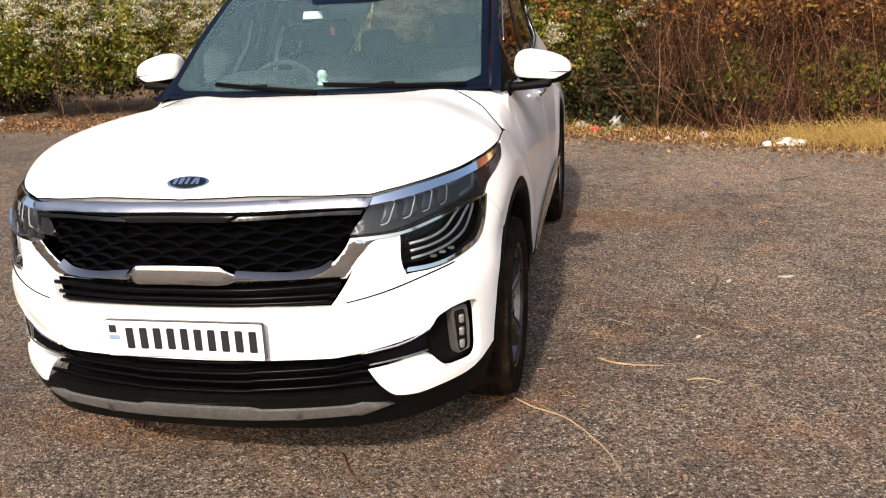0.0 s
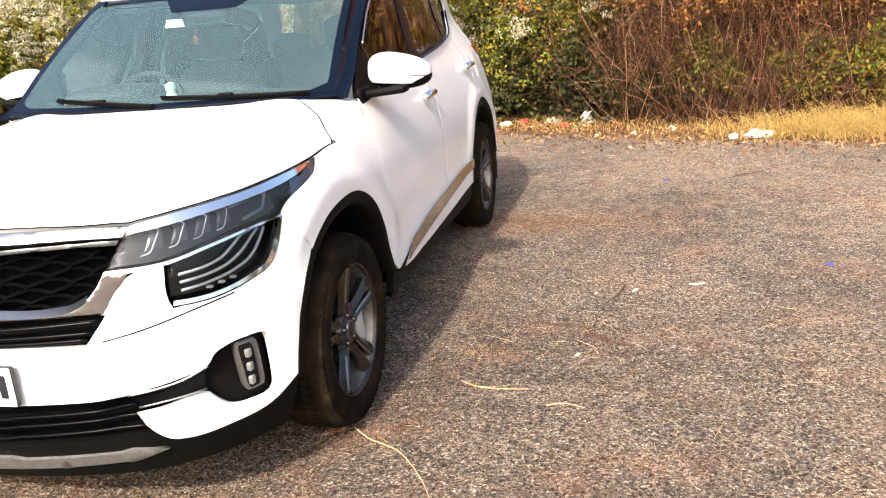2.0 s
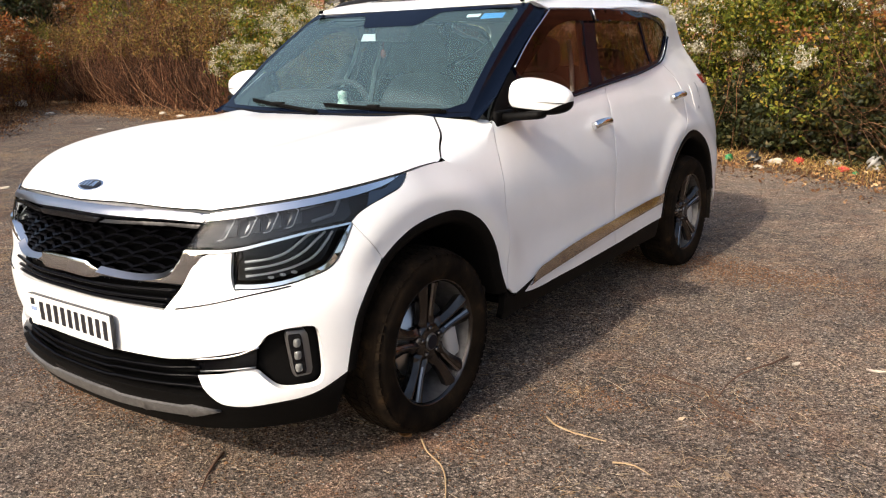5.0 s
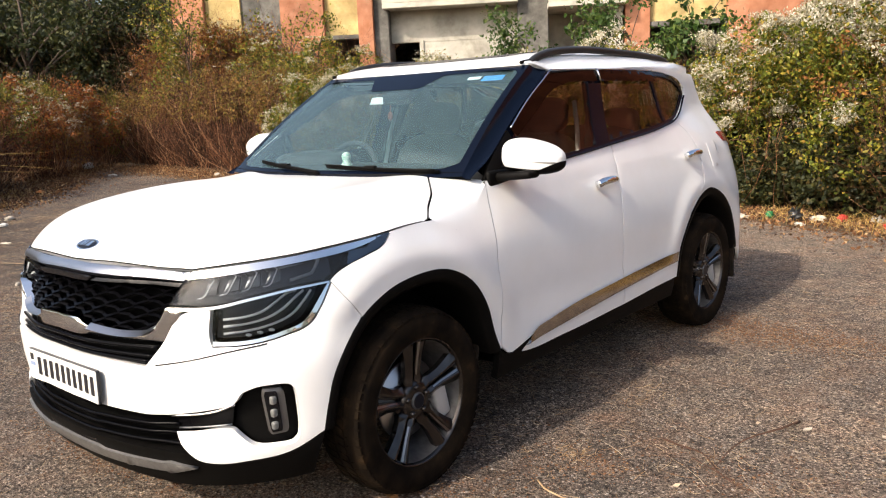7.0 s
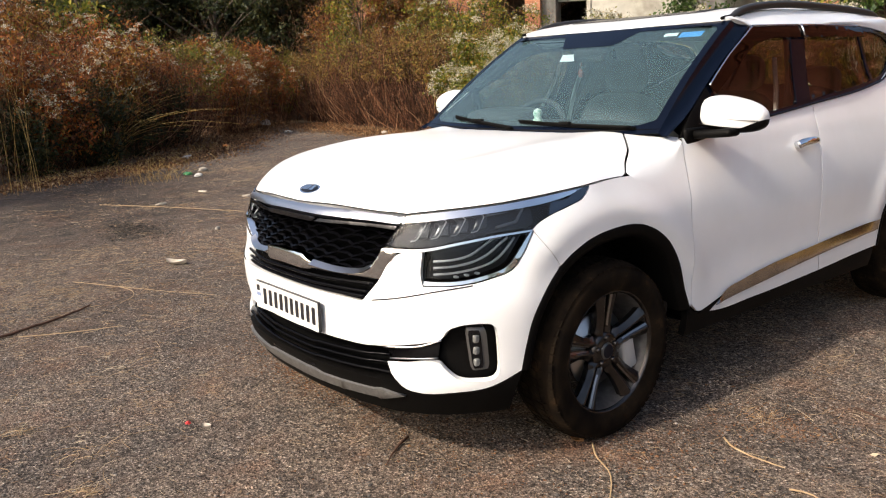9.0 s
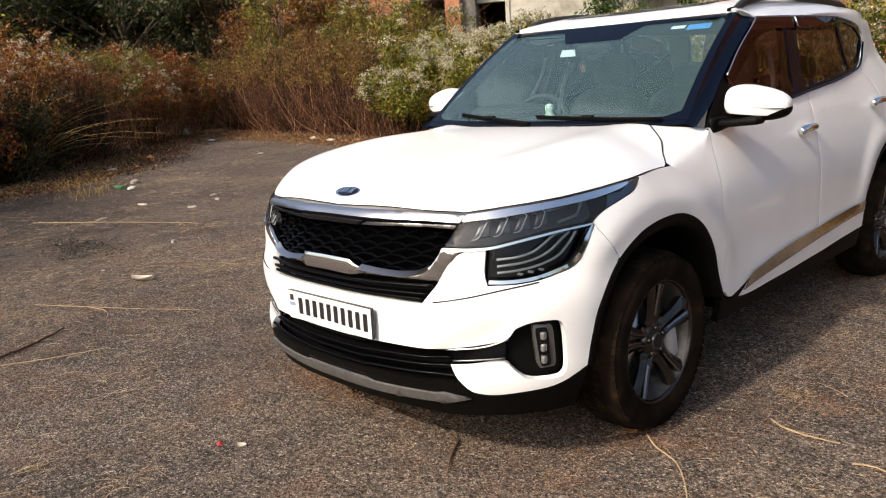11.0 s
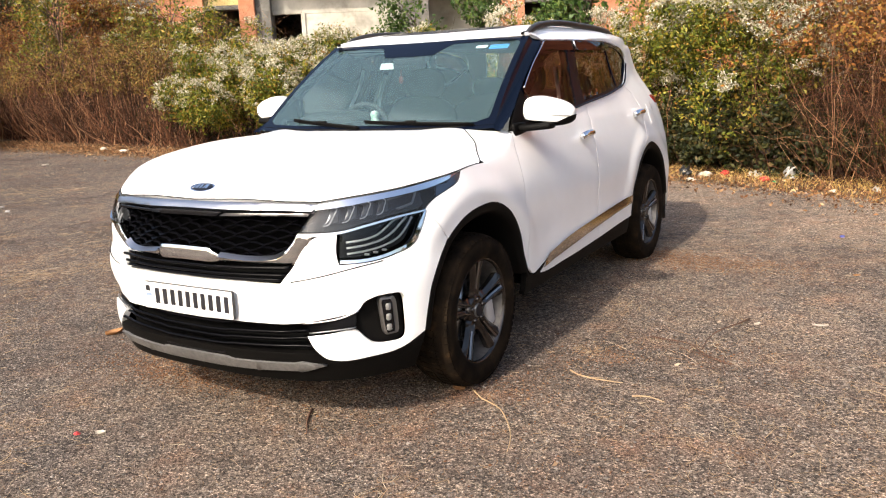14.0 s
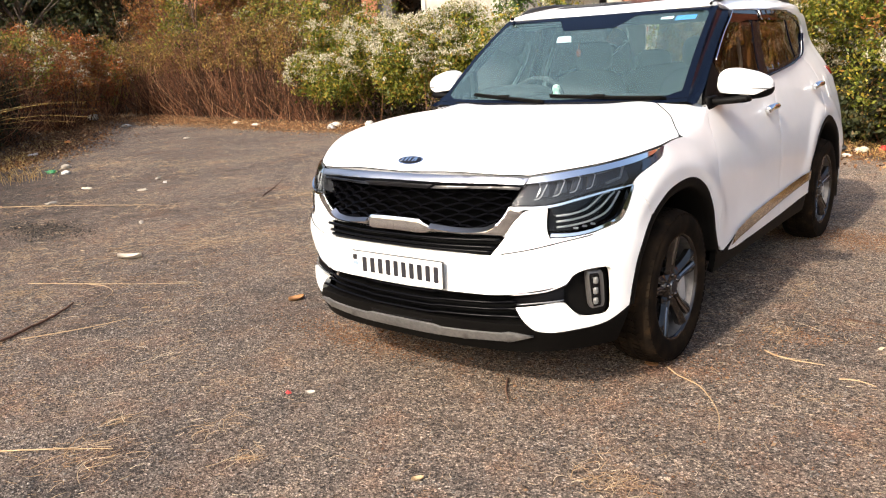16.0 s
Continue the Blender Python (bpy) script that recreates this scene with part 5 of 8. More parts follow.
# --- wheels
def wheel_parts():
    tyre_profile = [(-0.095, 0.225), (-0.105, 0.26), (-0.108, 0.30), (-0.098, 0.330), (-0.075, 0.341), (-0.04, 0.344), (0.04, 0.344), (0.075, 0.341), (0.096, 0.331), (0.107, 0.30), (0.105, 0.262), (0.098, 0.243), (0.094, 0.236), (0.085, 0.232)]
    tyre = lathe(tyre_profile, 96)
    treads = []
    for k in range(64):
        a = 2 * math.pi * k / 64
        for x0, x1, r0, r1, tw in ((0.050, 0.101, 0.3435, 0.326, 0.02), (-0.101, -0.050, 0.326, 0.3435, -0.02), (0.008, 0.044, 0.3442, 0.3442, 0.03), (-0.044, -0.008, 0.3442, 0.3442, 0.03)):
            w = 2 * math.pi / 64 * 0.36
            v = [(x, (r + d) * math.cos(b), (r + d) * math.sin(b)) for x, r, o in ((x0, r0, 0), (x1, r1, tw)) for b in (a - w + o, a + w + o) for d in (-0.004, 0.0045)]
            treads.append((v, [(1, 3, 7, 5), (0, 1, 5, 4), (2, 6, 7, 3), (0, 2, 3, 1), (4, 5, 7, 6)]))
    barrel = lathe([(0.086, 0.238), (0.094, 0.2375), (0.0955, 0.235), (0.090, 0.231), (0.080, 0.227)], 72)
    drum = lathe([(0.080, 0.227), (0.02, 0.212), (-0.09, 0.20)], 72)
    spokes, cuts = [], []
    for k in range(5):
        mid = math.pi / 2 + 2 * math.pi * k / 5 + 0.03
        c_, s_ = math.cos(mid), math.sin(mid)
        for side in (-1, 1):
            def at(r, off, x):
                return (x, r * c_ - side * off * s_, r * s_ + side * off * c_)
            # distance from the hub, slot edge, outer edge, height of the ridge
            sec = [(0.045, 0.002, 0.030, 0.066), (0.078, 0.004, 0.050, 0.068), (0.098, 0.005, 0.041, 0.070), (0.140, 0.006, 0.042, 0.076), (0.185, 0.008, 0.053, 0.084), (0.224, 0.010, 0.066, 0.090)]
            v, f = [], []
            for r, i_, o_, x in sec:
                w = o_ - i_
                v += [at(r, i_, x - 0.035), at(r, i_, x - 0.011), at(r, i_ + 0.32 * w, x), at(r, i_ + 0.45 * w, x), at(r, o_, x - 0.015), at(r, o_, x - 0.038)]
            for i in range(len(sec) - 1):
                f += [(i * 6 + j, i * 6 + (j + 1) % 6, (i + 1) * 6 + (j + 1) % 6, (i + 1) * 6 + j) for j in range(6)]
            spokes.append((v, f))
            v, f = [], []
            for r, i_, o_, x in sec[2:]:
                w = o_ - i_
                v += [at(r, i_ + 0.04 * w, x - 0.0092), at(r, i_ + 0.19 * w, x - 0.0042)]
            f = [(2 * i, 2 * i + 1, 2 * i + 3, 2 * i + 2)[::side] for i in range(len(sec) - 3)]
            cuts.append((v, f))
    hub = lathe([(0.03, 0.075), (0.060, 0.072), (0.068, 0.062), (0.070, 0.036), (0.070, 0.0)], 40)
    cap = lathe([(0.070, 0.033), (0.0755, 0.031), (0.077, 0.028), (0.077, 0.0)], 32)
    enamel = lathe([(0.0772, 0.0275), (0.0788, 0.0265), (0.0790, 0.0)], 32)
    disc = lathe([(0.015, 0.15), (0.022, 0.148), (0.022, 0.07), (0.04, 0.06), (0.04, 0.0)], 48)
    cal = moved(box(0.05, 0.07, 0.15, 0.012), Matrix.Translation((0.034, 0.15, -0.045)) @ Matrix.Rotation(radians(14), 4, "X"))
    return tyre, merged(*treads), barrel, merged(*spokes), cuts, hub, cap, enamel, disc, cal, drum


TY, TR, BA, SP, CU, HU, CA, EN, DI, CL, DR = wheel_parts()
shared = {}


def wheel(x, y, left):
    side = Matrix.Translation((x, y, 0.344)) @ (Matrix() if left else Matrix.Rotation(math.pi, 4, "Z"))

    def p(name, vf, mat, parent, label="", smooth=True, extra=None):
        key = (name, extra)
        if key in shared:
            ob = new(name, shared[key])
            ob.parent = parent
            if label:
                ob["label"] = label
        else:
            ob = part(name, vf, mat, parent, label, smooth)
            shared[key] = ob.data
        return ob
    w = p("wheel", BA, ALLOY, car, "dark grey five-twin-spoke alloy wheel with dusty tyre")
    w.matrix_local = side
    p("tyre", TY, TYRE, w, "dusty black tyre")
    p("tread", TR, TYRE, w, smooth=False)
    p("spokes", SP, ALLOY, w, "dark grey twin spokes", False)
    for k, one in enumerate(CU):
        p("spoke_edge", one, ALLOY_GLINT, w, "spoke edge strip, skylight painted in its colour", False, k)
    p("hub", HU, ALLOY, w)
    p("barrel", DR, BARREL_SUNLIT, w, "inner barrel of the wheel, painted paler as if sunlit")
    p("centre_cap", CA, LAMP_GREY, w, "centre cap with a grey ring", False)
    p("brake_disc", DI, STEEL, w)
    p("brake_caliper", CL, CALIPER, w, "silver brake caliper")
    p("cap_face", EN, BADGE_DARK, w, smooth=False)
    for k in range(5):
        a = math.pi / 2 + 2 * math.pi * k / 5 + 0.03
        n = p("wheel_nut", lathe([(0.0, 0.012), (0.014, 0.011), (0.018, 0.007), (0.018, 0.0)], 10), ALLOY, w, extra="nut")
        n.location = (0.062, 0.052 * math.cos(a), 0.052 * math.sin(a))


for x_, y_, l_ in ((0.775, 0.0, True), (0.775, 2.61, True), (-0.775, 0.0, False), (-0.775, 2.61, False)):
    wheel(x_, y_, l_)

# --- cabin
part("dashboard", moved(blob(0.66, 0.24, 0.13, 4), Matrix.Translation((0, 0.60, 1.02))), CABIN, car, "dark dashboard")
part("instrument_hood", moved(blob(0.20, 0.14, 0.06, 3), Matrix.Translation((-0.36, 0.66, 1.15))), CABIN, car)
wheel_ring = [(-0.36 + 0.18 * math.cos(a), 0.86 + 0.07 * math.sin(a), 1.06 + 0.17 * math.sin(a)) for a in np.linspace(0, 2 * math.pi, 40)]
steer = part("steering_wheel", tube(wheel_ring, 0.015, 8), CABIN, car, "dark steering wheel")
part("steering_hub", moved(blob(0.07, 0.03, 0.06, 3), Matrix.Translation((-0.36, 0.85, 1.05))), CABIN, steer)


def seat(x, y, wide, rear=False):
    s = part("seat", moved(blob(wide, 0.27, 0.11, 3.2), Matrix.Translation((x, y, 0.62))), BEIGE, car, "grey and beige covered seat")
    lean = Matrix.Translation((x, y + 0.30, 0.92)) @ Matrix.Rotation(radians(-14), 4, "X")
    part("backrest", moved(blob(wide, 0.09, 0.33, 3.4), lean), FABRIC, s)
    xs = (x,) if not rear else (x - 0.33, x + 0.33)
    for hx in xs:
        part("headrest", moved(blob(0.125, 0.055, 0.095, 3.2), Matrix.Translation((hx, y + 0.41, 1.33 - 0.08 * rear))), FABRIC, s)
        part("headrest_post", tube([(hx, y + 0.40, 1.15), (hx, y + 0.41, 1.28 - 0.08 * rear)], 0.012, 6), CHROME, s)


seat(-0.36, 1.22, 0.25)
seat(0.36, 1.22, 0.25)
seat(0.0, 2.10, 0.62, True)
for sgn in (-1, 1):
    part("b_pillar_trim", tube([(sgn * 0.69, 1.52, 1.10), (sgn * 0.66, 1.60, 1.30), (sgn * 0.60, 1.66, 1.52)], 0.035, 8), FABRIC, car)
    part("seat_belt", tube([(sgn * 0.655, 1.47, 1.02), (sgn * 0.625, 1.51, 1.26), (sgn * 0.59, 1.54, 1.40)], 0.012, 6), STICKER_WHITE, car, "pale seat belt")
part("headlining", strip([(x, 1.0, 1.555) for x in np.linspace(-0.58, 0.58, 9)], [(x, 3.05, 1.53) for x in np.linspace(-0.52, 0.52, 9)], 0.0), FABRIC, car)
part("inner_mirror", moved(box(0.24, 0.03, 0.07, 0.014), Matrix.Translation((-0.03, 0.90, 1.455)) @ Matrix.Rotation(radians(-12), 4, "Z")), CABIN, car, "dark rear-view mirror")
part("sensor_housing", moved(box(0.20, 0.10, 0.05, 0.015), Matrix.Translation((0.0, 0.90, 1.485)) @ Matrix.Rotation(radians(34), 4, "X")), CABIN, car)


def glass_card(name, u0, v0, u1, v1, mat, label):
    ob = part(name, patch(rect(u0, v0, u1, v1), screen, -0.010, 0, 0.05), mat, car, label, False)
    return ob


glass_card("sticker", 0.70, 0.865, 0.86, 0.925, STICKER_BLUE, "blue sticker inside the windscreen")
glass_card("sticker", 0.58, 0.89, 0.68, 0.925, STICKER_WHITE, "white sticker inside the windscreen")
part("mirror_card", moved(box(0.13, 0.003, 0.042, 0.001), Matrix.Translation((-0.185, 0.945, 1.445)) @ Matrix.Rotation(radians(-35), 4, "X")), STICKER_WHITE, car, "pale card under the mirror")

part("dash_ornament", moved(lathe([(0.0, 0.026), (0.008, 0.028), (0.022, 0.024), (0.034, 0.017), (0.044, 0.020), (0.058, 0.022), (0.072, 0.016), (0.078, 0.0)], 24), Matrix.Translation((-0.032, 0.526, 1.135)) @ Matrix.Rotation(radians(-90), 4, "Y")), ORNAMENT, car, "small pale green and white dashboard ornament")
cord = [(-0.10, 0.915, 1.45), (-0.098, 0.912, 1.41), (-0.10, 0.91, 1.385)]
charm = part("charm", moved(blob(0.014, 0.010, 0.022, 2.4, 10, 14), Matrix.Translation((-0.10, 0.91, 1.365))), CHARM, car, "reddish charm hanging from the mirror")
part("cord", tube(cord, 0.003, 6), CHARM, charm)


# skews the far flank forward so that the car fits the camera's view
def skew_to_view(x, z):
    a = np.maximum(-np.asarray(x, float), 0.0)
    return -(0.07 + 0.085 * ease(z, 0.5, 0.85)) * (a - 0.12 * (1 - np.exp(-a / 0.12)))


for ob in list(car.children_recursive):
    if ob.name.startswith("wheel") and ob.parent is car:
        ob.location.y += float(skew_to_view(ob.location.x, 0.35))
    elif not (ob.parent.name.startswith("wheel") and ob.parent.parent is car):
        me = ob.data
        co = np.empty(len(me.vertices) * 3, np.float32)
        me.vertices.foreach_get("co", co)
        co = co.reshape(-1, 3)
        co[:, 1] += skew_to_view(co[:, 0], co[:, 2])
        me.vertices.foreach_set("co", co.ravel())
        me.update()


# ================= the ground =================
def sheet(name, poly, z, mat, parent=None):
    ob = mesh_object(name, [(x, y, z) for x, y in poly], [tuple(range(len(poly)))], mat, False)
    return ob


ground = tagged(sheet("ground", [(-300, -300), (300, -300), (300, 300), (-300, 300)], -0.012, SOIL), "dry brown soil around the asphalt lot", "ground", kind="structure")
# the asphalt lot, ragged at the rim
rim = [(-30, -26), (28, -26), (28, 0), (9, 3.6), (5, 4.7), (3.4, 5.25), (2.4, 5.5), (1.6, 5.95), (0.6, 6.35), (-0.4, 6.7), (-3, 7.1), (-6, 7.25), (-9.5, 7.5), (-12, 7.6), (-14.5, 7.95), (-16.8, 8.0), (-19.5, 9.0), (-19.2, 8.1), (-15.7, 6.3), (-11.9, 3.5), (-10.3, 1.5), (-9.6, -2), (-12, -8), (-30, -10)]
rng = np.random.default_rng(3)
ragged = []
for (x0, y0), (x1, y1) in zip(rim, rim[1:] + rim[:1]):
    n = max(1, int(math.hypot(x1 - x0, y1 - y0) / 0.12)) if abs(x0) < 25 and y0 > -3 else 1
    for i in range(n):
        w = i / n
        ragged.append((x0 + (x1 - x0) * w + rng.normal(0, 0.05) * (n > 1), y0 + (y1 - y0) * w + rng.normal(0, 0.06) * (n > 1)))
_lot = patch(ragged, lambda x, y, out=0.0: np.stack([x, y, x * 0], -1), 0, 0, 6.0)
lot = tagged(mesh_object("asphalt_lot", _lot[0], _lot[1], ASPHALT, False), "worn grey asphalt strewn with grit and straw", "pavement", kind="structure")


def bulk(name, verts, faces, mat):
    """One mesh from arrays of points and of triangles or quads."""
    me = bpy.data.meshes.new(name)
    n, k = faces.shape
    me.vertices.add(len(verts))
    me.vertices.foreach_set("co", verts.astype(np.float32).ravel())
    me.loops.add(n * k)
    me.loops.foreach_set("vertex_index", faces.astype(np.int32).ravel())
    me.polygons.add(n)
    me.polygons.foreach_set("loop_start", np.arange(0, n * k, k, dtype=np.int32))
    me.materials.append(mat)
    me.update(calc_edges=True)
    me.validate()
    return new(name, me)


def near_lot(rng, n, x0, x1, y0, y1):
    return np.stack([rng.uniform(x0, x1, n), rng.uniform(y0, y1, n)], 1)


def grit_mesh(name, xy, size, mat, rng, flat=0.6):
    n = len(xy)
    base = np.array([(1, 0, 0), (0, 1, 0), (-1, 0, 0), (0, -1, 0), (0, 0, 1), (0, 0, -1)], float)
    tri = np.array([(0, 1, 4), (1, 2, 4), (2, 3, 4), (3, 0, 4), (1, 0, 5), (2, 1, 5), (3, 2, 5), (0, 3, 5)])
    r = size[:, None, None] * rng.uniform(0.6, 1.3, (n, 6, 1))
    a = rng.uniform(0, 6.28, n)
    p = base[None] * r
    c, s = np.cos(a)[:, None], np.sin(a)[:, None]
    q = np.stack([p[..., 0] * c - p[..., 1] * s, p[..., 0] * s + p[..., 1] * c, p[..., 2] * flat], -1)
    q[..., 0] += xy[:, 0, None]
    q[..., 1] += xy[:, 1, None]
    q[..., 2] += size[:, None] * 0.25
    return bulk(name, q.reshape(-1, 3), (tri[None] + 6 * np.arange(n)[:, None, None]).reshape(-1, 3), mat)


def fibre_mesh(paths, radius, sides=3):
    """Thin bars along many lines at once; paths is (count, points, 3)."""
    n, m, _ = paths.shape
    t = np.gradient(paths, axis=1)
    t /= np.maximum(np.linalg.norm(t, axis=2, keepdims=True), 1e-9)
    ref = np.where(np.abs(t[..., 2:3]) > 0.9, np.array([1.0, 0, 0]), np.array([0, 0, 1.0]))
    a = np.cross(t, ref)
    a /= np.maximum(np.linalg.norm(a, axis=2, keepdims=True), 1e-9)
    b = np.cross(t, a)
    taper = np.linspace(1, 0.35, m)[None, :, None]
    r = radius[:, None, None] * taper
    rings = [paths + (a * math.cos(2 * math.pi * k / sides) + b * math.sin(2 * math.pi * k / sides)) * r for k in range(sides)]
    v = np.stack(rings, 2).reshape(-1, 3)
    f = []
    for i in range(m - 1):
        for k in range(sides):
            j = (k + 1) % sides
            f.append((i * sides + k, (i + 1) * sides + k, (i + 1) * sides + j, i * sides + j))
    f = np.array(f)
    return v, (f[None] + (m * sides) * np.arange(n)[:, None, None]).reshape(-1, 4)


GRIT = varied("loose grit", ((0.0, (0.05, 0.046, 0.042)), (0.5, (0.14, 0.125, 0.11)), (0.85, (0.24, 0.21, 0.18)), (1.0, (0.30, 0.27, 0.235))), 0.9)
STRAW = varied("dry straw", ((0.0, (0.16, 0.085, 0.035)), (0.4, (0.30, 0.19, 0.095)), (0.8, (0.40, 0.30, 0.18)), (1.0, (0.52, 0.44, 0.31))), 0.7)
DRY_GRASS = varied("yellow grass", ((0.0, (0.24, 0.14, 0.04)), (0.4, (0.50, 0.32, 0.09)), (0.8, (0.64, 0.45, 0.15)), (1.0, (0.60, 0.48, 0.22))), 0.65, 0.25)
xy = np.concatenate([near_lot(rng, 26000, -4, 5, -2.6, 3.0), near_lot(rng, 12000, -10, 6, -2.5, 7.0)])
tagged(grit_mesh("grit", xy, np.minimum(rng.gamma(2.2, 0.0015, len(xy)) + 0.0013, 0.009), GRIT, rng), "loose grit and small stones on the asphalt", "gravel", kind="stuff")


def litter_straw(n, x0, x1, y0, y1, lo, hi, clumps=0):
    xy = near_lot(rng, n, x0, x1, y0, y1)
    if clumps:
        c = near_lot(rng, clumps, x0, x1, y0, y1)
        xy = c[rng.integers(0, clumps, n)] + rng.normal(0, 0.16, (n, 2)) * rng.uniform(0.3, 2.2, (n, 1))
    ln = rng.uniform(lo, hi, n)
    a = rng.uniform(0, 6.28, n)
    bend = rng.normal(0, 0.5, n)
    w = np.linspace(-0.5, 0.5, 5)
    ang = a[:, None] + bend[:, None] * w
    x = xy[:, 0, None] + np.cos(ang) * ln[:, None] * w
    y = xy[:, 1, None] + np.sin(ang) * ln[:, None] * w
    z = np.full_like(x, 0.004) + rng.uniform(0, 0.006, (n, 1)) * (1 + w * 2)
    return np.stack([x, y, z], -1)


paths = np.concatenate([litter_straw(6000, -4, 5, -2.4, 3.5, 0.012, 0.07), litter_straw(9000, -4.5, 5, -2.4, 4.5, 0.012, 0.06, 150), litter_straw(3000, -12, 6, 0, 7.5, 0.03, 0.13), litter_straw(7000, -12, -2, -2, 5, 0.03, 0.14, 140)])
v, f = fibre_mesh(paths, rng.uniform(0.0006, 0.0015, len(paths)))
tagged(bulk("straw", v, f, STRAW), "bits of dry straw and grass on the asphalt", "straw", kind="stuff")

# ================= shrubs =================
GREEN = varied("shrub leaves", ((0.0, (0.035, 0.045, 0.008)), (0.3, (0.09, 0.115, 0.012)), (0.6, (0.17, 0.180, 0.020)), (0.85, (0.31, 0.255, 0.032)), (1.0, (0.30, 0.14, 0.03))), 0.55, 0.34)
BROWNISH = varied("withered leaves", ((0.0, (0.06, 0.028, 0.010)), (0.35, (0.175, 0.066, 0.020)), (0.65, (0.31, 0.128, 0.028)), (0.85, (0.27, 0.150, 0.028)), (1.0, (0.16, 0.14, 0.02))), 0.75, 0.25)
LUSH = varied("fresh green leaves", ((0.0, (0.025, 0.052, 0.010)), (0.5, (0.050, 0.098, 0.018)), (1.0, (0.115, 0.155, 0.03))), 0.5, 0.3)
RUSTY = varied("rust-brown leaves", ((0.0, (0.035, 0.016, 0.006)), (0.35, (0.185, 0.050, 0.012)), (0.68, (0.36, 0.112, 0.020)), (0.88, (0.22, 0.12, 0.022)), (1.0, (0.08, 0.10, 0.018))), 0.6, 0.3)
SERE = varied("sere hedge leaves", ((0.0, (0.045, 0.026, 0.010)), (0.35, (0.150, 0.076, 0.024)), (0.65, (0.27, 0.155, 0.038)), (0.85, (0.24, 0.175, 0.036)), (1.0, (0.13, 0.14, 0.02))), 0.75, 0.25)
STEM = varied("dry stems", ((0.0, (0.018, 0.008, 0.004)), (0.45, (0.070, 0.028, 0.013)), (0.8, (0.19, 0.078, 0.034)), (1.0, (0.40, 0.235, 0.125))), 0.85)
PETAL = varied("white flower heads", ((0.0, (0.25, 0.21, 0.11)), (0.45, (0.44, 0.40, 0.28)), (1.0, (0.74, 0.70, 0.58))), 0.8, 0.25)


def leaf_cloud(pos, size, rng, droop=0.2):
    """Pointed, folded leaves at the places given."""
    n = len(pos)
    d = rng.normal(0, 1, (n, 3))
    d[:, 2] -= droop
    d /= np.linalg.norm(d, axis=1, keepdims=True)
    s = np.cross(d, rng.normal(0, 1, (n, 3)))
    s /= np.linalg.norm(s, axis=1, keepdims=True)
    u = np.cross(s, d)
    k = size[:, None]
    base, tip = pos, pos + d * k
    mid = pos + d * k * 0.45
    v = np.stack([base, mid + s * k * 0.27 + u * k * 0.08, tip, mid - s * k * 0.27 + u * k * 0.08], 1)
    f = np.array([(0, 1, 2), (0, 2, 3)])
    return v.reshape(-1, 3), (f[None] + 4 * np.arange(n)[:, None, None]).reshape(-1, 3)


def lumpy(rng, n, rx, ry, h, lumps=7, tuft=0.055, low=0.46):
    """Places in the uneven outer part of a bush, gathered in tufts, and how far out each lies."""
    c = np.stack([rng.uniform(-0.55, 0.55, lumps) * rx, rng.uniform(-0.5, 0.5, lumps) * ry, rng.uniform(low, 0.80, lumps) * h], 1)
    c[0] = (0, 0, 0.56 * h)
    r = rng.uniform(0.28, 0.5, lumps) * min(rx * 1.2, h * 0.75)
    m = max(40, n // 20)
    i = rng.integers(0, lumps, m)
    d = rng.normal(0, 1, (m, 3))
    d /= np.linalg.norm(d, axis=1, keepdims=True)
    k = rng.uniform(0.25, 1.0, m) ** 0.45
    q = c[i] + d * (r[i] * k)[:, None] * np.array((1.15, 1.05, 1.0))
    j = rng.integers(0, m, n)
    p = q[j] + rng.normal(0, tuft, (n, 3)) * rng.uniform(0.5, 1.5, (n, 1))
    p[:, 2] = np.clip(p[:, 2], 0.06, None)
    return p, k[j], d[j]


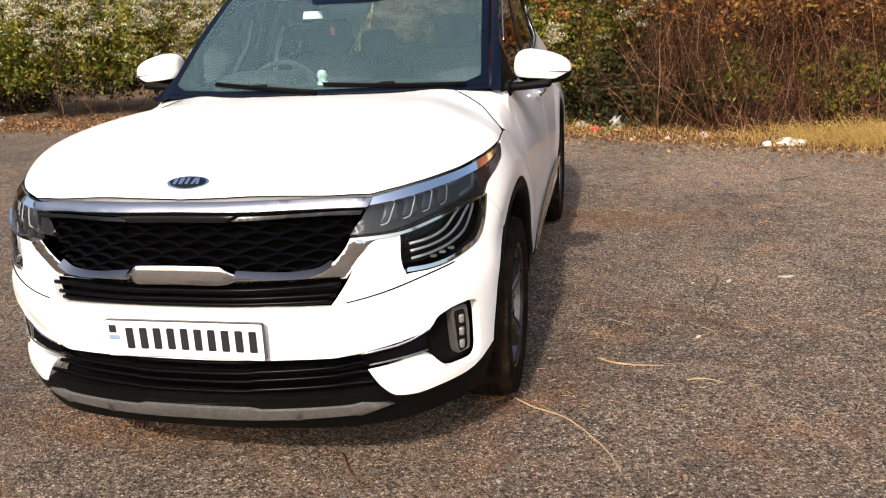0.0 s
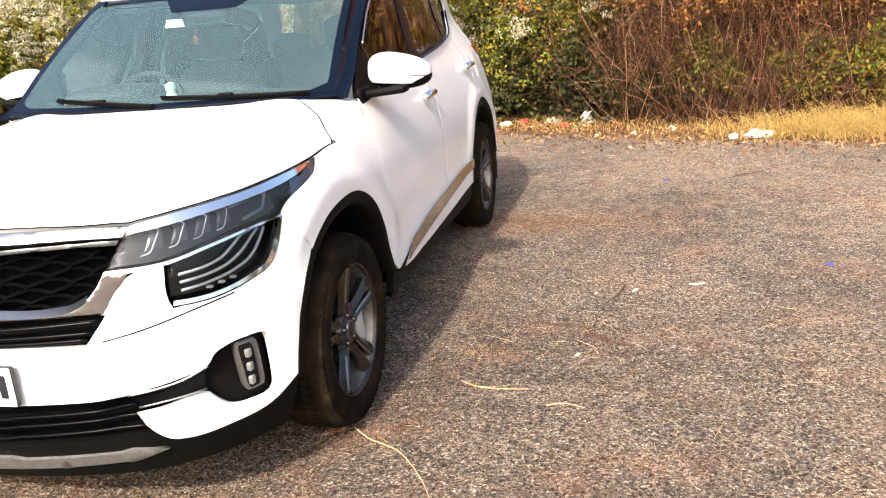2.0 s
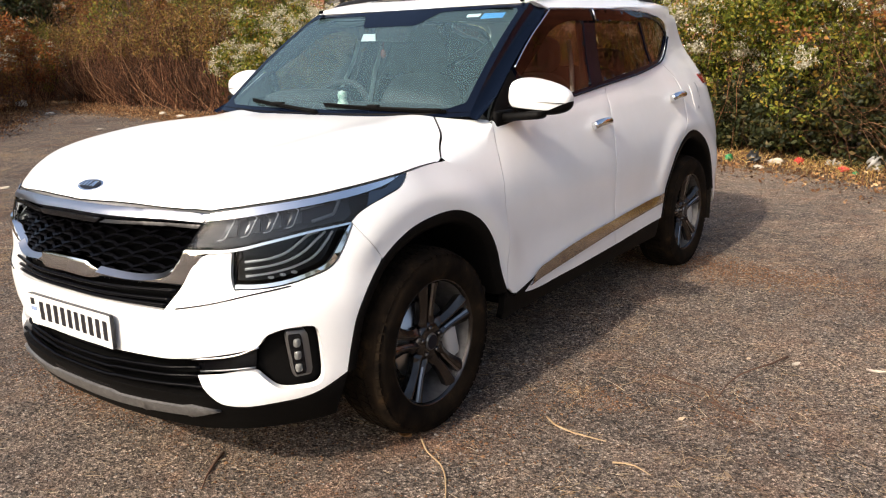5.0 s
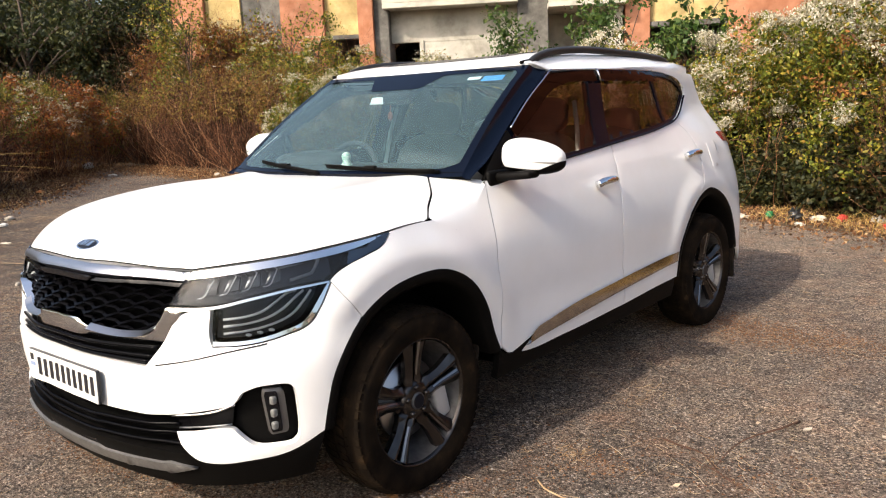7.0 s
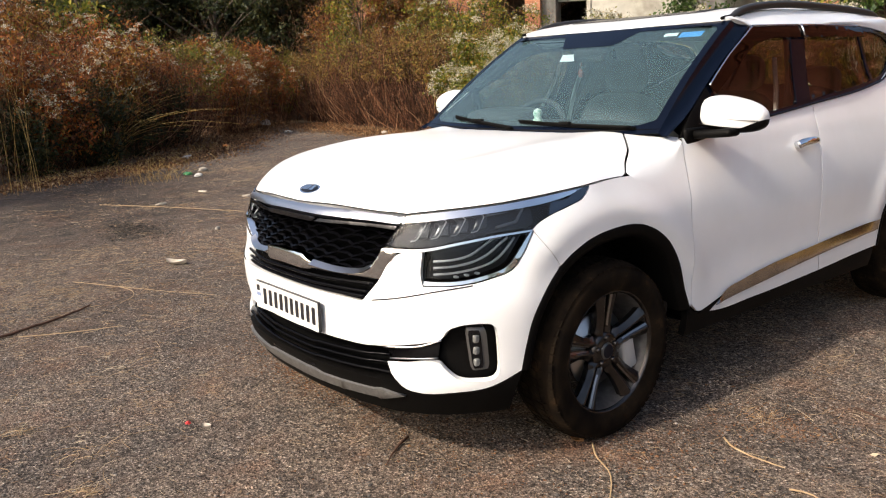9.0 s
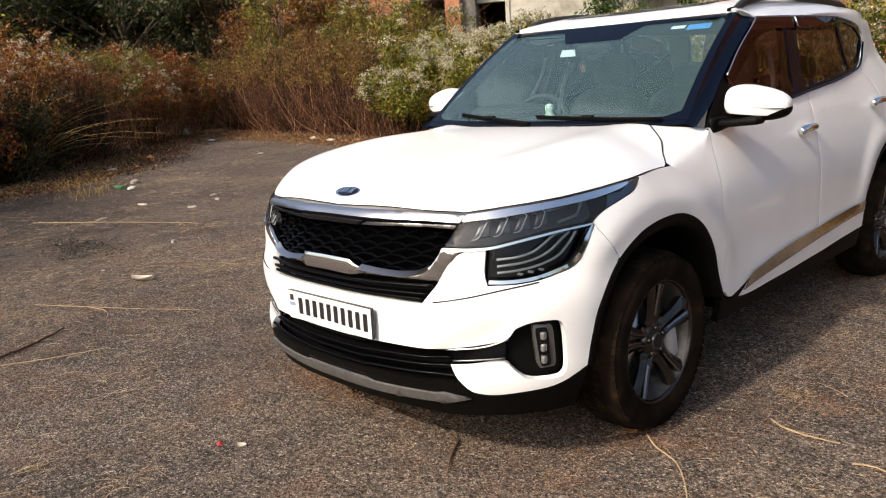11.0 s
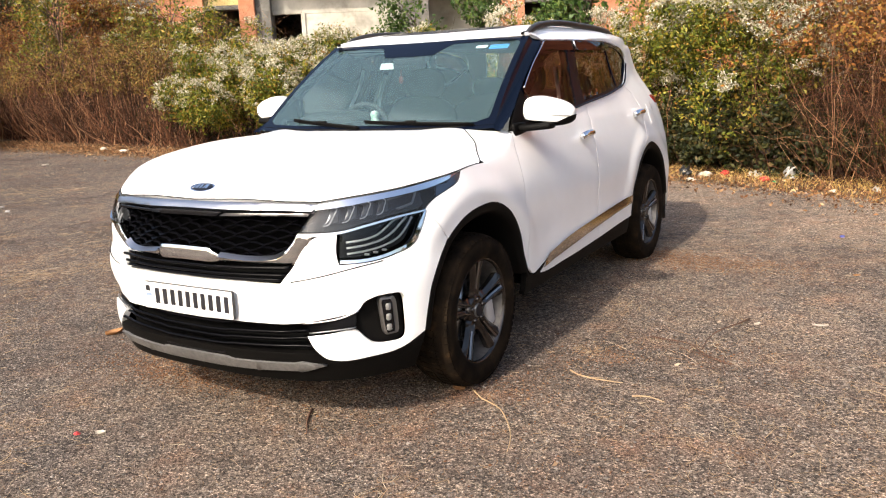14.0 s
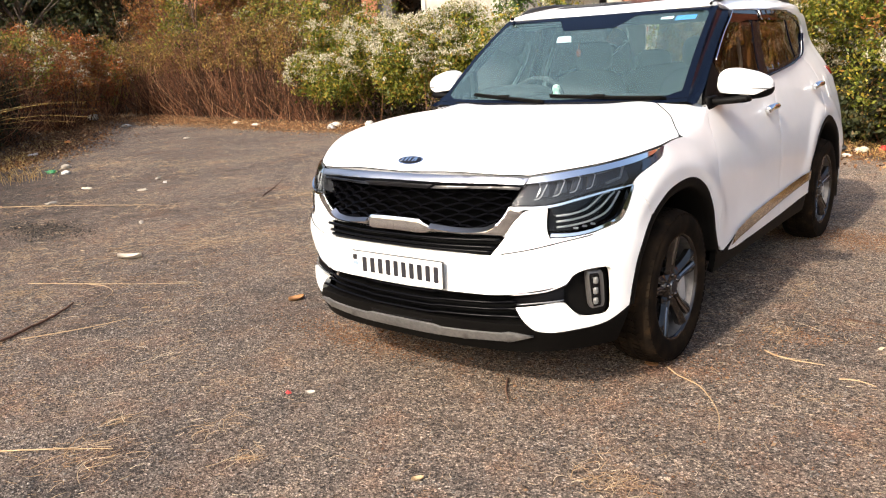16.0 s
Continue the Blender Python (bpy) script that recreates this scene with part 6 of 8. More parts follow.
def shrub(x, y, rx, ry, h, leaves, stems, flowers, seed, foliage, size=0.05, kind="flowering", label="", category="shrub", stout=1.0, low=0.46):
    rng = np.random.default_rng(seed)
    t = thing("shrub", label, category, (x, y, 0), "shrubs round the lot")
    if stems:
        n = stems
        a = rng.uniform(0, 6.28, n)
        rr = np.sqrt(rng.uniform(0, 1, n))
        b = np.stack([np.cos(a) * rr * rx * 0.75, np.sin(a) * rr * ry * 0.7, np.zeros(n)], 1)
        lean = np.stack([b[:, 0] * rng.uniform(0.1, 0.9, n) + rng.normal(0, 0.38, n) * h * 0.5, b[:, 1] * rng.uniform(0.1, 0.9, n) + rng.normal(0, 0.28, n) * h * 0.5, h * rng.uniform(0.35, 1.02, n)], 1)
        w = np.linspace(0, 1, 7)[None, :, None]
        kink = rng.normal(0, 0.035, (n, 7, 3)) * h * np.linspace(0, 1, 7)[None, :, None] * 0.6
        bow = np.stack([rng.normal(0, 0.28, n), rng.normal(0, 0.24, n), rng.normal(0.05, 0.10, n)], 1)[:, None, :] * (4 * w * (1 - w)) * h * 0.5
        pth = b[:, None, :] + lean[:, None, :] * np.concatenate([w, w, w ** 0.9], 2) + bow + kink
        # side twigs
        m = n * (2 if stout > 1.0 else 4)
        src = rng.integers(0, n, m)
        at = rng.integers(2, 6, m)
        p0 = pth[src, at]
        dr = rng.normal(0, 1, (m, 3)) * (0.30, 0.28, 0.22) + (0, 0, 0.10)
        tw = p0[:, None, :] + dr[:, None, :] * h * 0.45 * w + rng.normal(0, 0.008, (m, 7, 3)) * h
        v1, f1 = fibre_mesh(pth, rng.uniform(0.003, 0.007, n) * stout)
        v2, f2 = fibre_mesh(tw, rng.uniform(0.0014, 0.003, m))
        v = np.concatenate([v1, v2])
        v[:, 2] = np.maximum(v[:, 2], -0.01)
        ob = bulk("stem_tangle", v, np.concatenate([f1, f2 + len(v1)]), STEM)
        ob.parent = t
        tagged(ob, "tangled reddish-brown stems", kind="stuff")
        tips = np.concatenate([pth[:, 3:].reshape(-1, 3), tw[:, 2:].reshape(-1, 3)])
    if leaves:
        if kind == "dry":
            high = tips[tips[:, 2] > 0.52 * h]
            tufts = high[rng.integers(0, len(high), max(1, leaves // 55))]
            p = tufts[rng.integers(0, len(tufts), leaves)] + rng.normal(0, 0.080, (leaves, 3)) * rng.uniform(0.3, 1.3, (leaves, 1))
        else:
            p, k, d = lumpy(np.random.default_rng(seed + 5000), leaves, rx, ry, h, tuft=size * 0.95, low=low)
        p[:, 2] = np.maximum(p[:, 2], 0.03)
        v, f = leaf_cloud(p, rng.uniform(0.6, 1.35, leaves) * size, rng)
        ob = bulk("foliage", v, f, foliage)
        ob.parent = t
        tagged(ob, kind="stuff")
    if flowers:
        p, k, d = lumpy(np.random.default_rng(seed + 5000), leaves, rx, ry, h, tuft=size * 0.8, low=low) if kind != "dry" else (tips, np.ones(len(tips)), tips * 0 + (0, 0, 1))
        # heads gather in patches, more of them towards the top
        patchy = np.sin(p[:, 0] * 3.1 + seed) + np.sin(p[:, 2] * 4.3 + 2 * seed) + np.sin(p[:, 1] * 3.7 - seed) + 1.6 * (p[:, 2] / h - 0.62) + rng.normal(0, 0.6, len(p))
        ok = np.where((k > 0.90) & (d[:, 2] > -0.35) & (p[:, 2] > 0.38 * h) & (patchy > -0.75))[0]
        c = p[rng.choice(ok, min(int(flowers * 1.1), len(ok)), replace=False)]
        q = (c[:, None, :] + rng.normal(0, 1, (len(c), 22, 3)) * (1, 1, 0.45) * rng.uniform(0.026, 0.05, (len(c), 1, 1)) + (0, 0, 0.03)).reshape(-1, 3)
        v, f = leaf_cloud(q, rng.uniform(0.020, 0.040, len(q)), rng, -0.6)
        ob = bulk("blossom", v, f, PETAL)
        ob.parent = t
        tagged(ob, "clusters of small white flower heads", kind="stuff")
    return t


FLOWERING = "leggy green shrub thick with small white flower heads"
DRYBUSH = "leafless tangle of dry reddish-brown stems"
MIXED = "yellowing shrub with brown stems and a few leaves"
# hedge behind the car's tail
for i, (x, y, rx, ry, h, lv, st, fl, kd) in enumerate((
        (-4.4, 9.3, 1.3, 1.0, 2.1, 8000, 120, 420, "flowering"), (-2.6, 9.0, 1.3, 1.0, 2.2, 8000, 120, 420, "flowering"), (-0.9, 8.4, 1.2, 1.0, 2.5, 12000, 14, 1150, "flowering"),
        (0.3, 7.8, 1.1, 0.9, 2.7, 16000, 14, 1500, "flowering"), (1.3, 7.5, 1.0, 0.8, 2.7, 15000, 14, 1400, "flowering"),
        (2.1, 6.9, 0.85, 0.6, 2.6, 7500, 320, 0, "dry"), (3.0, 6.7, 0.9, 0.6, 2.5, 8000, 340, 0, "dry"), (3.9, 6.4, 0.9, 0.6, 2.2, 7500, 320, 0, "dry"), (4.8, 6.2, 0.9, 0.6, 2.1, 6000, 280, 0, "dry"), (2.55, 6.55, 0.5, 0.4, 1.1, 2600, 60, 0, "flowering"), (3.55, 6.2, 0.5, 0.35, 0.9, 2400, 60, 0, "flowering"), (4.35, 6.0, 0.5, 0.35, 1.0, 2400, 60, 0, "flowering"),
        (2.5, 8.0, 1.3, 0.9, 2.7, 12000, 60, 800, "flowering"), (4.2, 7.6, 1.3, 0.9, 2.3, 12000, 60, 160, "flowering"), (5.8, 7.0, 1.3, 0.9, 2.1, 9000, 80, 200, "flowering"), (7.4, 6.3, 1.5, 1.0, 2.0, 7000, 80, 160, "flowering"), (9.3, 5.6, 1.6, 1.0, 2.0, 5000, 80, 80, "flowering"))):
    shrub(x, y, rx, ry, h, lv, st, fl, 40 + i, GREEN if kd != "dry" else BROWNISH, 0.054 if kd != "dry" else 0.05, kd, FLOWERING if kd != "dry" else DRYBUSH, stout=1.0 if kd != "dry" else 0.7, low=0.3)
# far hedge across the lot
for i, (x, y, rx, ry, h, lv, st, fl, kd) in enumerate((
        (-5.8, 9.5, 1.2, 1.0, 1.9, 9000, 14, 620, "flowering"), (-7.3, 9.3, 1.2, 0.9, 1.9, 11000, 14, 760, "flowering"), (-8.7, 9.2, 1.1, 0.9, 1.95, 11000, 14, 800, "flowering"), (-10.0, 9.2, 1.1, 0.9, 1.9, 11000, 14, 720, "flowering"), (-11.0, 9.4, 0.8, 0.7, 1.8, 7000, 30, 360, "flowering"),
        (-12.2, 9.8, 1.0, 0.7, 1.9, 5200, 150, 0, "dry"), (-13.4, 9.9, 1.0, 0.7, 2.0, 5200, 150, 0, "dry"), (-14.7, 10.1, 1.0, 0.7, 2.1, 5200, 150, 0, "dry"), (-16.0, 10.4, 1.0, 0.7, 2.1, 5200, 150, 0, "dry"), (-17.3, 10.6, 1.0, 0.7, 2.1, 2400, 240, 0, "dry"), (-18.6, 10.8, 1.0, 0.7, 2.0, 2400, 200, 0, "dry"), (-19.9, 10.9, 1.0, 0.7, 2.0, 4800, 150, 0, "dry"), (-21.2, 11.2, 1.0, 0.7, 2.0, 4800, 150, 0, "dry"), (-22.8, 10.6, 1.3, 1.0, 1.9, 7000, 160, 60, "flowering"), (-24.4, 11.2, 1.3, 1.0, 2.1, 7000, 160, 40, "flowering"), (-21.4, 11.9, 1.0, 0.8, 1.8, 5000, 160, 60, "flowering"), (-26.0, 13.6, 1.8, 1.2, 2.2, 7000, 120, 60, "flowering"), (-29.0, 15.4, 1.8, 1.2, 2.4, 7000, 120, 40, "flowering"), (-24.0, 15.2, 1.8, 1.2, 2.4, 7000, 120, 40, "flowering"),
        (-11.8, 11.3, 1.4, 0.9, 2.4, 6000, 120, 160, "flowering"), (-13.8, 11.6, 1.5, 0.9, 2.6, 6000, 120, 200, "flowering"), (-15.8, 12.0, 1.6, 1.0, 2.8, 6000, 120, 160, "flowering"), (-18.0, 12.8, 1.6, 1.0, 2.8, 6000, 110, 80, "flowering"), (-20.4, 14.2, 2.0, 1.2, 3.0, 6000, 110, 40, "flowering"))):
    h *= 1.25
    shrub(x, y, rx, ry, h, int(lv * (1.2 if kd != "dry" else 0.9)), st, fl, 70 + i, GREEN if kd != "dry" else SERE, 0.072 if kd != "dry" else 0.058, kd, FLOWERING if kd != "dry" else DRYBUSH, stout=1.0 if kd != "dry" else 1.6, low=0.3)
# bushes on the near left rim of the lot
for i, (x, y, rx, ry, h, lv, st, fl, kd) in enumerate((
        (-10.2, 0.6, 1.2, 1.0, 1.9, 6500, 200, 88, "flowering"), (-11.4, 2.0, 1.1, 1.0, 1.9, 6500, 200, 96, "flowering"), (-12.8, 3.0, 1.1, 1.0, 1.9, 6000, 200, 88, "flowering"), (-14.4, 4.0, 1.2, 1.0, 2.0, 6000, 200, 80, "flowering"), (-16.4, 4.9, 1.2, 1.0, 2.1, 6000, 180, 64, "flowering"),
        (-18.4, 6.2, 1.4, 1.1, 2.2, 6000, 150, 48, "flowering"), (-19.3, 7.7, 1.1, 0.9, 2.0, 6000, 120, 90, "flowering"), (-20.6, 9.0, 1.1, 0.9, 2.1, 6000, 120, 60, "flowering"), (-17.6, 6.6, 0.9, 0.7, 1.6, 2600, 240, 0, "dry"), (-20.6, 7.4, 1.4, 1.1, 2.3, 6000, 150, 80, "flowering"), (-23.0, 9.0, 1.6, 1.2, 2.4, 6000, 150, 40, "flowering"), (-10.9, 1.3, 0.9, 0.7, 1.7, 2200, 360, 0, "dry"), (-13.4, 3.3, 0.9, 0.7, 1.8, 2200, 360, 0, "dry"), (-15.3, 4.5, 0.9, 0.7, 1.7, 2200, 340, 0, "dry"), (-9.4, -1.2, 1.2, 1.0, 1.9, 5000, 160, 56, "flowering"), (-12.2, -0.6, 1.6, 1.2, 2.6, 6000, 120, 60, "flowering"), (-14.4, 1.2, 1.6, 1.2, 2.7, 6000, 120, 60, "flowering"), (-17.0, 3.0, 1.6, 1.2, 2.8, 6000, 120, 60, "flowering"))):
    x, h = x - 2.2 * min(1.0, max(0.0, (x + 20.5) / 9)), h * 1.3
    shrub(x, y, rx, ry, h, int(lv * 1.5), int(st * 0.7), int(fl * 1.7), 100 + i, (RUSTY, BROWNISH, RUSTY, RUSTY, GREEN)[i % 5] if kd != "dry" else RUSTY, 0.068 if kd != "dry" else 0.05, kd, MIXED if kd != "dry" else DRYBUSH, low=0.3)
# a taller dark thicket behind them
# near-black leaves; the low growth further down uses them as painted shade
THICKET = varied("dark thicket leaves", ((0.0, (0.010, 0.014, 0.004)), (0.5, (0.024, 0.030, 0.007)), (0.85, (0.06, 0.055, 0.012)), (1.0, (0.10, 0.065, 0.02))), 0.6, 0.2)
# the two near y -5 are unseen, added to shade the left bushes
for i, (x, y, rx, h) in enumerate(((-14.5, -2.5, 2.2, 3.2), (-18.5, -0.5, 2.4, 3.3), (-22.0, 1.6, 2.5, 3.6), (-25.0, 4.5, 2.6, 4.0), (-27.5, 8.0, 3.0, 6.6), (-28.5, 12.0, 3.0, 6.8), (-27.0, 16.5, 3.0, 6.4), (-24.0, 20.0, 3.0, 5.4), (-20.5, 21.5, 2.6, 5.0), (-33.0, 14.0, 3.6, 8.0), (-33.0, 19.0, 3.6, 8.0), (-31.0, 9.0, 3.4, 7.6), (-37.0, 8.0, 4.0, 9.0), (-38.0, 16.0, 4.0, 9.0), (-10.6, -5.0, 2.2, 5.6), (-14.2, -5.4, 2.4, 6.0), (11.5, 6.5, 2.4, 4.0), (14.0, 4.0, 2.6, 4.2), (16.5, 1.0, 2.6, 4.2))):
    shrub(x, y, rx, rx * 0.8, h, 14000, 60, 0, 200 + i, THICKET if i > 3 else (RUSTY, GREEN)[i % 2], 0.17 + 0.03 * max(0.0, h - 5.4), "flowering", "tall dark thicket round the shrubs, some added out of view")
for i, (x, y, rx, h, fol) in enumerate(((-14.4, 12.3, 1.4, 3.6, GREEN), (-16.6, 12.6, 1.5, 4.2, BROWNISH), (-18.6, 13.2, 1.6, 4.6, GREEN), (-20.8, 15.0, 1.8, 4.8, BROWNISH), (-22.6, 17.0, 2.0, 5.0, GREEN), (-18.7, 11.4, 1.1, 4.6, GREEN), (-17.3, 11.6, 1.1, 4.4, BROWNISH), (-22.6, 13.0, 1.4, 5.0, BROWNISH))):
    shrub(x, y, rx, rx * 0.8, h, 9000, 220, 120, 230 + i, fol, 0.085, "flowering", "tall straggling shrub half hiding the building")


# low growth with shade painted into its leaf colour, a dark backing for hedges
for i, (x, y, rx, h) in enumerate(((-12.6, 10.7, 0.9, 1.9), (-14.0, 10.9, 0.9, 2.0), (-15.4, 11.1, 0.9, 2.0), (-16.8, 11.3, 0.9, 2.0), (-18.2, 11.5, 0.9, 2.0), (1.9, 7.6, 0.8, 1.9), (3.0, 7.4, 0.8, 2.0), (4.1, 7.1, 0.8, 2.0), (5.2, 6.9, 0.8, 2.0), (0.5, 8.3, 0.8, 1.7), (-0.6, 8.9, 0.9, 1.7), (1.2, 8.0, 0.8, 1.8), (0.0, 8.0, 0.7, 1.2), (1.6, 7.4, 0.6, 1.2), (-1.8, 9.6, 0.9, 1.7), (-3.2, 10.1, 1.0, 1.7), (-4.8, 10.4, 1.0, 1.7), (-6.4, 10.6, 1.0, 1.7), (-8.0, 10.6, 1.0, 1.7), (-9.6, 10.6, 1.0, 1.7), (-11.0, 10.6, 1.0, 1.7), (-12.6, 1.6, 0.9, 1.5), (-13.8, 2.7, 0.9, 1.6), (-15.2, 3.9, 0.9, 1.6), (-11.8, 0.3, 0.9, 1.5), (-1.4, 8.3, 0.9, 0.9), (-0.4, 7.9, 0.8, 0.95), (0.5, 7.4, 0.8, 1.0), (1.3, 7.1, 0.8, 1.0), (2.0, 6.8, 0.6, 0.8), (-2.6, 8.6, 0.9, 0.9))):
    shrub(x, y, rx, rx * 0.6, h, 5200, 8, 0, 280 + i, THICKET, 0.066, "flowering", "low undergrowth, its leaves painted dark for the hedge's shade", low=0.12)
def grass_tuft(x, y, n, spread, h, seed, arch=0.6, aim=None, stout=1.0):
    rng = np.random.default_rng(seed)
    b = rng.normal(0, spread, (n, 2)) * 0.5
    a = rng.uniform(0, 6.28, n) if aim is None else rng.normal(aim, 0.5, n)
    ln = h * rng.uniform(0.5, 1.15, n)
    w = np.linspace(0, 1, 6)
    out = arch * rng.uniform(0.3, 1.2, n)
    px = b[:, 0, None] + np.cos(a)[:, None] * (ln * out)[:, None] * w**1.7
    py = b[:, 1, None] + np.sin(a)[:, None] * (ln * out)[:, None] * w**1.7
    pz = ln[:, None] * (w - 0.45 * out[:, None] * w**2.2)
    v, f = fibre_mesh(np.stack([px, py, np.maximum(pz, 0.0)], -1), rng.uniform(0.0012, 0.003, n) * stout)
    ob = bulk("grass_tuft", v, f, DRY_GRASS)
    ob.location = (x, y, -0.005)
    return tagged(ob, "tuft of dry yellow grass at the asphalt edge", "grass", "grass tufts", "stuff")


for i, (x, y, n, sp, h) in enumerate(((2.6, 5.95, 160, 0.5, 0.14), (3.1, 5.75, 420, 0.5, 0.26), (3.6, 5.6, 700, 0.45, 0.32), (4.1, 5.45, 900, 0.5, 0.38), (4.7, 5.25, 900, 0.5, 0.38), (5.4, 4.95, 420, 0.6, 0.36), (2.1, 6.2, 120, 0.6, 0.16), (1.5, 6.5, 160, 0.6, 0.16), (0.8, 6.85, 200, 0.6, 0.16), (0.0, 7.2, 150, 0.6, 0.16),
                                       (-11.2, 1.3, 70, 0.6, 0.20), (-11.0, 2.0, 60, 0.6, 0.20), (-11.9, 2.9, 70, 0.6, 0.22), (-10.6, 0.4, 80, 0.6, 0.22), (-13.6, 4.2, 60, 0.6, 0.2), (-2.0, 7.6, 160, 0.6, 0.18))):
    grass_tuft(x, y, n, sp, h, 300 + i, 0.9 if h < 0.5 else 0.7)
grass_tuft(-12.85, 2.0, 26, 0.14, 1.75, 330, 1.2, 0.8, 2.4)
grass_tuft(-12.85, 2.0, 3, 0.1, 2.7, 334, 0.95, 0.8, 2.2)
grass_tuft(-9.6, 0.0, 12, 0.3, 2.3, 332, 0.22, None, 1.6)
grass_tuft(-9.2, 1.6, 60, 0.4, 0.4, 333, 0.9)

# ================= the empty building behind the hedge =================
ORANGE = grained("faded orange plaster", ((0.3, (0.40, 0.165, 0.085)), (0.6, (0.52, 0.235, 0.135)), (0.8, (0.58, 0.32, 0.20))), 3.0, 0.9, 0.2, 0.01, 0.45, 0.7)
YELLOW = grained("stained yellow plaster", ((0.3, (0.46, 0.33, 0.13)), (0.6, (0.62, 0.47, 0.21)), (0.8, (0.66, 0.55, 0.32))), 2.6, 0.9, 0.2, 0.01, 0.5, 0.8)
GREYWALL = grained("mouldy white plaster", ((0.3, (0.34, 0.315, 0.255)), (0.5, (0.56, 0.53, 0.45)), (0.75, (0.68, 0.65, 0.57))), 1.6, 0.9, 0.2, 0.01, 0.4, 0.6)
CONCRETE = grained("weathered concrete", ((0.3, (0.10, 0.095, 0.085)), (0.6, (0.19, 0.18, 0.16)), (0.8, (0.28, 0.265, 0.24))), 4.0, 0.92, 0.3, 0.01, 0.5, 0.9)
building = thing("building", "derelict orange and yellow plastered building with gaping openings", "building", (-11.96, 18.27, 0))
building.rotation_euler = (0, 0, math.atan2(0.588, 0.81))


def slab(name, x0, x1, y0, y1, z0, z1, mat, label=""):
    x0, x1 = x0 * 1.136, x1 * 1.136
    z0, z1 = (1.39 + (z - 1.39) * 1.136 if z else 0.0 for z in (z0, z1))
    return part(name, moved(box(x1 - x0, y1 - y0, z1 - z0, 0.015, 1), Matrix.Translation(((x0 + x1) / 2, (y0 + y1) / 2, (z0 + z1) / 2))), mat, building, label, False)


# walls: x along the front, y into the building
slab("pilaster", -9.2, -8.3, -0.15, 0.25, 0, 7.2, ORANGE, "faded orange pilaster")
slab("wall", -8.3, -7.3, 0.02, 0.25, 3.4, 7.2, YELLOW, "stained yellow panel")
slab("wall", -7.3, -6.15, 0.10, 0.25, 0, 7.2, CONCRETE)
slab("wall", -6.15, -4.94, -0.15, 0.25, 0, 7.2, ORANGE, "faded orange wall")
slab("wall", -4.94, -4.0, 0.02, 0.25, 3.42, 7.2, YELLOW, "stained yellow panel")
slab("lintel", -4.96, -3.98, -0.10, 0.25, 3.30, 3.42, CONCRETE)
slab("wall", -4.94, -4.0, 0.05, 0.25, 0, 1.6, CONCRETE)
slab("pilaster", -4.0, -3.58, -0.20, 0.25, 0, 7.2, ORANGE, "faded orange pilaster")
slab("wall", -3.58, -3.18, 0.0, 1.2, 0, 7.2, CONCRETE)
slab("wall", -3.18, 0.32, 0.45, 0.6, 3.16, 7.2, GREYWALL, "mould-streaked pale wall")
slab("wall", -2.36, 0.32, 0.45, 0.6, 0, 3.16, GREYWALL, "mould-streaked pale wall")
slab("door_frame", -2.40, -2.28, 0.40, 0.64, 0, 3.22, GREYWALL)
slab("balcony", -3.3, 0.34, -0.35, 0.45, 4.02, 4.16, GREYWALL, "weathered concrete balcony slab")
slab("balcony_wall", -3.3, 0.34, -0.35, -0.23, 4.16, 5.0, GREYWALL)
slab("wall", 0.32, 1.14, 0.0, 1.4, 0, 7.2, CONCRETE)
slab("wall", 1.14, 2.72, 1.6, 1.8, 0, 7.2, GREYWALL, "mould-streaked pale wall")
slab("balcony", 1.12, 3.16, -0.7, 1.6, 3.80, 3.94, GREYWALL, "weathered concrete balcony slab")
slab("balcony_wall", 1.12, 3.16, -0.7, -0.58, 3.94, 4.9, GREYWALL)
slab("column", 2.74, 3.10, -0.05, 0.35, 0, 3.80, GREYWALL, "pale stained column")
slab("pilaster", 3.16, 3.80, -0.18, 0.25, 0, 7.2, ORANGE, "faded orange pilaster")
slab("wall", 3.80, 5.80, 0.02, 0.25, 3.34, 7.2, YELLOW, "stained yellow panel")
slab("lintel", 3.78, 5.82, -0.10, 0.25, 3.20, 3.34, CONCRETE)
slab("wall", 3.80, 5.80, 0.05, 0.25, 0, 1.6, CONCRETE)
slab("wall", 5.80, 8.50, -0.15, 0.25, 0, 7.2, ORANGE, "faded orange wall")
slab("wall", 8.50, 11.7, 0.5, 0.75, 0, 7.2, CONCRETE)
slab("wall", 11.7, 13.2, -0.15, 0.25, 0, 7.2, ORANGE, "faded orange wall")
slab("wall", 13.2, 19.0, 0.02, 0.25, 0, 7.2, YELLOW, "stained yellow wall")
slab("wall", 19.0, 26.0, -0.15, 0.25, 0, 7.2, ORANGE, "faded orange wall")
slab("rear_wall", -9.2, 26.0, 6.0, 6.25, 0, 7.2, CONCRETE)
slab("side_wall", -9.2, -8.95, 0.25, 6.0, 0, 7.2, CONCRETE)
slab("side_wall", 25.75, 26.0, 0.25, 6.0, 0, 7.2, CONCRETE)
slab("floor_slab", -8.9, 25.7, 1.8, 6.0, 3.85, 4.05, CONCRETE)
slab("roof", -9.5, 26.3, -0.6, 6.5, 7.2, 7.4, CONCRETE, "flat concrete roof")

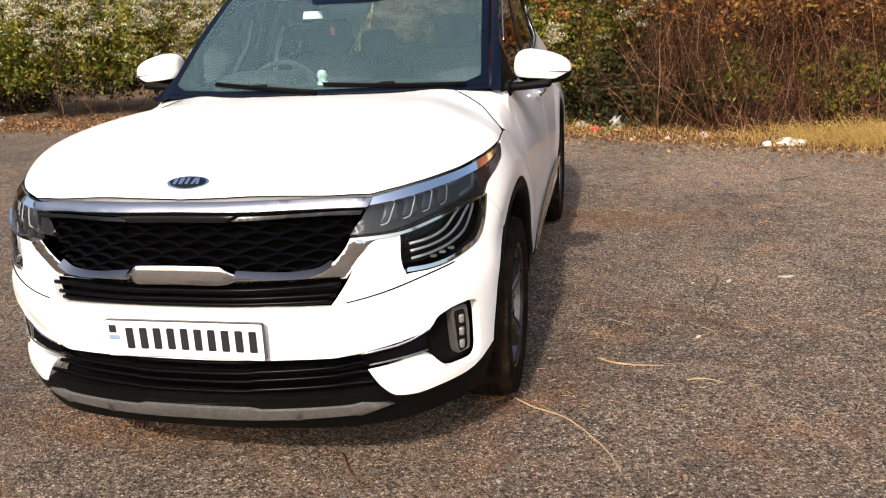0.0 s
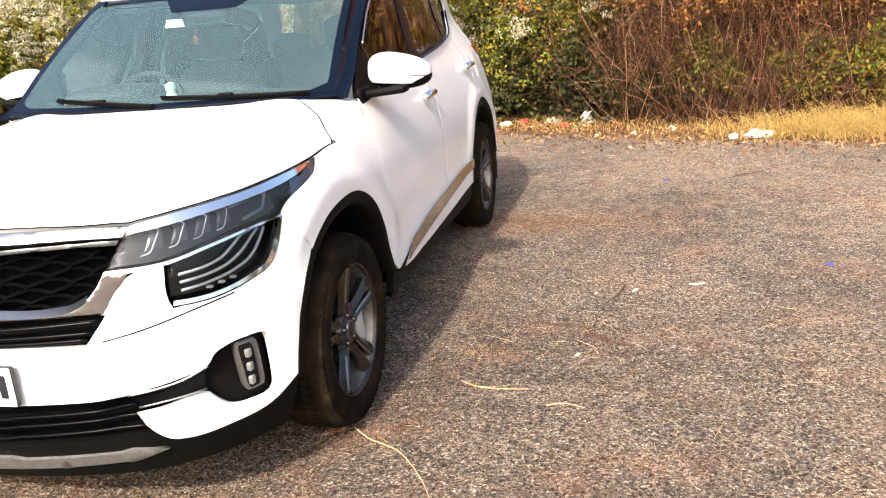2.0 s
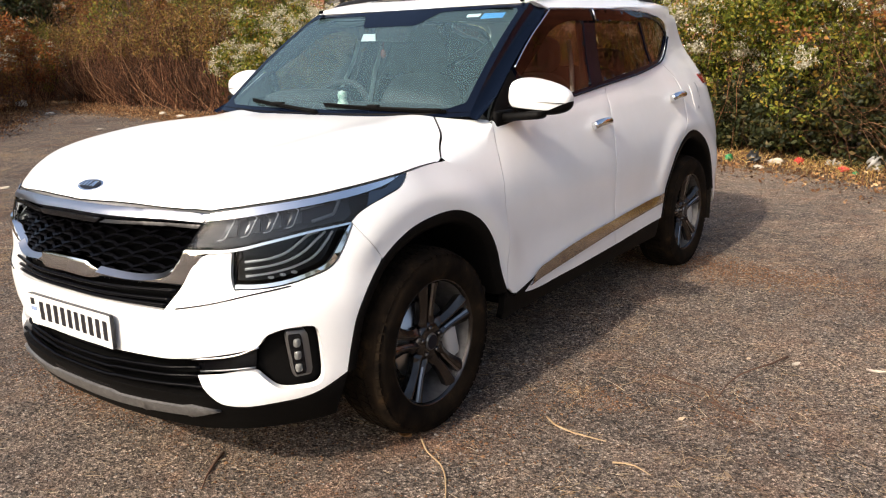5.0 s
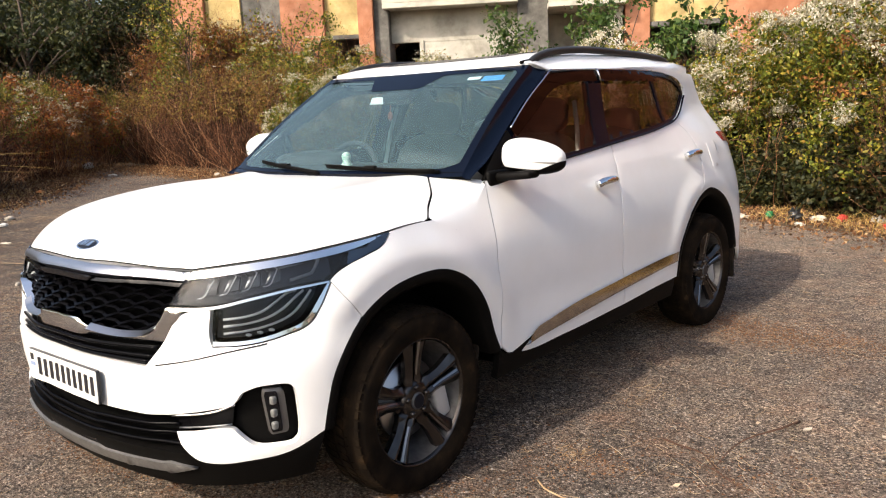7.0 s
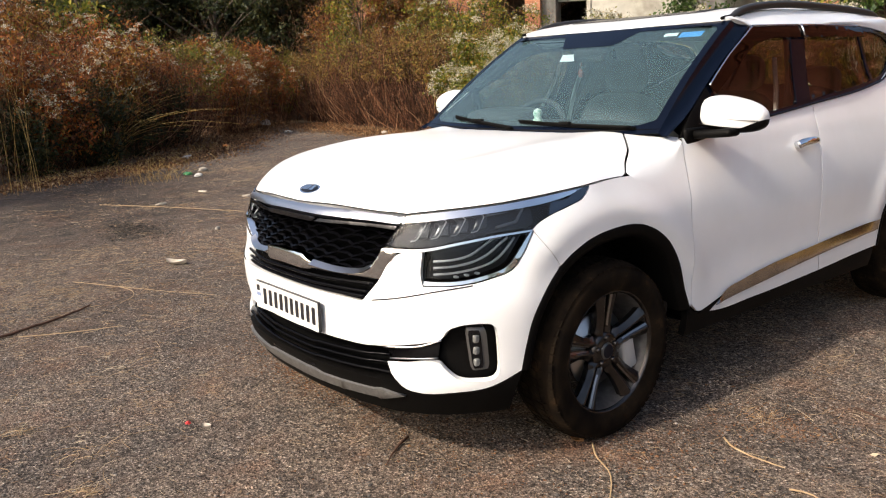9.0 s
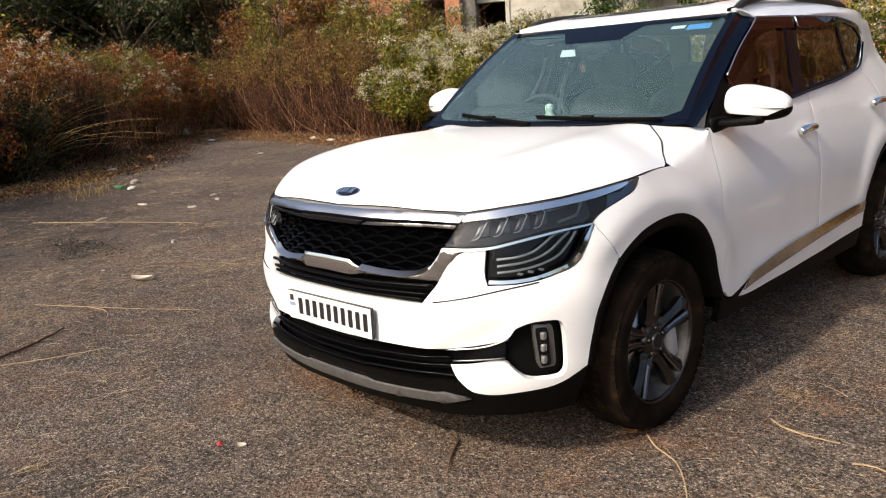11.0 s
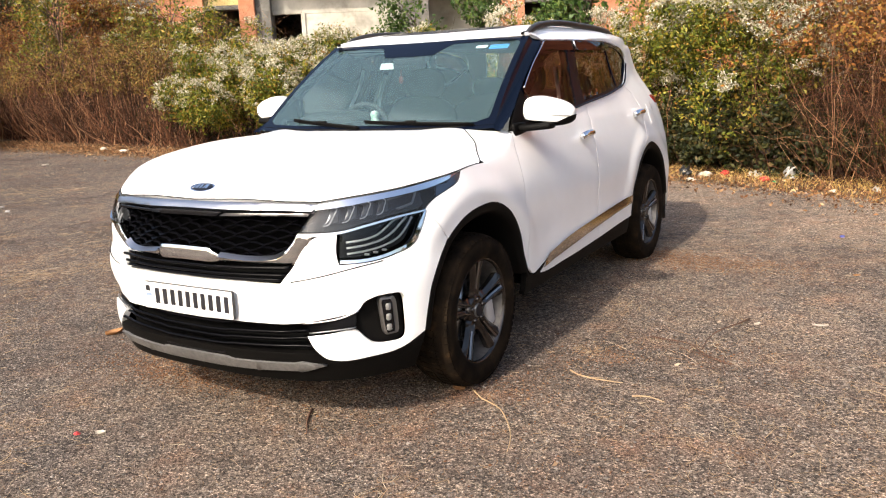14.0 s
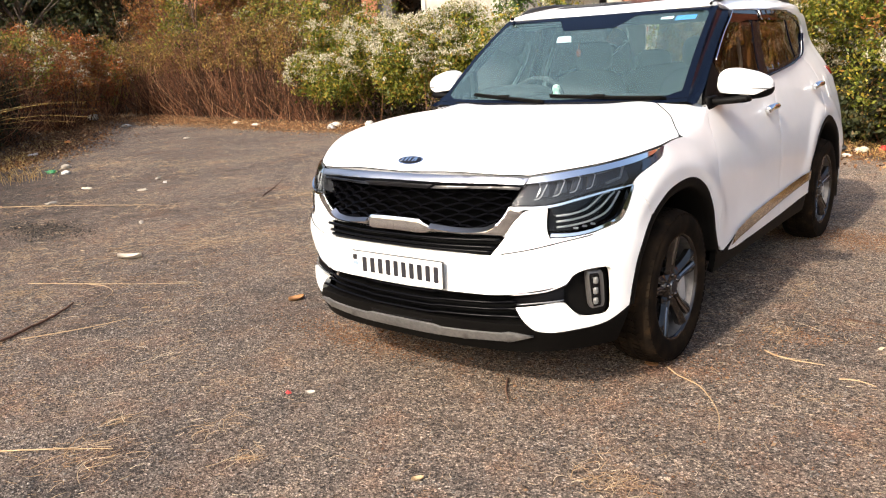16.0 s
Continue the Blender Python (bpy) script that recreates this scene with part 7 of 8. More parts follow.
# a second building beyond the near hedge, mirrored in the car's side glass
REDWALL = grained("weathered red plaster", ((0.3, (0.15, 0.042, 0.022)), (0.6, (0.26, 0.080, 0.042)), (0.8, (0.34, 0.14, 0.085))), 2.2, 0.9, 0.2, 0.01, 0.5, 0.5)
annexe = thing("building", "red and yellow plastered building beyond the hedge", "building", (4.0, 17.0, 0))
for i, (x0, x1, y0, z0, z1, mat) in enumerate(((0, 3.4, 0.0, 0, 9.5, REDWALL), (3.4, 5.6, 0.12, 1.2, 9.5, REDWALL), (5.6, 9.2, 0.0, 0, 9.5, REDWALL), (9.2, 11.4, 0.12, 1.2, 9.5, YELLOW), (11.4, 16.0, 0.0, 0, 9.5, REDWALL))):
    part("wall", moved(box(x1 - x0, 0.3, z1 - z0, 0.015, 1), Matrix.Translation(((x0 + x1) / 2, y0 + 0.15, (z0 + z1) / 2))), mat, annexe, "", False)
for x0 in (3.4, 9.2):
    part("wall", moved(box(2.2, 0.2, 1.2, 0.015, 1), Matrix.Translation((x0 + 1.1, 0.25, 0.6))), CONCRETE, annexe, "", False)
part("roof", moved(box(16.6, 5.0, 0.2, 0.02, 1), Matrix.Translation((8.0, 2.3, 9.6))), CONCRETE, annexe, "flat concrete roof", False)

# ================= trees =================
DARK_GREEN = varied("dark tree leaves", ((0.0, (0.012, 0.018, 0.006)), (0.5, (0.026, 0.036, 0.009)), (1.0, (0.07, 0.07, 0.016))), 0.6, 0.25)
BARK = grained("brown bark", ((0.3, (0.05, 0.036, 0.025)), (0.7, (0.13, 0.10, 0.075))), 12, 0.95, 0.6, 0.02)


def tree(x, y, h, spread, leaves, size, foliage, seed, label, trunk_r=0.14, clumps=26):
    rng = np.random.default_rng(seed)
    t = thing("tree", label, "tree", (x, y, 0), "trees round the lot")
    w = np.linspace(0, 1, 8)
    trunk = np.stack([np.cumsum(rng.normal(0, 0.02, 8)) * h * 0.3, np.cumsum(rng.normal(0, 0.02, 8)) * h * 0.3, w * h * 0.72], 1)
    trunk[0, 2] = -0.05
    pieces = [tube(trunk, trunk_r, 9, 0.35)]
    ends = []
    for k in range(clumps):
        p0 = trunk[rng.integers(3, 8)]
        a = rng.uniform(0, 6.28)
        d = np.array((math.cos(a) * spread * rng.uniform(0.35, 1), math.sin(a) * spread * rng.uniform(0.35, 1), h * rng.uniform(0.02, 0.34)))
        line = [tuple(p0 + d * q + np.array((0, 0, 0.06 * h * q * (1 - q)))) for q in np.linspace(0, 1, 5)]
        pieces.append(tube(line, trunk_r * 0.32, 6, 0.3))
        ends.append(line[-1])
        ends.append(line[-2])
    part("trunk", merged(*pieces), BARK, t, "brown trunk and limbs")
    e = np.array(ends)
    i = rng.integers(0, len(e), leaves)
    rr = spread * rng.uniform(0.16, 0.34, len(e))
    d = rng.normal(0, 1, (leaves, 3))
    d /= np.linalg.norm(d, axis=1, keepdims=True)
    p = e[i] + d * (rr[i] * rng.uniform(0.1, 1, leaves) ** 0.5)[:, None] * (1.1, 1.1, 0.8)
    v, f = leaf_cloud(p, size * rng.uniform(0.6, 1.4, leaves), rng, 0.5)
    bulk("crown", v, f, foliage).parent = t
    return t


DARKTREE = "dark leafy tree behind the shrubs"
for i, (x, y, h, sp) in enumerate(((-25, 9.5, 6.5, 2.8), (-27.5, 13, 7.5, 3.0), (-24, 15.5, 6.5, 2.6), (-30, 7, 7, 3), (-26, 5.0, 6.0, 2.6), (-25.5, 1.5, 5.8, 2.4), (-24.5, -2.0, 5.5, 2.4))):
    tree(x, y, h, sp, 5000, 0.16, DARK_GREEN, 500 + i, DARKTREE)
tree(-13.6, 12.2, 3.9, 1.3, 1500, 0.09, GREEN, 520, "thin straggling tree with sparse yellow-green leaves", 0.05, 22)
tree(-15.6, 12.8, 4.2, 1.5, 1700, 0.09, GREEN, 521, "thin straggling tree with sparse yellow-green leaves", 0.05, 24)
tree(-17.9, 11.0, 5.2, 1.5, 2200, 0.085, GREEN, 526, "thin straggling tree with sparse yellow-green leaves", 0.05, 26)
tree(-3.2, 12.2, 3.3, 0.75, 520, 0.13, LUSH, 522, "slim sapling with fresh green leaves", 0.035, 12)
tree(-8.3, 14.2, 3.5, 1.3, 2200, 0.10, LUSH, 523, "green sapling growing by the building", 0.04, 18)
tree(-6.0, 14.8, 3.7, 1.5, 2600, 0.11, LUSH, 524, "green sapling growing by the building", 0.04, 18)
tree(1.4, 10.0, 4.0, 1.7, 2400, 0.11, LUSH, 525, "leafy green young tree behind the hedge", 0.05, 22)
for i, (x, y, h, sp) in enumerate(((-30, -42, 8, 3.5), (-13, -49, 9, 3.8), (3, -46, 8, 3.4), (19, -50, 9, 3.8), (36, -42, 8, 3.4), (46, -18, 8, 3.4), (44, 6, 8, 3.4), (-44, -28, 8, 3.5))):
    tree(x, y, h, sp, 2600, 0.24, DARK_GREEN, 540 + i, "dark leafy tree at the far rim of the lot", 0.2, 30)


# ================= things lying about =================
def crumple(sx, sy, sz, seed, rough=0.25):
    rng_ = np.random.default_rng(seed)
    ph = rng_.uniform(0, 6.28, (6, 3))
    fr = rng_.uniform(2, 9, (6, 3))

    def shape(q):
        d = np.array((q.x / sx, q.y / sy, q.z / sz))
        k = 1 + rough * sum(math.sin(float(fr[i] @ d) + ph[i, 0]) for i in range(6)) / 3
        return Vector((q.x * k, q.y * k, max(q.z * k, -sz * 0.6)))
    return blob(sx, sy, sz, 2.2, 14, 22, shape)


def lying(name, x, y, vf, mat, label, category, turn=0, group="", lift=0.0):
    zmin = min(v[2] for v in vf[0])
    ob = mesh_object(name, [(a, b, c - zmin) for a, b, c in vf[0]], vf[1], mat)
    ob.location = (x, y, lift - 0.002)
    ob.rotation_euler = (0, 0, radians(turn))
    return tagged(ob, label, category, group)


PLASTIC_WHITE = grained("white plastic film", ((0.3, (0.42, 0.40, 0.37)), (0.7, (0.64, 0.62, 0.59))), 18, 0.4, 0.3, 0.01)
PLASTIC_GREY = grained("cloudy plastic film", ((0.3, (0.30, 0.29, 0.27)), (0.7, (0.48, 0.47, 0.45))), 14, 0.3, 0.4, 0.01)
PLASTIC_BLACK = grained("black plastic film", ((0.3, (0.012, 0.012, 0.012)), (0.7, (0.03, 0.03, 0.03))), 14, 0.3, 0.4, 0.01)
RED_WRAP = grained("red wrapper", ((0.3, (0.42, 0.03, 0.03)), (0.7, (0.58, 0.06, 0.05))), 20, 0.4, 0.2, 0.005)
GREEN_WRAP = grained("green wrapper", ((0.3, (0.02, 0.13, 0.045)), (0.7, (0.05, 0.24, 0.09))), 20, 0.4, 0.2, 0.005)
ORANGE_WRAP = grained("orange wrapper", ((0.3, (0.55, 0.16, 0.03)), (0.7, (0.65, 0.26, 0.06))), 20, 0.5, 0.2, 0.005)
BLUE_WRAP = grained("blue wrapper", ((0.3, (0.04, 0.05, 0.22)), (0.7, (0.09, 0.10, 0.34))), 20, 0.5, 0.2, 0.005)
PAPER = grained("grubby paper", ((0.3, (0.36, 0.31, 0.25)), (0.7, (0.52, 0.47, 0.39))), 20, 0.8, 0.2, 0.005)
DEAD_LEAF = grained("dead leaf", ((0.3, (0.20, 0.09, 0.035)), (0.7, (0.36, 0.19, 0.08))), 30, 0.8, 0.2, 0.005)
STALK = grained("dry stalk", ((0.3, (0.30, 0.195, 0.10)), (0.7, (0.46, 0.345, 0.20))), 40, 0.75, 0.2, 0.002)
TWIG = grained("dark twig", ((0.3, (0.05, 0.028, 0.018)), (0.7, (0.13, 0.065, 0.04))), 40, 0.85, 0.3, 0.003)

for i, (x, y, sx, sy, sz, mat, lab, cat) in enumerate((
        (2.98, 5.56, 0.17, 0.08, 0.055, PLASTIC_WHITE, "crumpled white plastic bag by the grass", "plastic bag"), (2.74, 5.52, 0.07, 0.05, 0.04, PLASTIC_WHITE, "crumpled white plastic scrap", "litter"),
        (1.27, 7.0, 0.15, 0.09, 0.12, PLASTIC_GREY, "cloudy plastic bag lying under the hedge", "plastic bag"), (0.86, 7.1, 0.13, 0.08, 0.05, PLASTIC_GREY, "cloudy plastic scrap under the hedge", "litter"), (1.02, 6.75, 0.07, 0.05, 0.04, RED_WRAP, "faded red wrapper on the ground", "wrapper"),
        (0.52, 7.05, 0.07, 0.05, 0.06, RED_WRAP, "crumpled red wrapper under the hedge", "wrapper"), (1.17, 6.55, 0.05, 0.04, 0.03, GREEN_WRAP, "small green wrapper on the ground", "wrapper"), (0.05, 7.0, 0.10, 0.08, 0.09, PLASTIC_BLACK, "knotted black plastic bag", "plastic bag"),
        (0.30, 6.95, 0.10, 0.06, 0.05, PAPER, "crumpled pale paper under the hedge", "paper"), (-0.22, 7.0, 0.06, 0.05, 0.06, GREEN_WRAP, "crushed bright green wrapper", "wrapper"), (-0.50, 6.95, 0.16, 0.08, 0.03, PAPER, "flattened pale cardboard piece", "cardboard"), (0.22, 6.6, 0.07, 0.04, 0.03, PAPER, "pale paper scrap at the asphalt edge", "paper"),
        (1.80, 5.98, 0.05, 0.035, 0.03, PAPER, "pale paper scrap at the asphalt edge", "paper"), (2.36, 5.62, 0.06, 0.03, 0.02, PAPER, "pale paper scrap at the asphalt edge", "paper"), (2.2, 6.1, 0.09, 0.02, 0.05, PLASTIC_GREY, "pale splintered stick end", "litter"),
        (-20.6, 8.9, 0.22, 0.16, 0.16, PLASTIC_WHITE, "white plastic bag by the path", "plastic bag"), (-10.05, 8.55, 0.16, 0.09, 0.07, PAPER, "pale cardboard scrap below the shrubs", "cardboard"), (-9.2, 8.7, 0.12, 0.08, 0.09, PLASTIC_WHITE, "white plastic bag below the shrubs", "plastic bag"), (-8.75, 8.6, 0.10, 0.07, 0.05, PLASTIC_GREY, "cloudy plastic scrap below the shrubs", "litter"),
        (-14.0, 4.75, 0.13, 0.08, 0.06, ORANGE_WRAP, "orange wrapper beside the bushes", "wrapper"), (-9.2, 2.27, 0.08, 0.06, 0.04, PLASTIC_WHITE, "small white plastic scrap", "litter"), (-9.85, 2.6, 0.09, 0.06, 0.05, PAPER, "crumpled pale paper on the asphalt", "paper"), (-12.3, 3.25, 0.14, 0.08, 0.05, PLASTIC_WHITE, "crumpled white plastic below the bushes", "litter"), (-12.75, 1.9, 0.13, 0.07, 0.10, PLASTIC_GREY, "cloudy plastic bag caught in the grass", "plastic bag"), (-16.95, 7.8, 0.12, 0.07, 0.04, PLASTIC_WHITE, "white plastic scrap at the end of the lot", "litter"), (-11.87, 6.13, 0.08, 0.05, 0.02, PAPER, "pale paper scrap on the asphalt", "paper"), (-9.75, 8.15, 0.16, 0.09, 0.08, PLASTIC_GREY, "cloudy plastic bag below the shrubs", "plastic bag"), (-12.5, 8.4, 0.14, 0.08, 0.05, PAPER, "pale cardboard scrap in the leaf litter", "cardboard"), (-13.6, 8.7, 0.10, 0.07, 0.05, PAPER, "pale paper scrap in the leaf litter", "paper"), (-6.75, 0.86, 0.09, 0.03, 0.02, PAPER, "pale dry scrap on the asphalt", "paper"), (-4.67, 0.7, 0.09, 0.025, 0.015, PAPER, "pale dry strip on the asphalt", "paper"), (-7.40, 1.62, 0.10, 0.04, 0.02, PAPER, "pale paper scrap on dark asphalt", "paper"), (-6.5, 1.84, 0.07, 0.03, 0.02, PAPER, "pale paper scrap on dark asphalt", "paper"), (-7.2, 2.5, 0.06, 0.03, 0.02, PAPER, "pale paper scrap on dark asphalt", "paper"), (-6.78, 2.33, 0.05, 0.03, 0.02, PLASTIC_WHITE, "small white plastic scrap", "litter"), (-9.53, 2.22, 0.11, 0.06, 0.04, GREEN_WRAP, "torn green wrapper on the asphalt", "wrapper"),
        (2.06, 3.77, 0.025, 0.02, 0.012, BLUE_WRAP, "tiny blue wrapper on the asphalt", "wrapper"), (2.80, 1.72, 0.03, 0.02, 0.01, BLUE_WRAP, "tiny blue wrapper on the asphalt", "wrapper"), (-0.42, -1.19, 0.022, 0.014, 0.008, RED_WRAP, "tiny red wrapper on the asphalt", "wrapper"), (2.23, 2.58, 0.03, 0.015, 0.01, DEAD_LEAF, "curled brown leaf on the asphalt", "leaf"))):
    lying(cat.replace(" ", "_"), x, y, crumple(sx * 0.75, sy * 0.75, sz * 0.75, 700 + i, 0.35), mat, lab, cat, (i * 47) % 180, "litter along the rim" if y > 5 else "litter on the asphalt")


def leaf_piece(l, w, curl):
    v, f = [], []
    for i in range(9):
        t = i / 8
        h = w * math.sin(math.pi * t) ** 0.7
        for k in (-1, -0.5, 0, 0.5, 1):
            v.append(((t - 0.5) * l, k * h, curl * (k * k * w * 0.8 + 0.5 * l * (t - 0.5) ** 2) + 0.002))
    for i in range(8):
        for k in range(4):
            f.append((i * 5 + k, i * 5 + 5 + k, i * 5 + 6 + k, i * 5 + 1 + k))
    n = len(v)
    v += [(x, y, z - 0.0015) for x, y, z in v]
    f += [tuple(n + j for j in reversed(q)) for q in f]
    return v, f


for x, y, l, w, mat, turn, lab in ((-0.325, -1.146, 0.05, 0.018, PAPER, 20, "small pale dry leaf on the asphalt"), (-1.43, -0.24, 0.10, 0.035, DEAD_LEAF, 70, "curled brown dead leaf"), (0.53, -1.44, 0.045, 0.014, STALK, 50, "small yellow-brown leaf on the asphalt"), (-3.44, -0.15, 0.20, 0.05, PAPER, 30, "shrivelled pale brown leaf"), (0.80, -0.12, 0.06, 0.02, DEAD_LEAF, 10, "reddish dead leaf by the tyre"), (2.13, 1.41, 0.08, 0.014, PAPER, 10, "pale dry leaf on the asphalt"), (1.83, 1.32, 0.05, 0.012, PAPER, 60, "pale dry leaf on the asphalt")):
    lying("dead_leaf", x, y, leaf_piece(l, w, 0.7), mat, lab, "leaf", turn, "fallen leaves")


def lying_line(name, pts, r, mat, label, category, taper=0.5, lift=0.0):
    line = run([(x, y) for x, y in pts], 0.03)
    rng_ = random.Random(len(pts) * 31 + int(abs(pts[0][0]) * 100))
    vf = tube([(x, y, r + lift * math.sin(math.pi * i / max(1, len(line) - 1)) + rng_.uniform(0, r * 0.6)) for i, (x, y) in enumerate(line)], r, 6, taper)
    return tagged(mesh_object(name, vf[0], vf[1], mat), label, category, "stalks and twigs on the asphalt")


lying_line("stalk", [(1.17, 0.29), (1.23, 0.25), (1.30, 0.235), (1.44, 0.24)], 0.0042, STALK, "short thick dry stalk on the asphalt", "stalk")
lying_line("stalk", [(0.86, -0.10), (0.94, -0.17), (1.04, -0.22), (1.15, -0.34), (1.23, -0.48), (1.26, -0.57)], 0.0036, STALK, "long curved dry stalk by the tyre", "stalk")
lying_line("branch", [(1.38, 0.90), (1.48, 0.85), (1.58, 0.82), (1.70, 0.70), (1.83, 0.64)], 0.0042, TWIG, "thin reddish twig on the asphalt", "twig", 0.4, 0.02)
lying_line("branch", [(1.78, 1.38), (1.75, 1.20), (1.67, 0.96), (1.66, 0.74)], 0.0048, TWIG, "thin bent twig on the asphalt", "twig", 0.4, 0.03)
lying_line("stalk", [(1.55, 0.80), (1.69, 0.73), (1.84, 0.66)], 0.0026, TWIG, "thin brown stalk lying across twigs", "stalk")
lying_line("stalk", [(1.52, 0.12), (1.58, 0.14), (1.66, 0.11)], 0.0035, STALK, "short dry stalk on the asphalt", "stalk")
lying_line("stick", [(-2.30, -1.66), (-2.43, -1.36), (-2.52, -1.18), (-2.65, -1.01)], 0.010, TWIG, "dark dry stick on the asphalt", "stick", 0.6)
lying_line("splinter", [(0.34, -0.59), (0.39, -0.68), (0.47, -0.78)], 0.007, TWIG, "dark splintered stick on the asphalt", "stick", 0.3)
lying_line("stalk", [(-0.99, -2.17), (-0.80, -2.03), (-0.61, -1.91)], 0.0035, STALK, "long pale dry stalk", "stalk")
lying_line("stalk", [(-2.28, -1.50), (-2.13, -1.21), (-2.05, -0.98)], 0.0035, STALK, "long pale dry stalk", "stalk")
lying_line("stalk", [(-3.46, -0.92), (-2.95, -0.66), (-2.73, -0.55), (-2.30, -0.30)], 0.0028, STALK, "very long pale dry stalk", "stalk")
lying_line("stalk", [(-7.4, 0.32), (-6.4, 0.86), (-5.4, 1.31)], 0.0050, STALK, "very long pale dry stalk", "stalk")
lying_line("stalk", [(-3.05, -0.71), (-2.85, -0.68), (-2.68, -0.73), (-2.58, -0.84)], 0.0032, STALK, "curled pale dry stalk", "stalk")
lying_line("branch", [(-4.64, 2.14), (-5.1, 2.75), (-5.64, 3.33)], 0.006, TWIG, "thin dark twig on the asphalt", "twig")
lying_line("branch", [(2.58, 3.86), (2.72, 3.95), (2.86, 4.08)], 0.005, TWIG, "thin dark twig on the asphalt", "twig")
# crumbled reddish earth and leaf litter
ASH = varied("burnt crumbs", ((0.0, (0.008, 0.007, 0.006)), (0.6, (0.03, 0.025, 0.02)), (1.0, (0.11, 0.09, 0.07))), 0.95)
EARTH = varied("reddish crumbs", ((0.0, (0.09, 0.045, 0.022)), (0.6, (0.17, 0.08, 0.038)), (1.0, (0.26, 0.15, 0.075))), 0.95)
cl = np.concatenate([rng.normal(0, 1, (n, 2)) * sd + c for c, sd, n in (((1.25, 2.6), (0.34, 0.14), 4500), ((0.95, 2.75), (0.10, 0.14), 700), ((-0.55, -0.50), (0.32, 0.10), 3600), ((0.95, -0.05), (0.14, 0.12), 600), ((1.12, 0.45), (0.10, 0.22), 500), ((1.3, 0.55), (0.08, 0.06), 300), ((1.75, 0.75), (0.2, 0.14), 500), ((-4.2, 0.4), (0.7, 0.5), 1600), ((0.5, -0.5), (0.5, 0.12), 900), ((1.5, -0.7), (0.7, 0.5), 900))])
tagged(grit_mesh("earth_crumbs", cl, rng.gamma(2.0, 0.0011, len(cl)) + 0.001, EARTH, rng), "crumbs of reddish earth on the asphalt", "earth", kind="stuff")
LITTER = varied("leaf litter", ((0.0, (0.045, 0.022, 0.010)), (0.4, (0.135, 0.060, 0.024)), (0.8, (0.27, 0.135, 0.052)), (1.0, (0.42, 0.29, 0.15))), 0.85)


def leaf_litter(line, n, width, size):
    p = np.array(run(line, 0.05))
    q = p[rng.integers(0, len(p), n)] + rng.normal(0, width, (n, 2)) * (0.5, 1.0)
    pos = np.stack([q[:, 0], q[:, 1], rng.uniform(0.0, 0.03, n)], 1)
    v, f = leaf_cloud(pos, rng.uniform(0.4, 1.3, n) * size, rng)
    v[:, 2] = np.clip(v[:, 2], -0.004, 0.05)
    return v, f


v1, f1 = leaf_litter([(9, 4.2), (5, 5.2), (3.4, 5.7), (2.4, 6.0), (1.6, 6.4), (0.6, 6.8), (-0.4, 7.2), (-3, 7.8), (-6, 8.1), (-9.5, 8.3), (-12, 8.5), (-14.5, 8.9), (-17, 9.2), (-20, 10.0)], 40000, 0.50, 0.045)
v2, f2 = leaf_litter([(-22, 9.4), (-16.2, 5.9), (-12.3, 3.0), (-10.8, 1.0), (-10, -2)], 24000, 0.6, 0.055)
tagged(bulk("leaf_litter", np.concatenate([v1, v2]), np.concatenate([f1, f2 + len(v1)]), LITTER), "brown leaf litter along the asphalt edge", "leaf litter", kind="stuff")

# burnt patch and pale chips of dry leaf
ash = rng.normal(0, 1, (1800, 2)) * (0.30, 0.14) + (-5.3, 0.08)
tagged(grit_mesh("ash_patch", ash, rng.gamma(2.0, 0.0022, len(ash)) + 0.002, ASH, rng), "dark burnt crumbs on the asphalt", "ash", kind="stuff")
CHIP = varied("pale dry chips", ((0.0, (0.16, 0.09, 0.045)), (0.5, (0.29, 0.20, 0.12)), (1.0, (0.44, 0.35, 0.24))), 0.8)
q = np.concatenate([near_lot(rng, 260, -11, 0, -2.5, 6), near_lot(rng, 160, 0, 6, -2.5, 5.5), near_lot(rng, 900, -11, -3, -2, 6)])
v, f = leaf_cloud(np.stack([q[:, 0], q[:, 1], np.full(len(q), 0.006)], 1), rng.gamma(2.0, 0.009, len(q)) + 0.010, rng)
v[:, 2] = np.clip(v[:, 2], 0.001, 0.014)
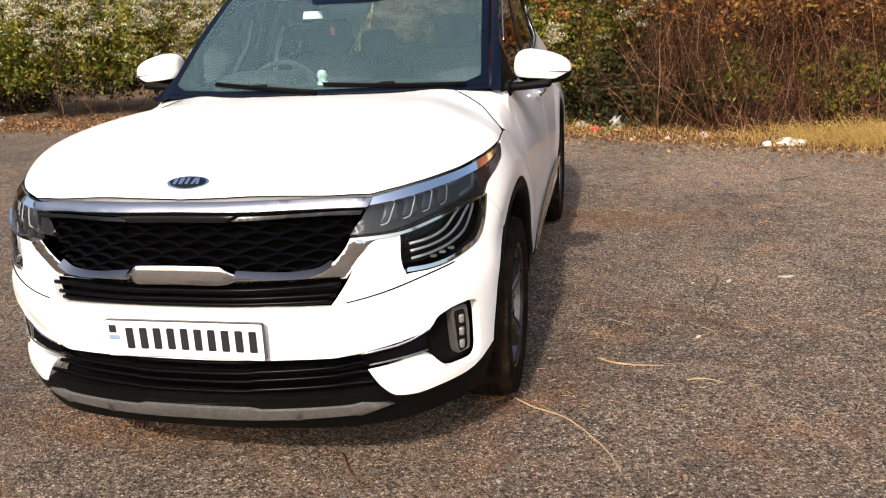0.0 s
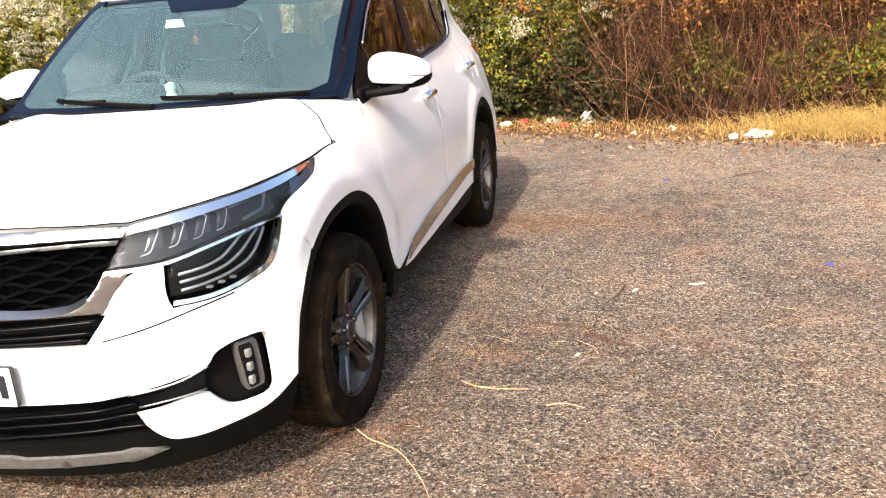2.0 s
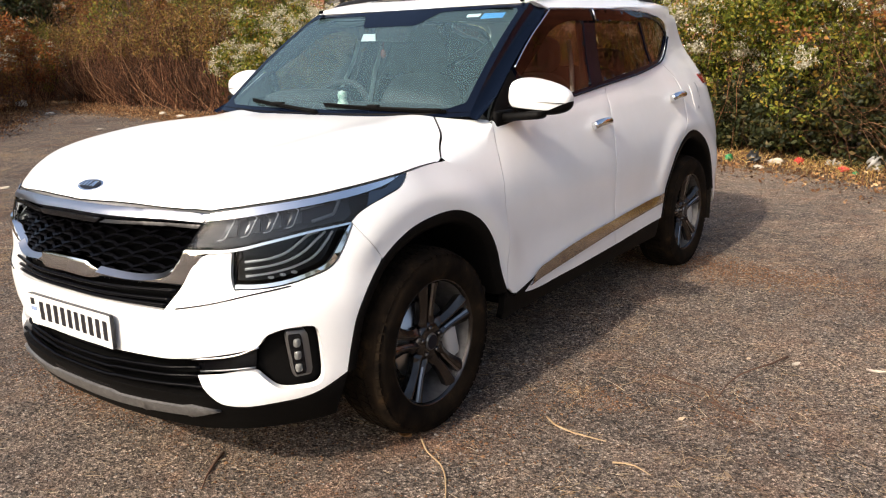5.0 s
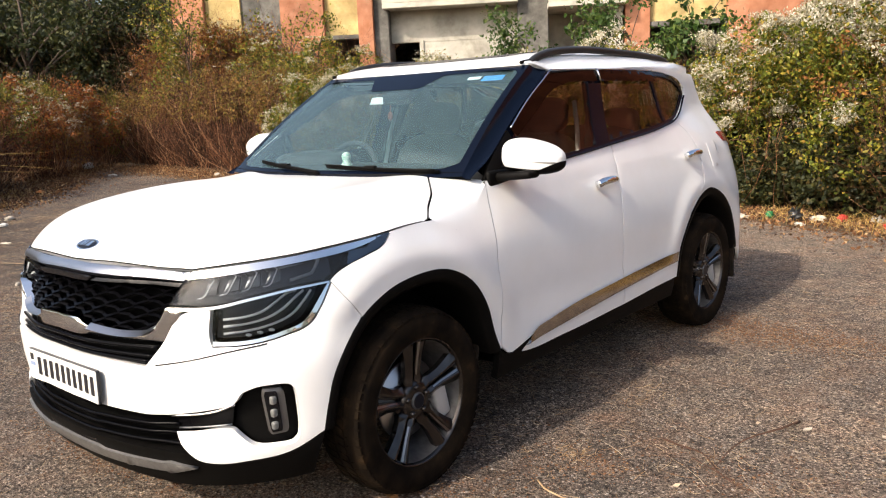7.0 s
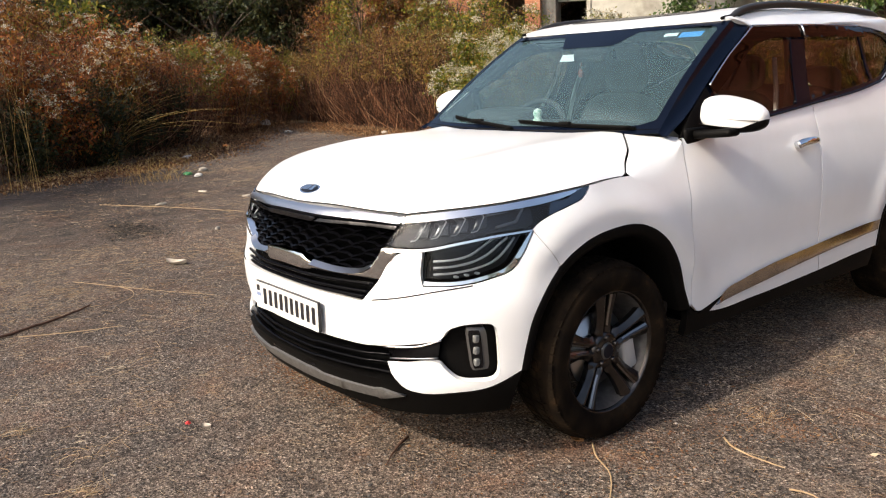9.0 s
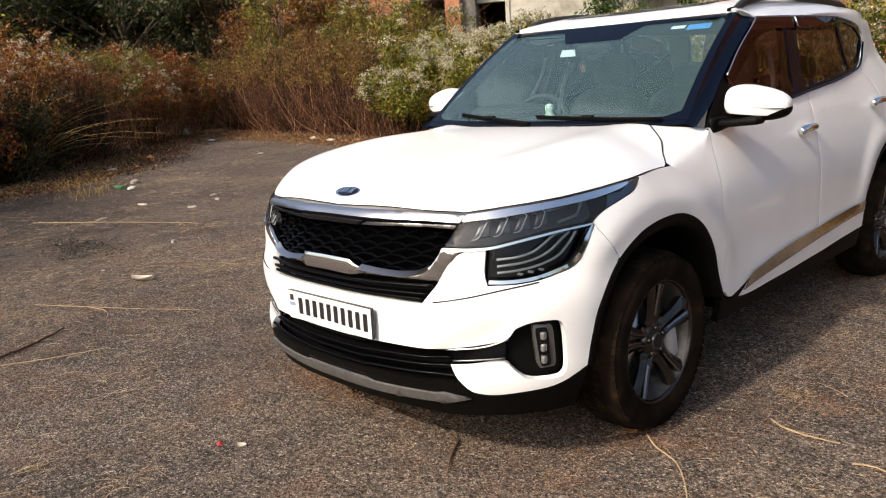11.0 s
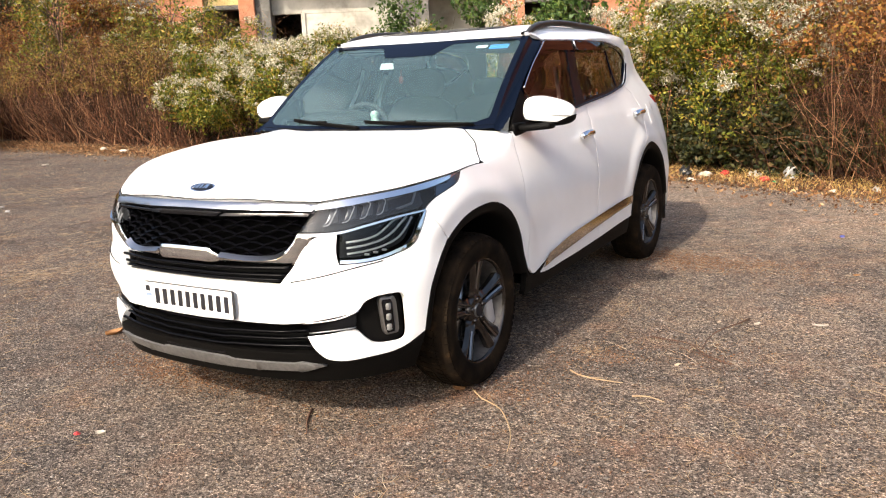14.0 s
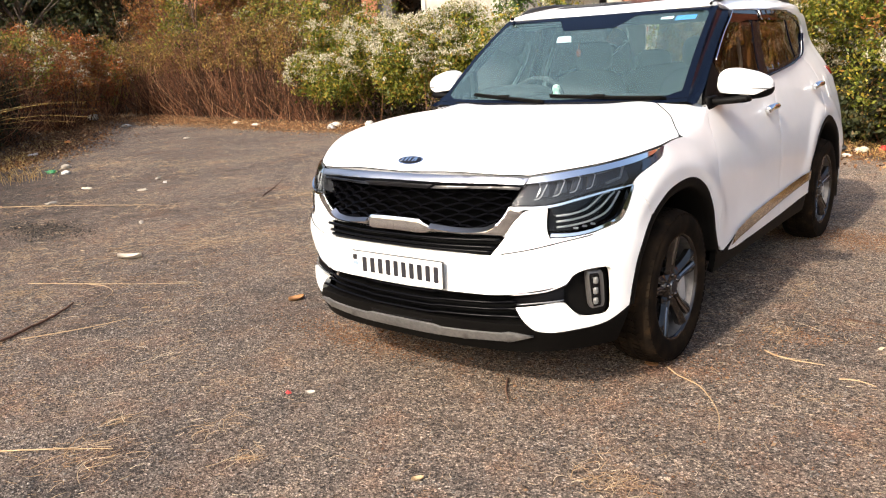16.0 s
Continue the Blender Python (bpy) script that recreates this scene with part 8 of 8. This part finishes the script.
tagged(bulk("leaf_chips", v, f, CHIP), "pale dry leaf chips scattered on the asphalt", "leaf litter", kind="stuff")

# little heaps of straw
def straw_heap(x, y, n, spread, aim, lo, hi):
    xy = rng.normal(0, 1, (n, 2)) * spread + (x, y)
    a, ln, w = rng.normal(aim, 0.95, n), rng.uniform(lo, hi, n) * rng.uniform(0.4, 1.0, n), np.linspace(-0.5, 0.5, 5)
    ang = a[:, None] + rng.normal(0, 1.1, (n, 1)) * w
    px, py = xy[:, :1] + np.cos(ang) * ln[:, None] * w, xy[:, 1:] + np.sin(ang) * ln[:, None] * w
    return np.stack([px, py, 0.004 + rng.uniform(0, 0.02, (n, 1)) * (1 + 1.5 * w)], -1)


heaps = np.concatenate([straw_heap(*h) for h in ((-0.81, -1.76, 26, 0.03, 0.5, 0.05, 0.2), (-0.70, -1.98, 22, 0.07, 0.6, 0.06, 0.36), (-0.08, -1.67, 24, 0.03, 0.9, 0.05, 0.22), (-0.5, -2.0, 30, 0.09, 0.7, 0.03, 0.2), (-0.4, -1.55, 26, 0.08, 0.7, 0.04, 0.2), (1.13, -1.11, 40, 0.05, 0.6, 0.04, 0.18), (0.98, -1.1, 24, 0.08, 0.4, 0.03, 0.15), (1.17, 0.56, 50, 0.05, 0.3, 0.02, 0.08), (1.45, 0.8, 24, 0.12, 2.6, 0.03, 0.18), (1.75, 0.72, 26, 0.16, 2.4, 0.03, 0.16), (-1.3, -1.2, 30, 0.12, 0.5, 0.05, 0.2), (-2.0, -0.9, 40, 0.2, 0.4, 0.05, 0.25), (-3.6, -0.3, 60, 0.3, 0.6, 0.05, 0.3), (2.2, -0.2, 40, 0.2, 2.5, 0.05, 0.2), (2.6, 0.7, 40, 0.2, 2.7, 0.05, 0.2), (1.1, 1.3, 40, 0.10, 1.5, 0.03, 0.1))])
v, f = fibre_mesh(heaps, rng.uniform(0.0009, 0.0019, len(heaps)))
tagged(bulk("straw_heaps", v, f, STRAW), "small heaps of golden straw on the asphalt", "straw", kind="stuff")
